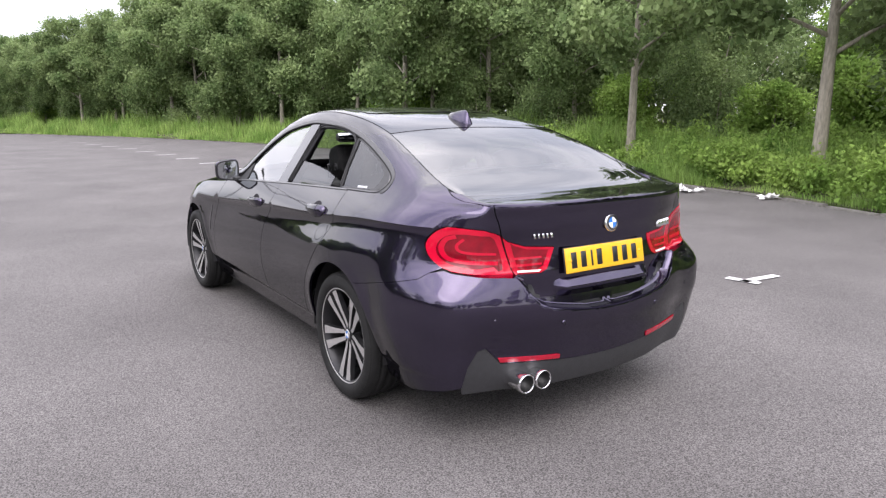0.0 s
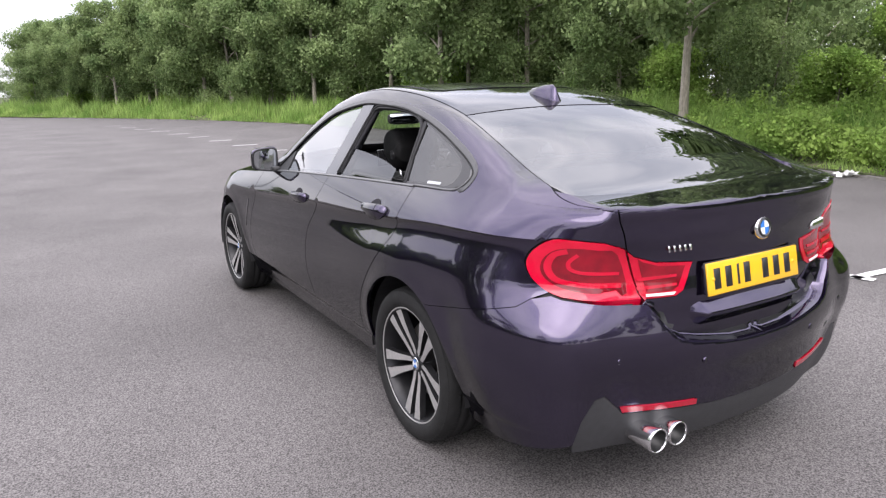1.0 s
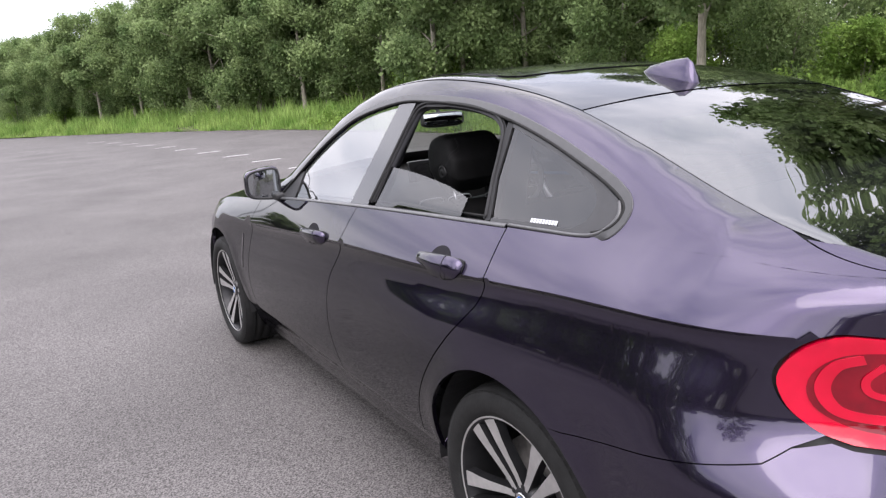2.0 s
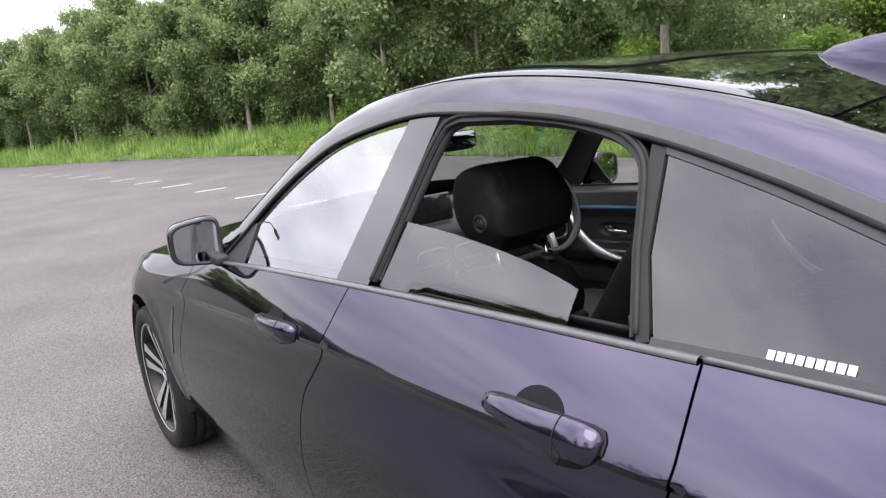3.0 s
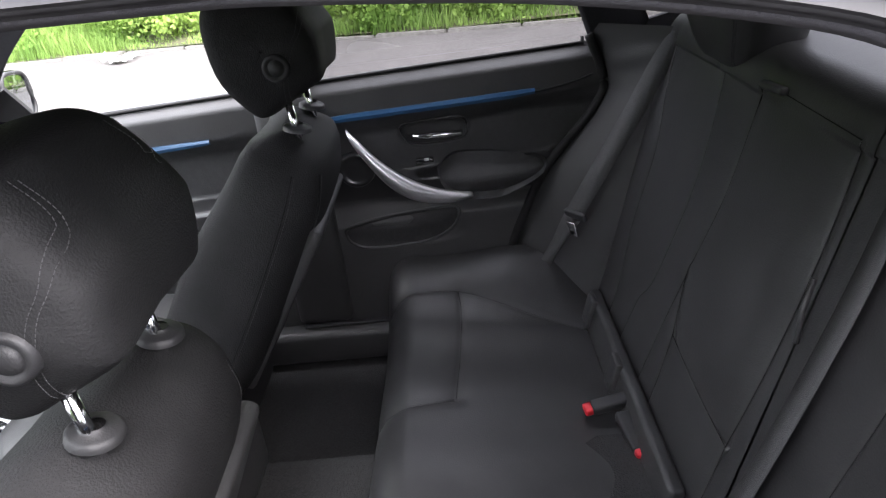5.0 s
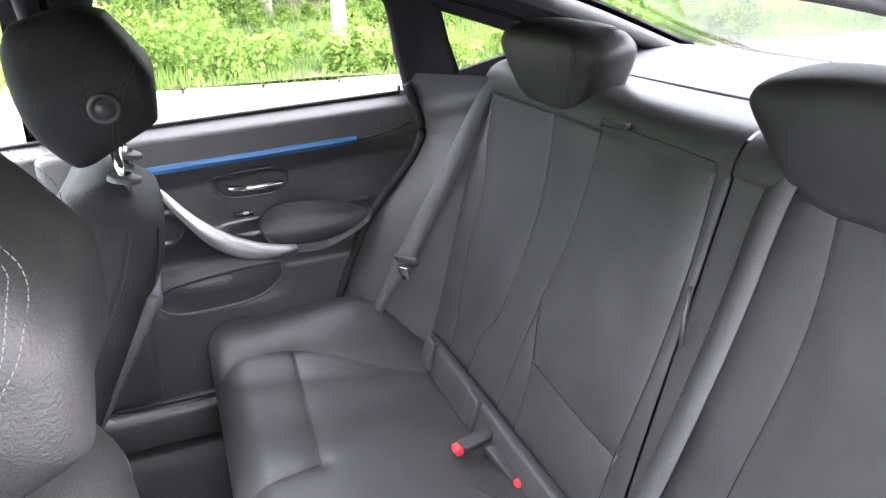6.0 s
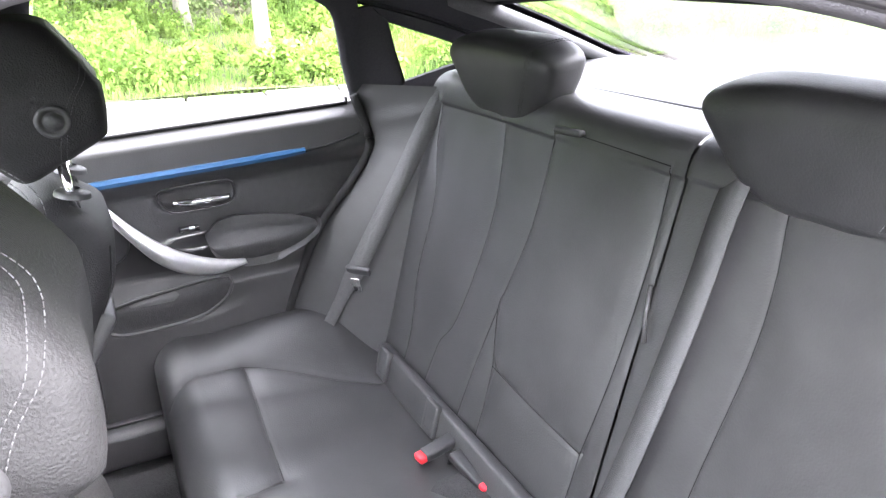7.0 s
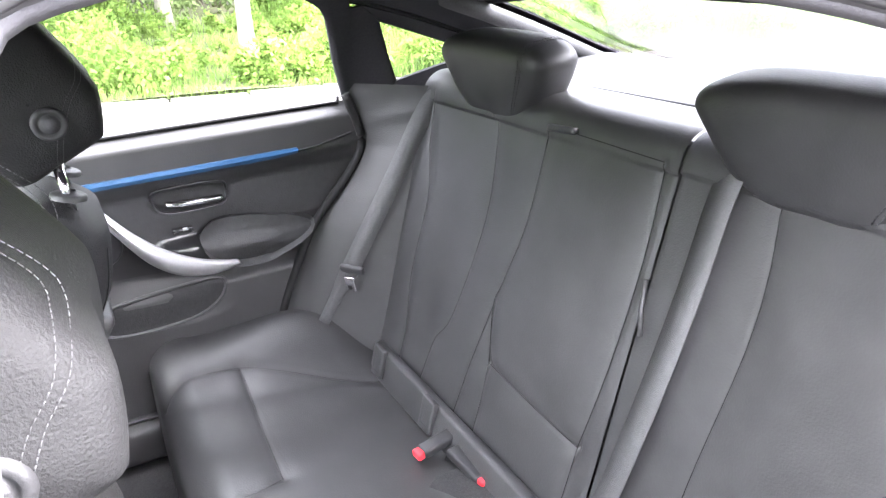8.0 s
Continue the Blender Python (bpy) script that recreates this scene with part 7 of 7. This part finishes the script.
for a in (0, 180, 270):
    sp = part("wheel_spoke", slab((0.12, 0.035, 0.014), (0.115, 0, -0.006), 0.006), SATIN if a == 270 else VINYL, sw)
    sp.matrix_local = pose(0, 0, 0, 0, 0, a)
part("console", slab((0.25, 0.95, 0.16), (0.0, 1.45, 0.55), 0.03), VINYL, car, "dark centre console")
con = part("console_trim", slab((0.215, 0.43, 0.012), (0.022, 1.60, 0.636), 0.005), SATIN, car, "silver console surround")
part("console_inlay", slab((0.150, 0.25, 0.008), (0.030, 1.655, 0.644), 0.004), GLOSS_BLACK, con, "gloss black inlay")
part("console_rail", rod([(-0.030, 1.77, 0.650), (-0.022, 1.66, 0.651), (-0.030, 1.55, 0.650)], 0.005, 8), CHROME, con, "bright edge rail")
part("lever_boot", slab((0.075, 0.10, 0.03), (0.0, 1.605, 0.655), 0.014, taper=0.6), VINYL, con, "dark lever boot")
lev = part("gear_lever", rod([(0.0, 1.60, 0.64), (0.0, 1.595, 0.69), (-0.004, 1.585, 0.735)], 0.013, 10), GLOSS_BLACK, car, "black and silver gear lever")
knob = part("gear_knob", soft_box((0.046, 0.085, 0.050), power=0.6), GLOSS_BLACK, lev, "gloss black lever head")
knob.matrix_local = pose(-0.005, 1.590, 0.752, 30, 0, 0)
for d in (-1, 1):
    part("knob_band", soft_box((0.006, 0.076, 0.030), power=0.6), CHROME, knob, "chrome side band").matrix_local = pose(d * 0.022, 0.0, 0.004)
ctl = part("control_dial", lathe([(0.0, 0.030), (0.020, 0.030), (0.026, 0.026), (0.028, 0.0)], 30, "z"), GLOSS_BLACK, car, "black rotary control dial")
ctl.matrix_local = pose(0.03, 1.42, 0.642)
part("dial_ring", rod([(0.030 * math.cos(a), 0.030 * math.sin(a), 0.008) for a in np.linspace(0, 2 * math.pi, 30, endpoint=False)], 0.004, 6, True), CHROME, ctl)
part("armrest", soft_box((0.20, 0.34, 0.11), power=0.5), LEATHER, car, "black leather console armrest").matrix_local = pose(0.0, 1.20, 0.66)
mir = part("inner_mirror", soft_box((0.23, 0.035, 0.075), power=0.5), PLASTIC, car, "black inner rear-view mirror")
mir.matrix_local = pose(0.0, 1.66, 1.285, -8, 0, -12)
part("inner_mirror_glass", slab((0.205, 0.004, 0.056), (0, -0.0175, 0), 0.0015, 1), MIRROR, mir, "mirror glass")
part("mirror_stalk", rod([(0, 0.02, 0.02), (0, 0.06, 0.06), (0, 0.07, 0.09)], 0.010, 8), PLASTIC, mir)
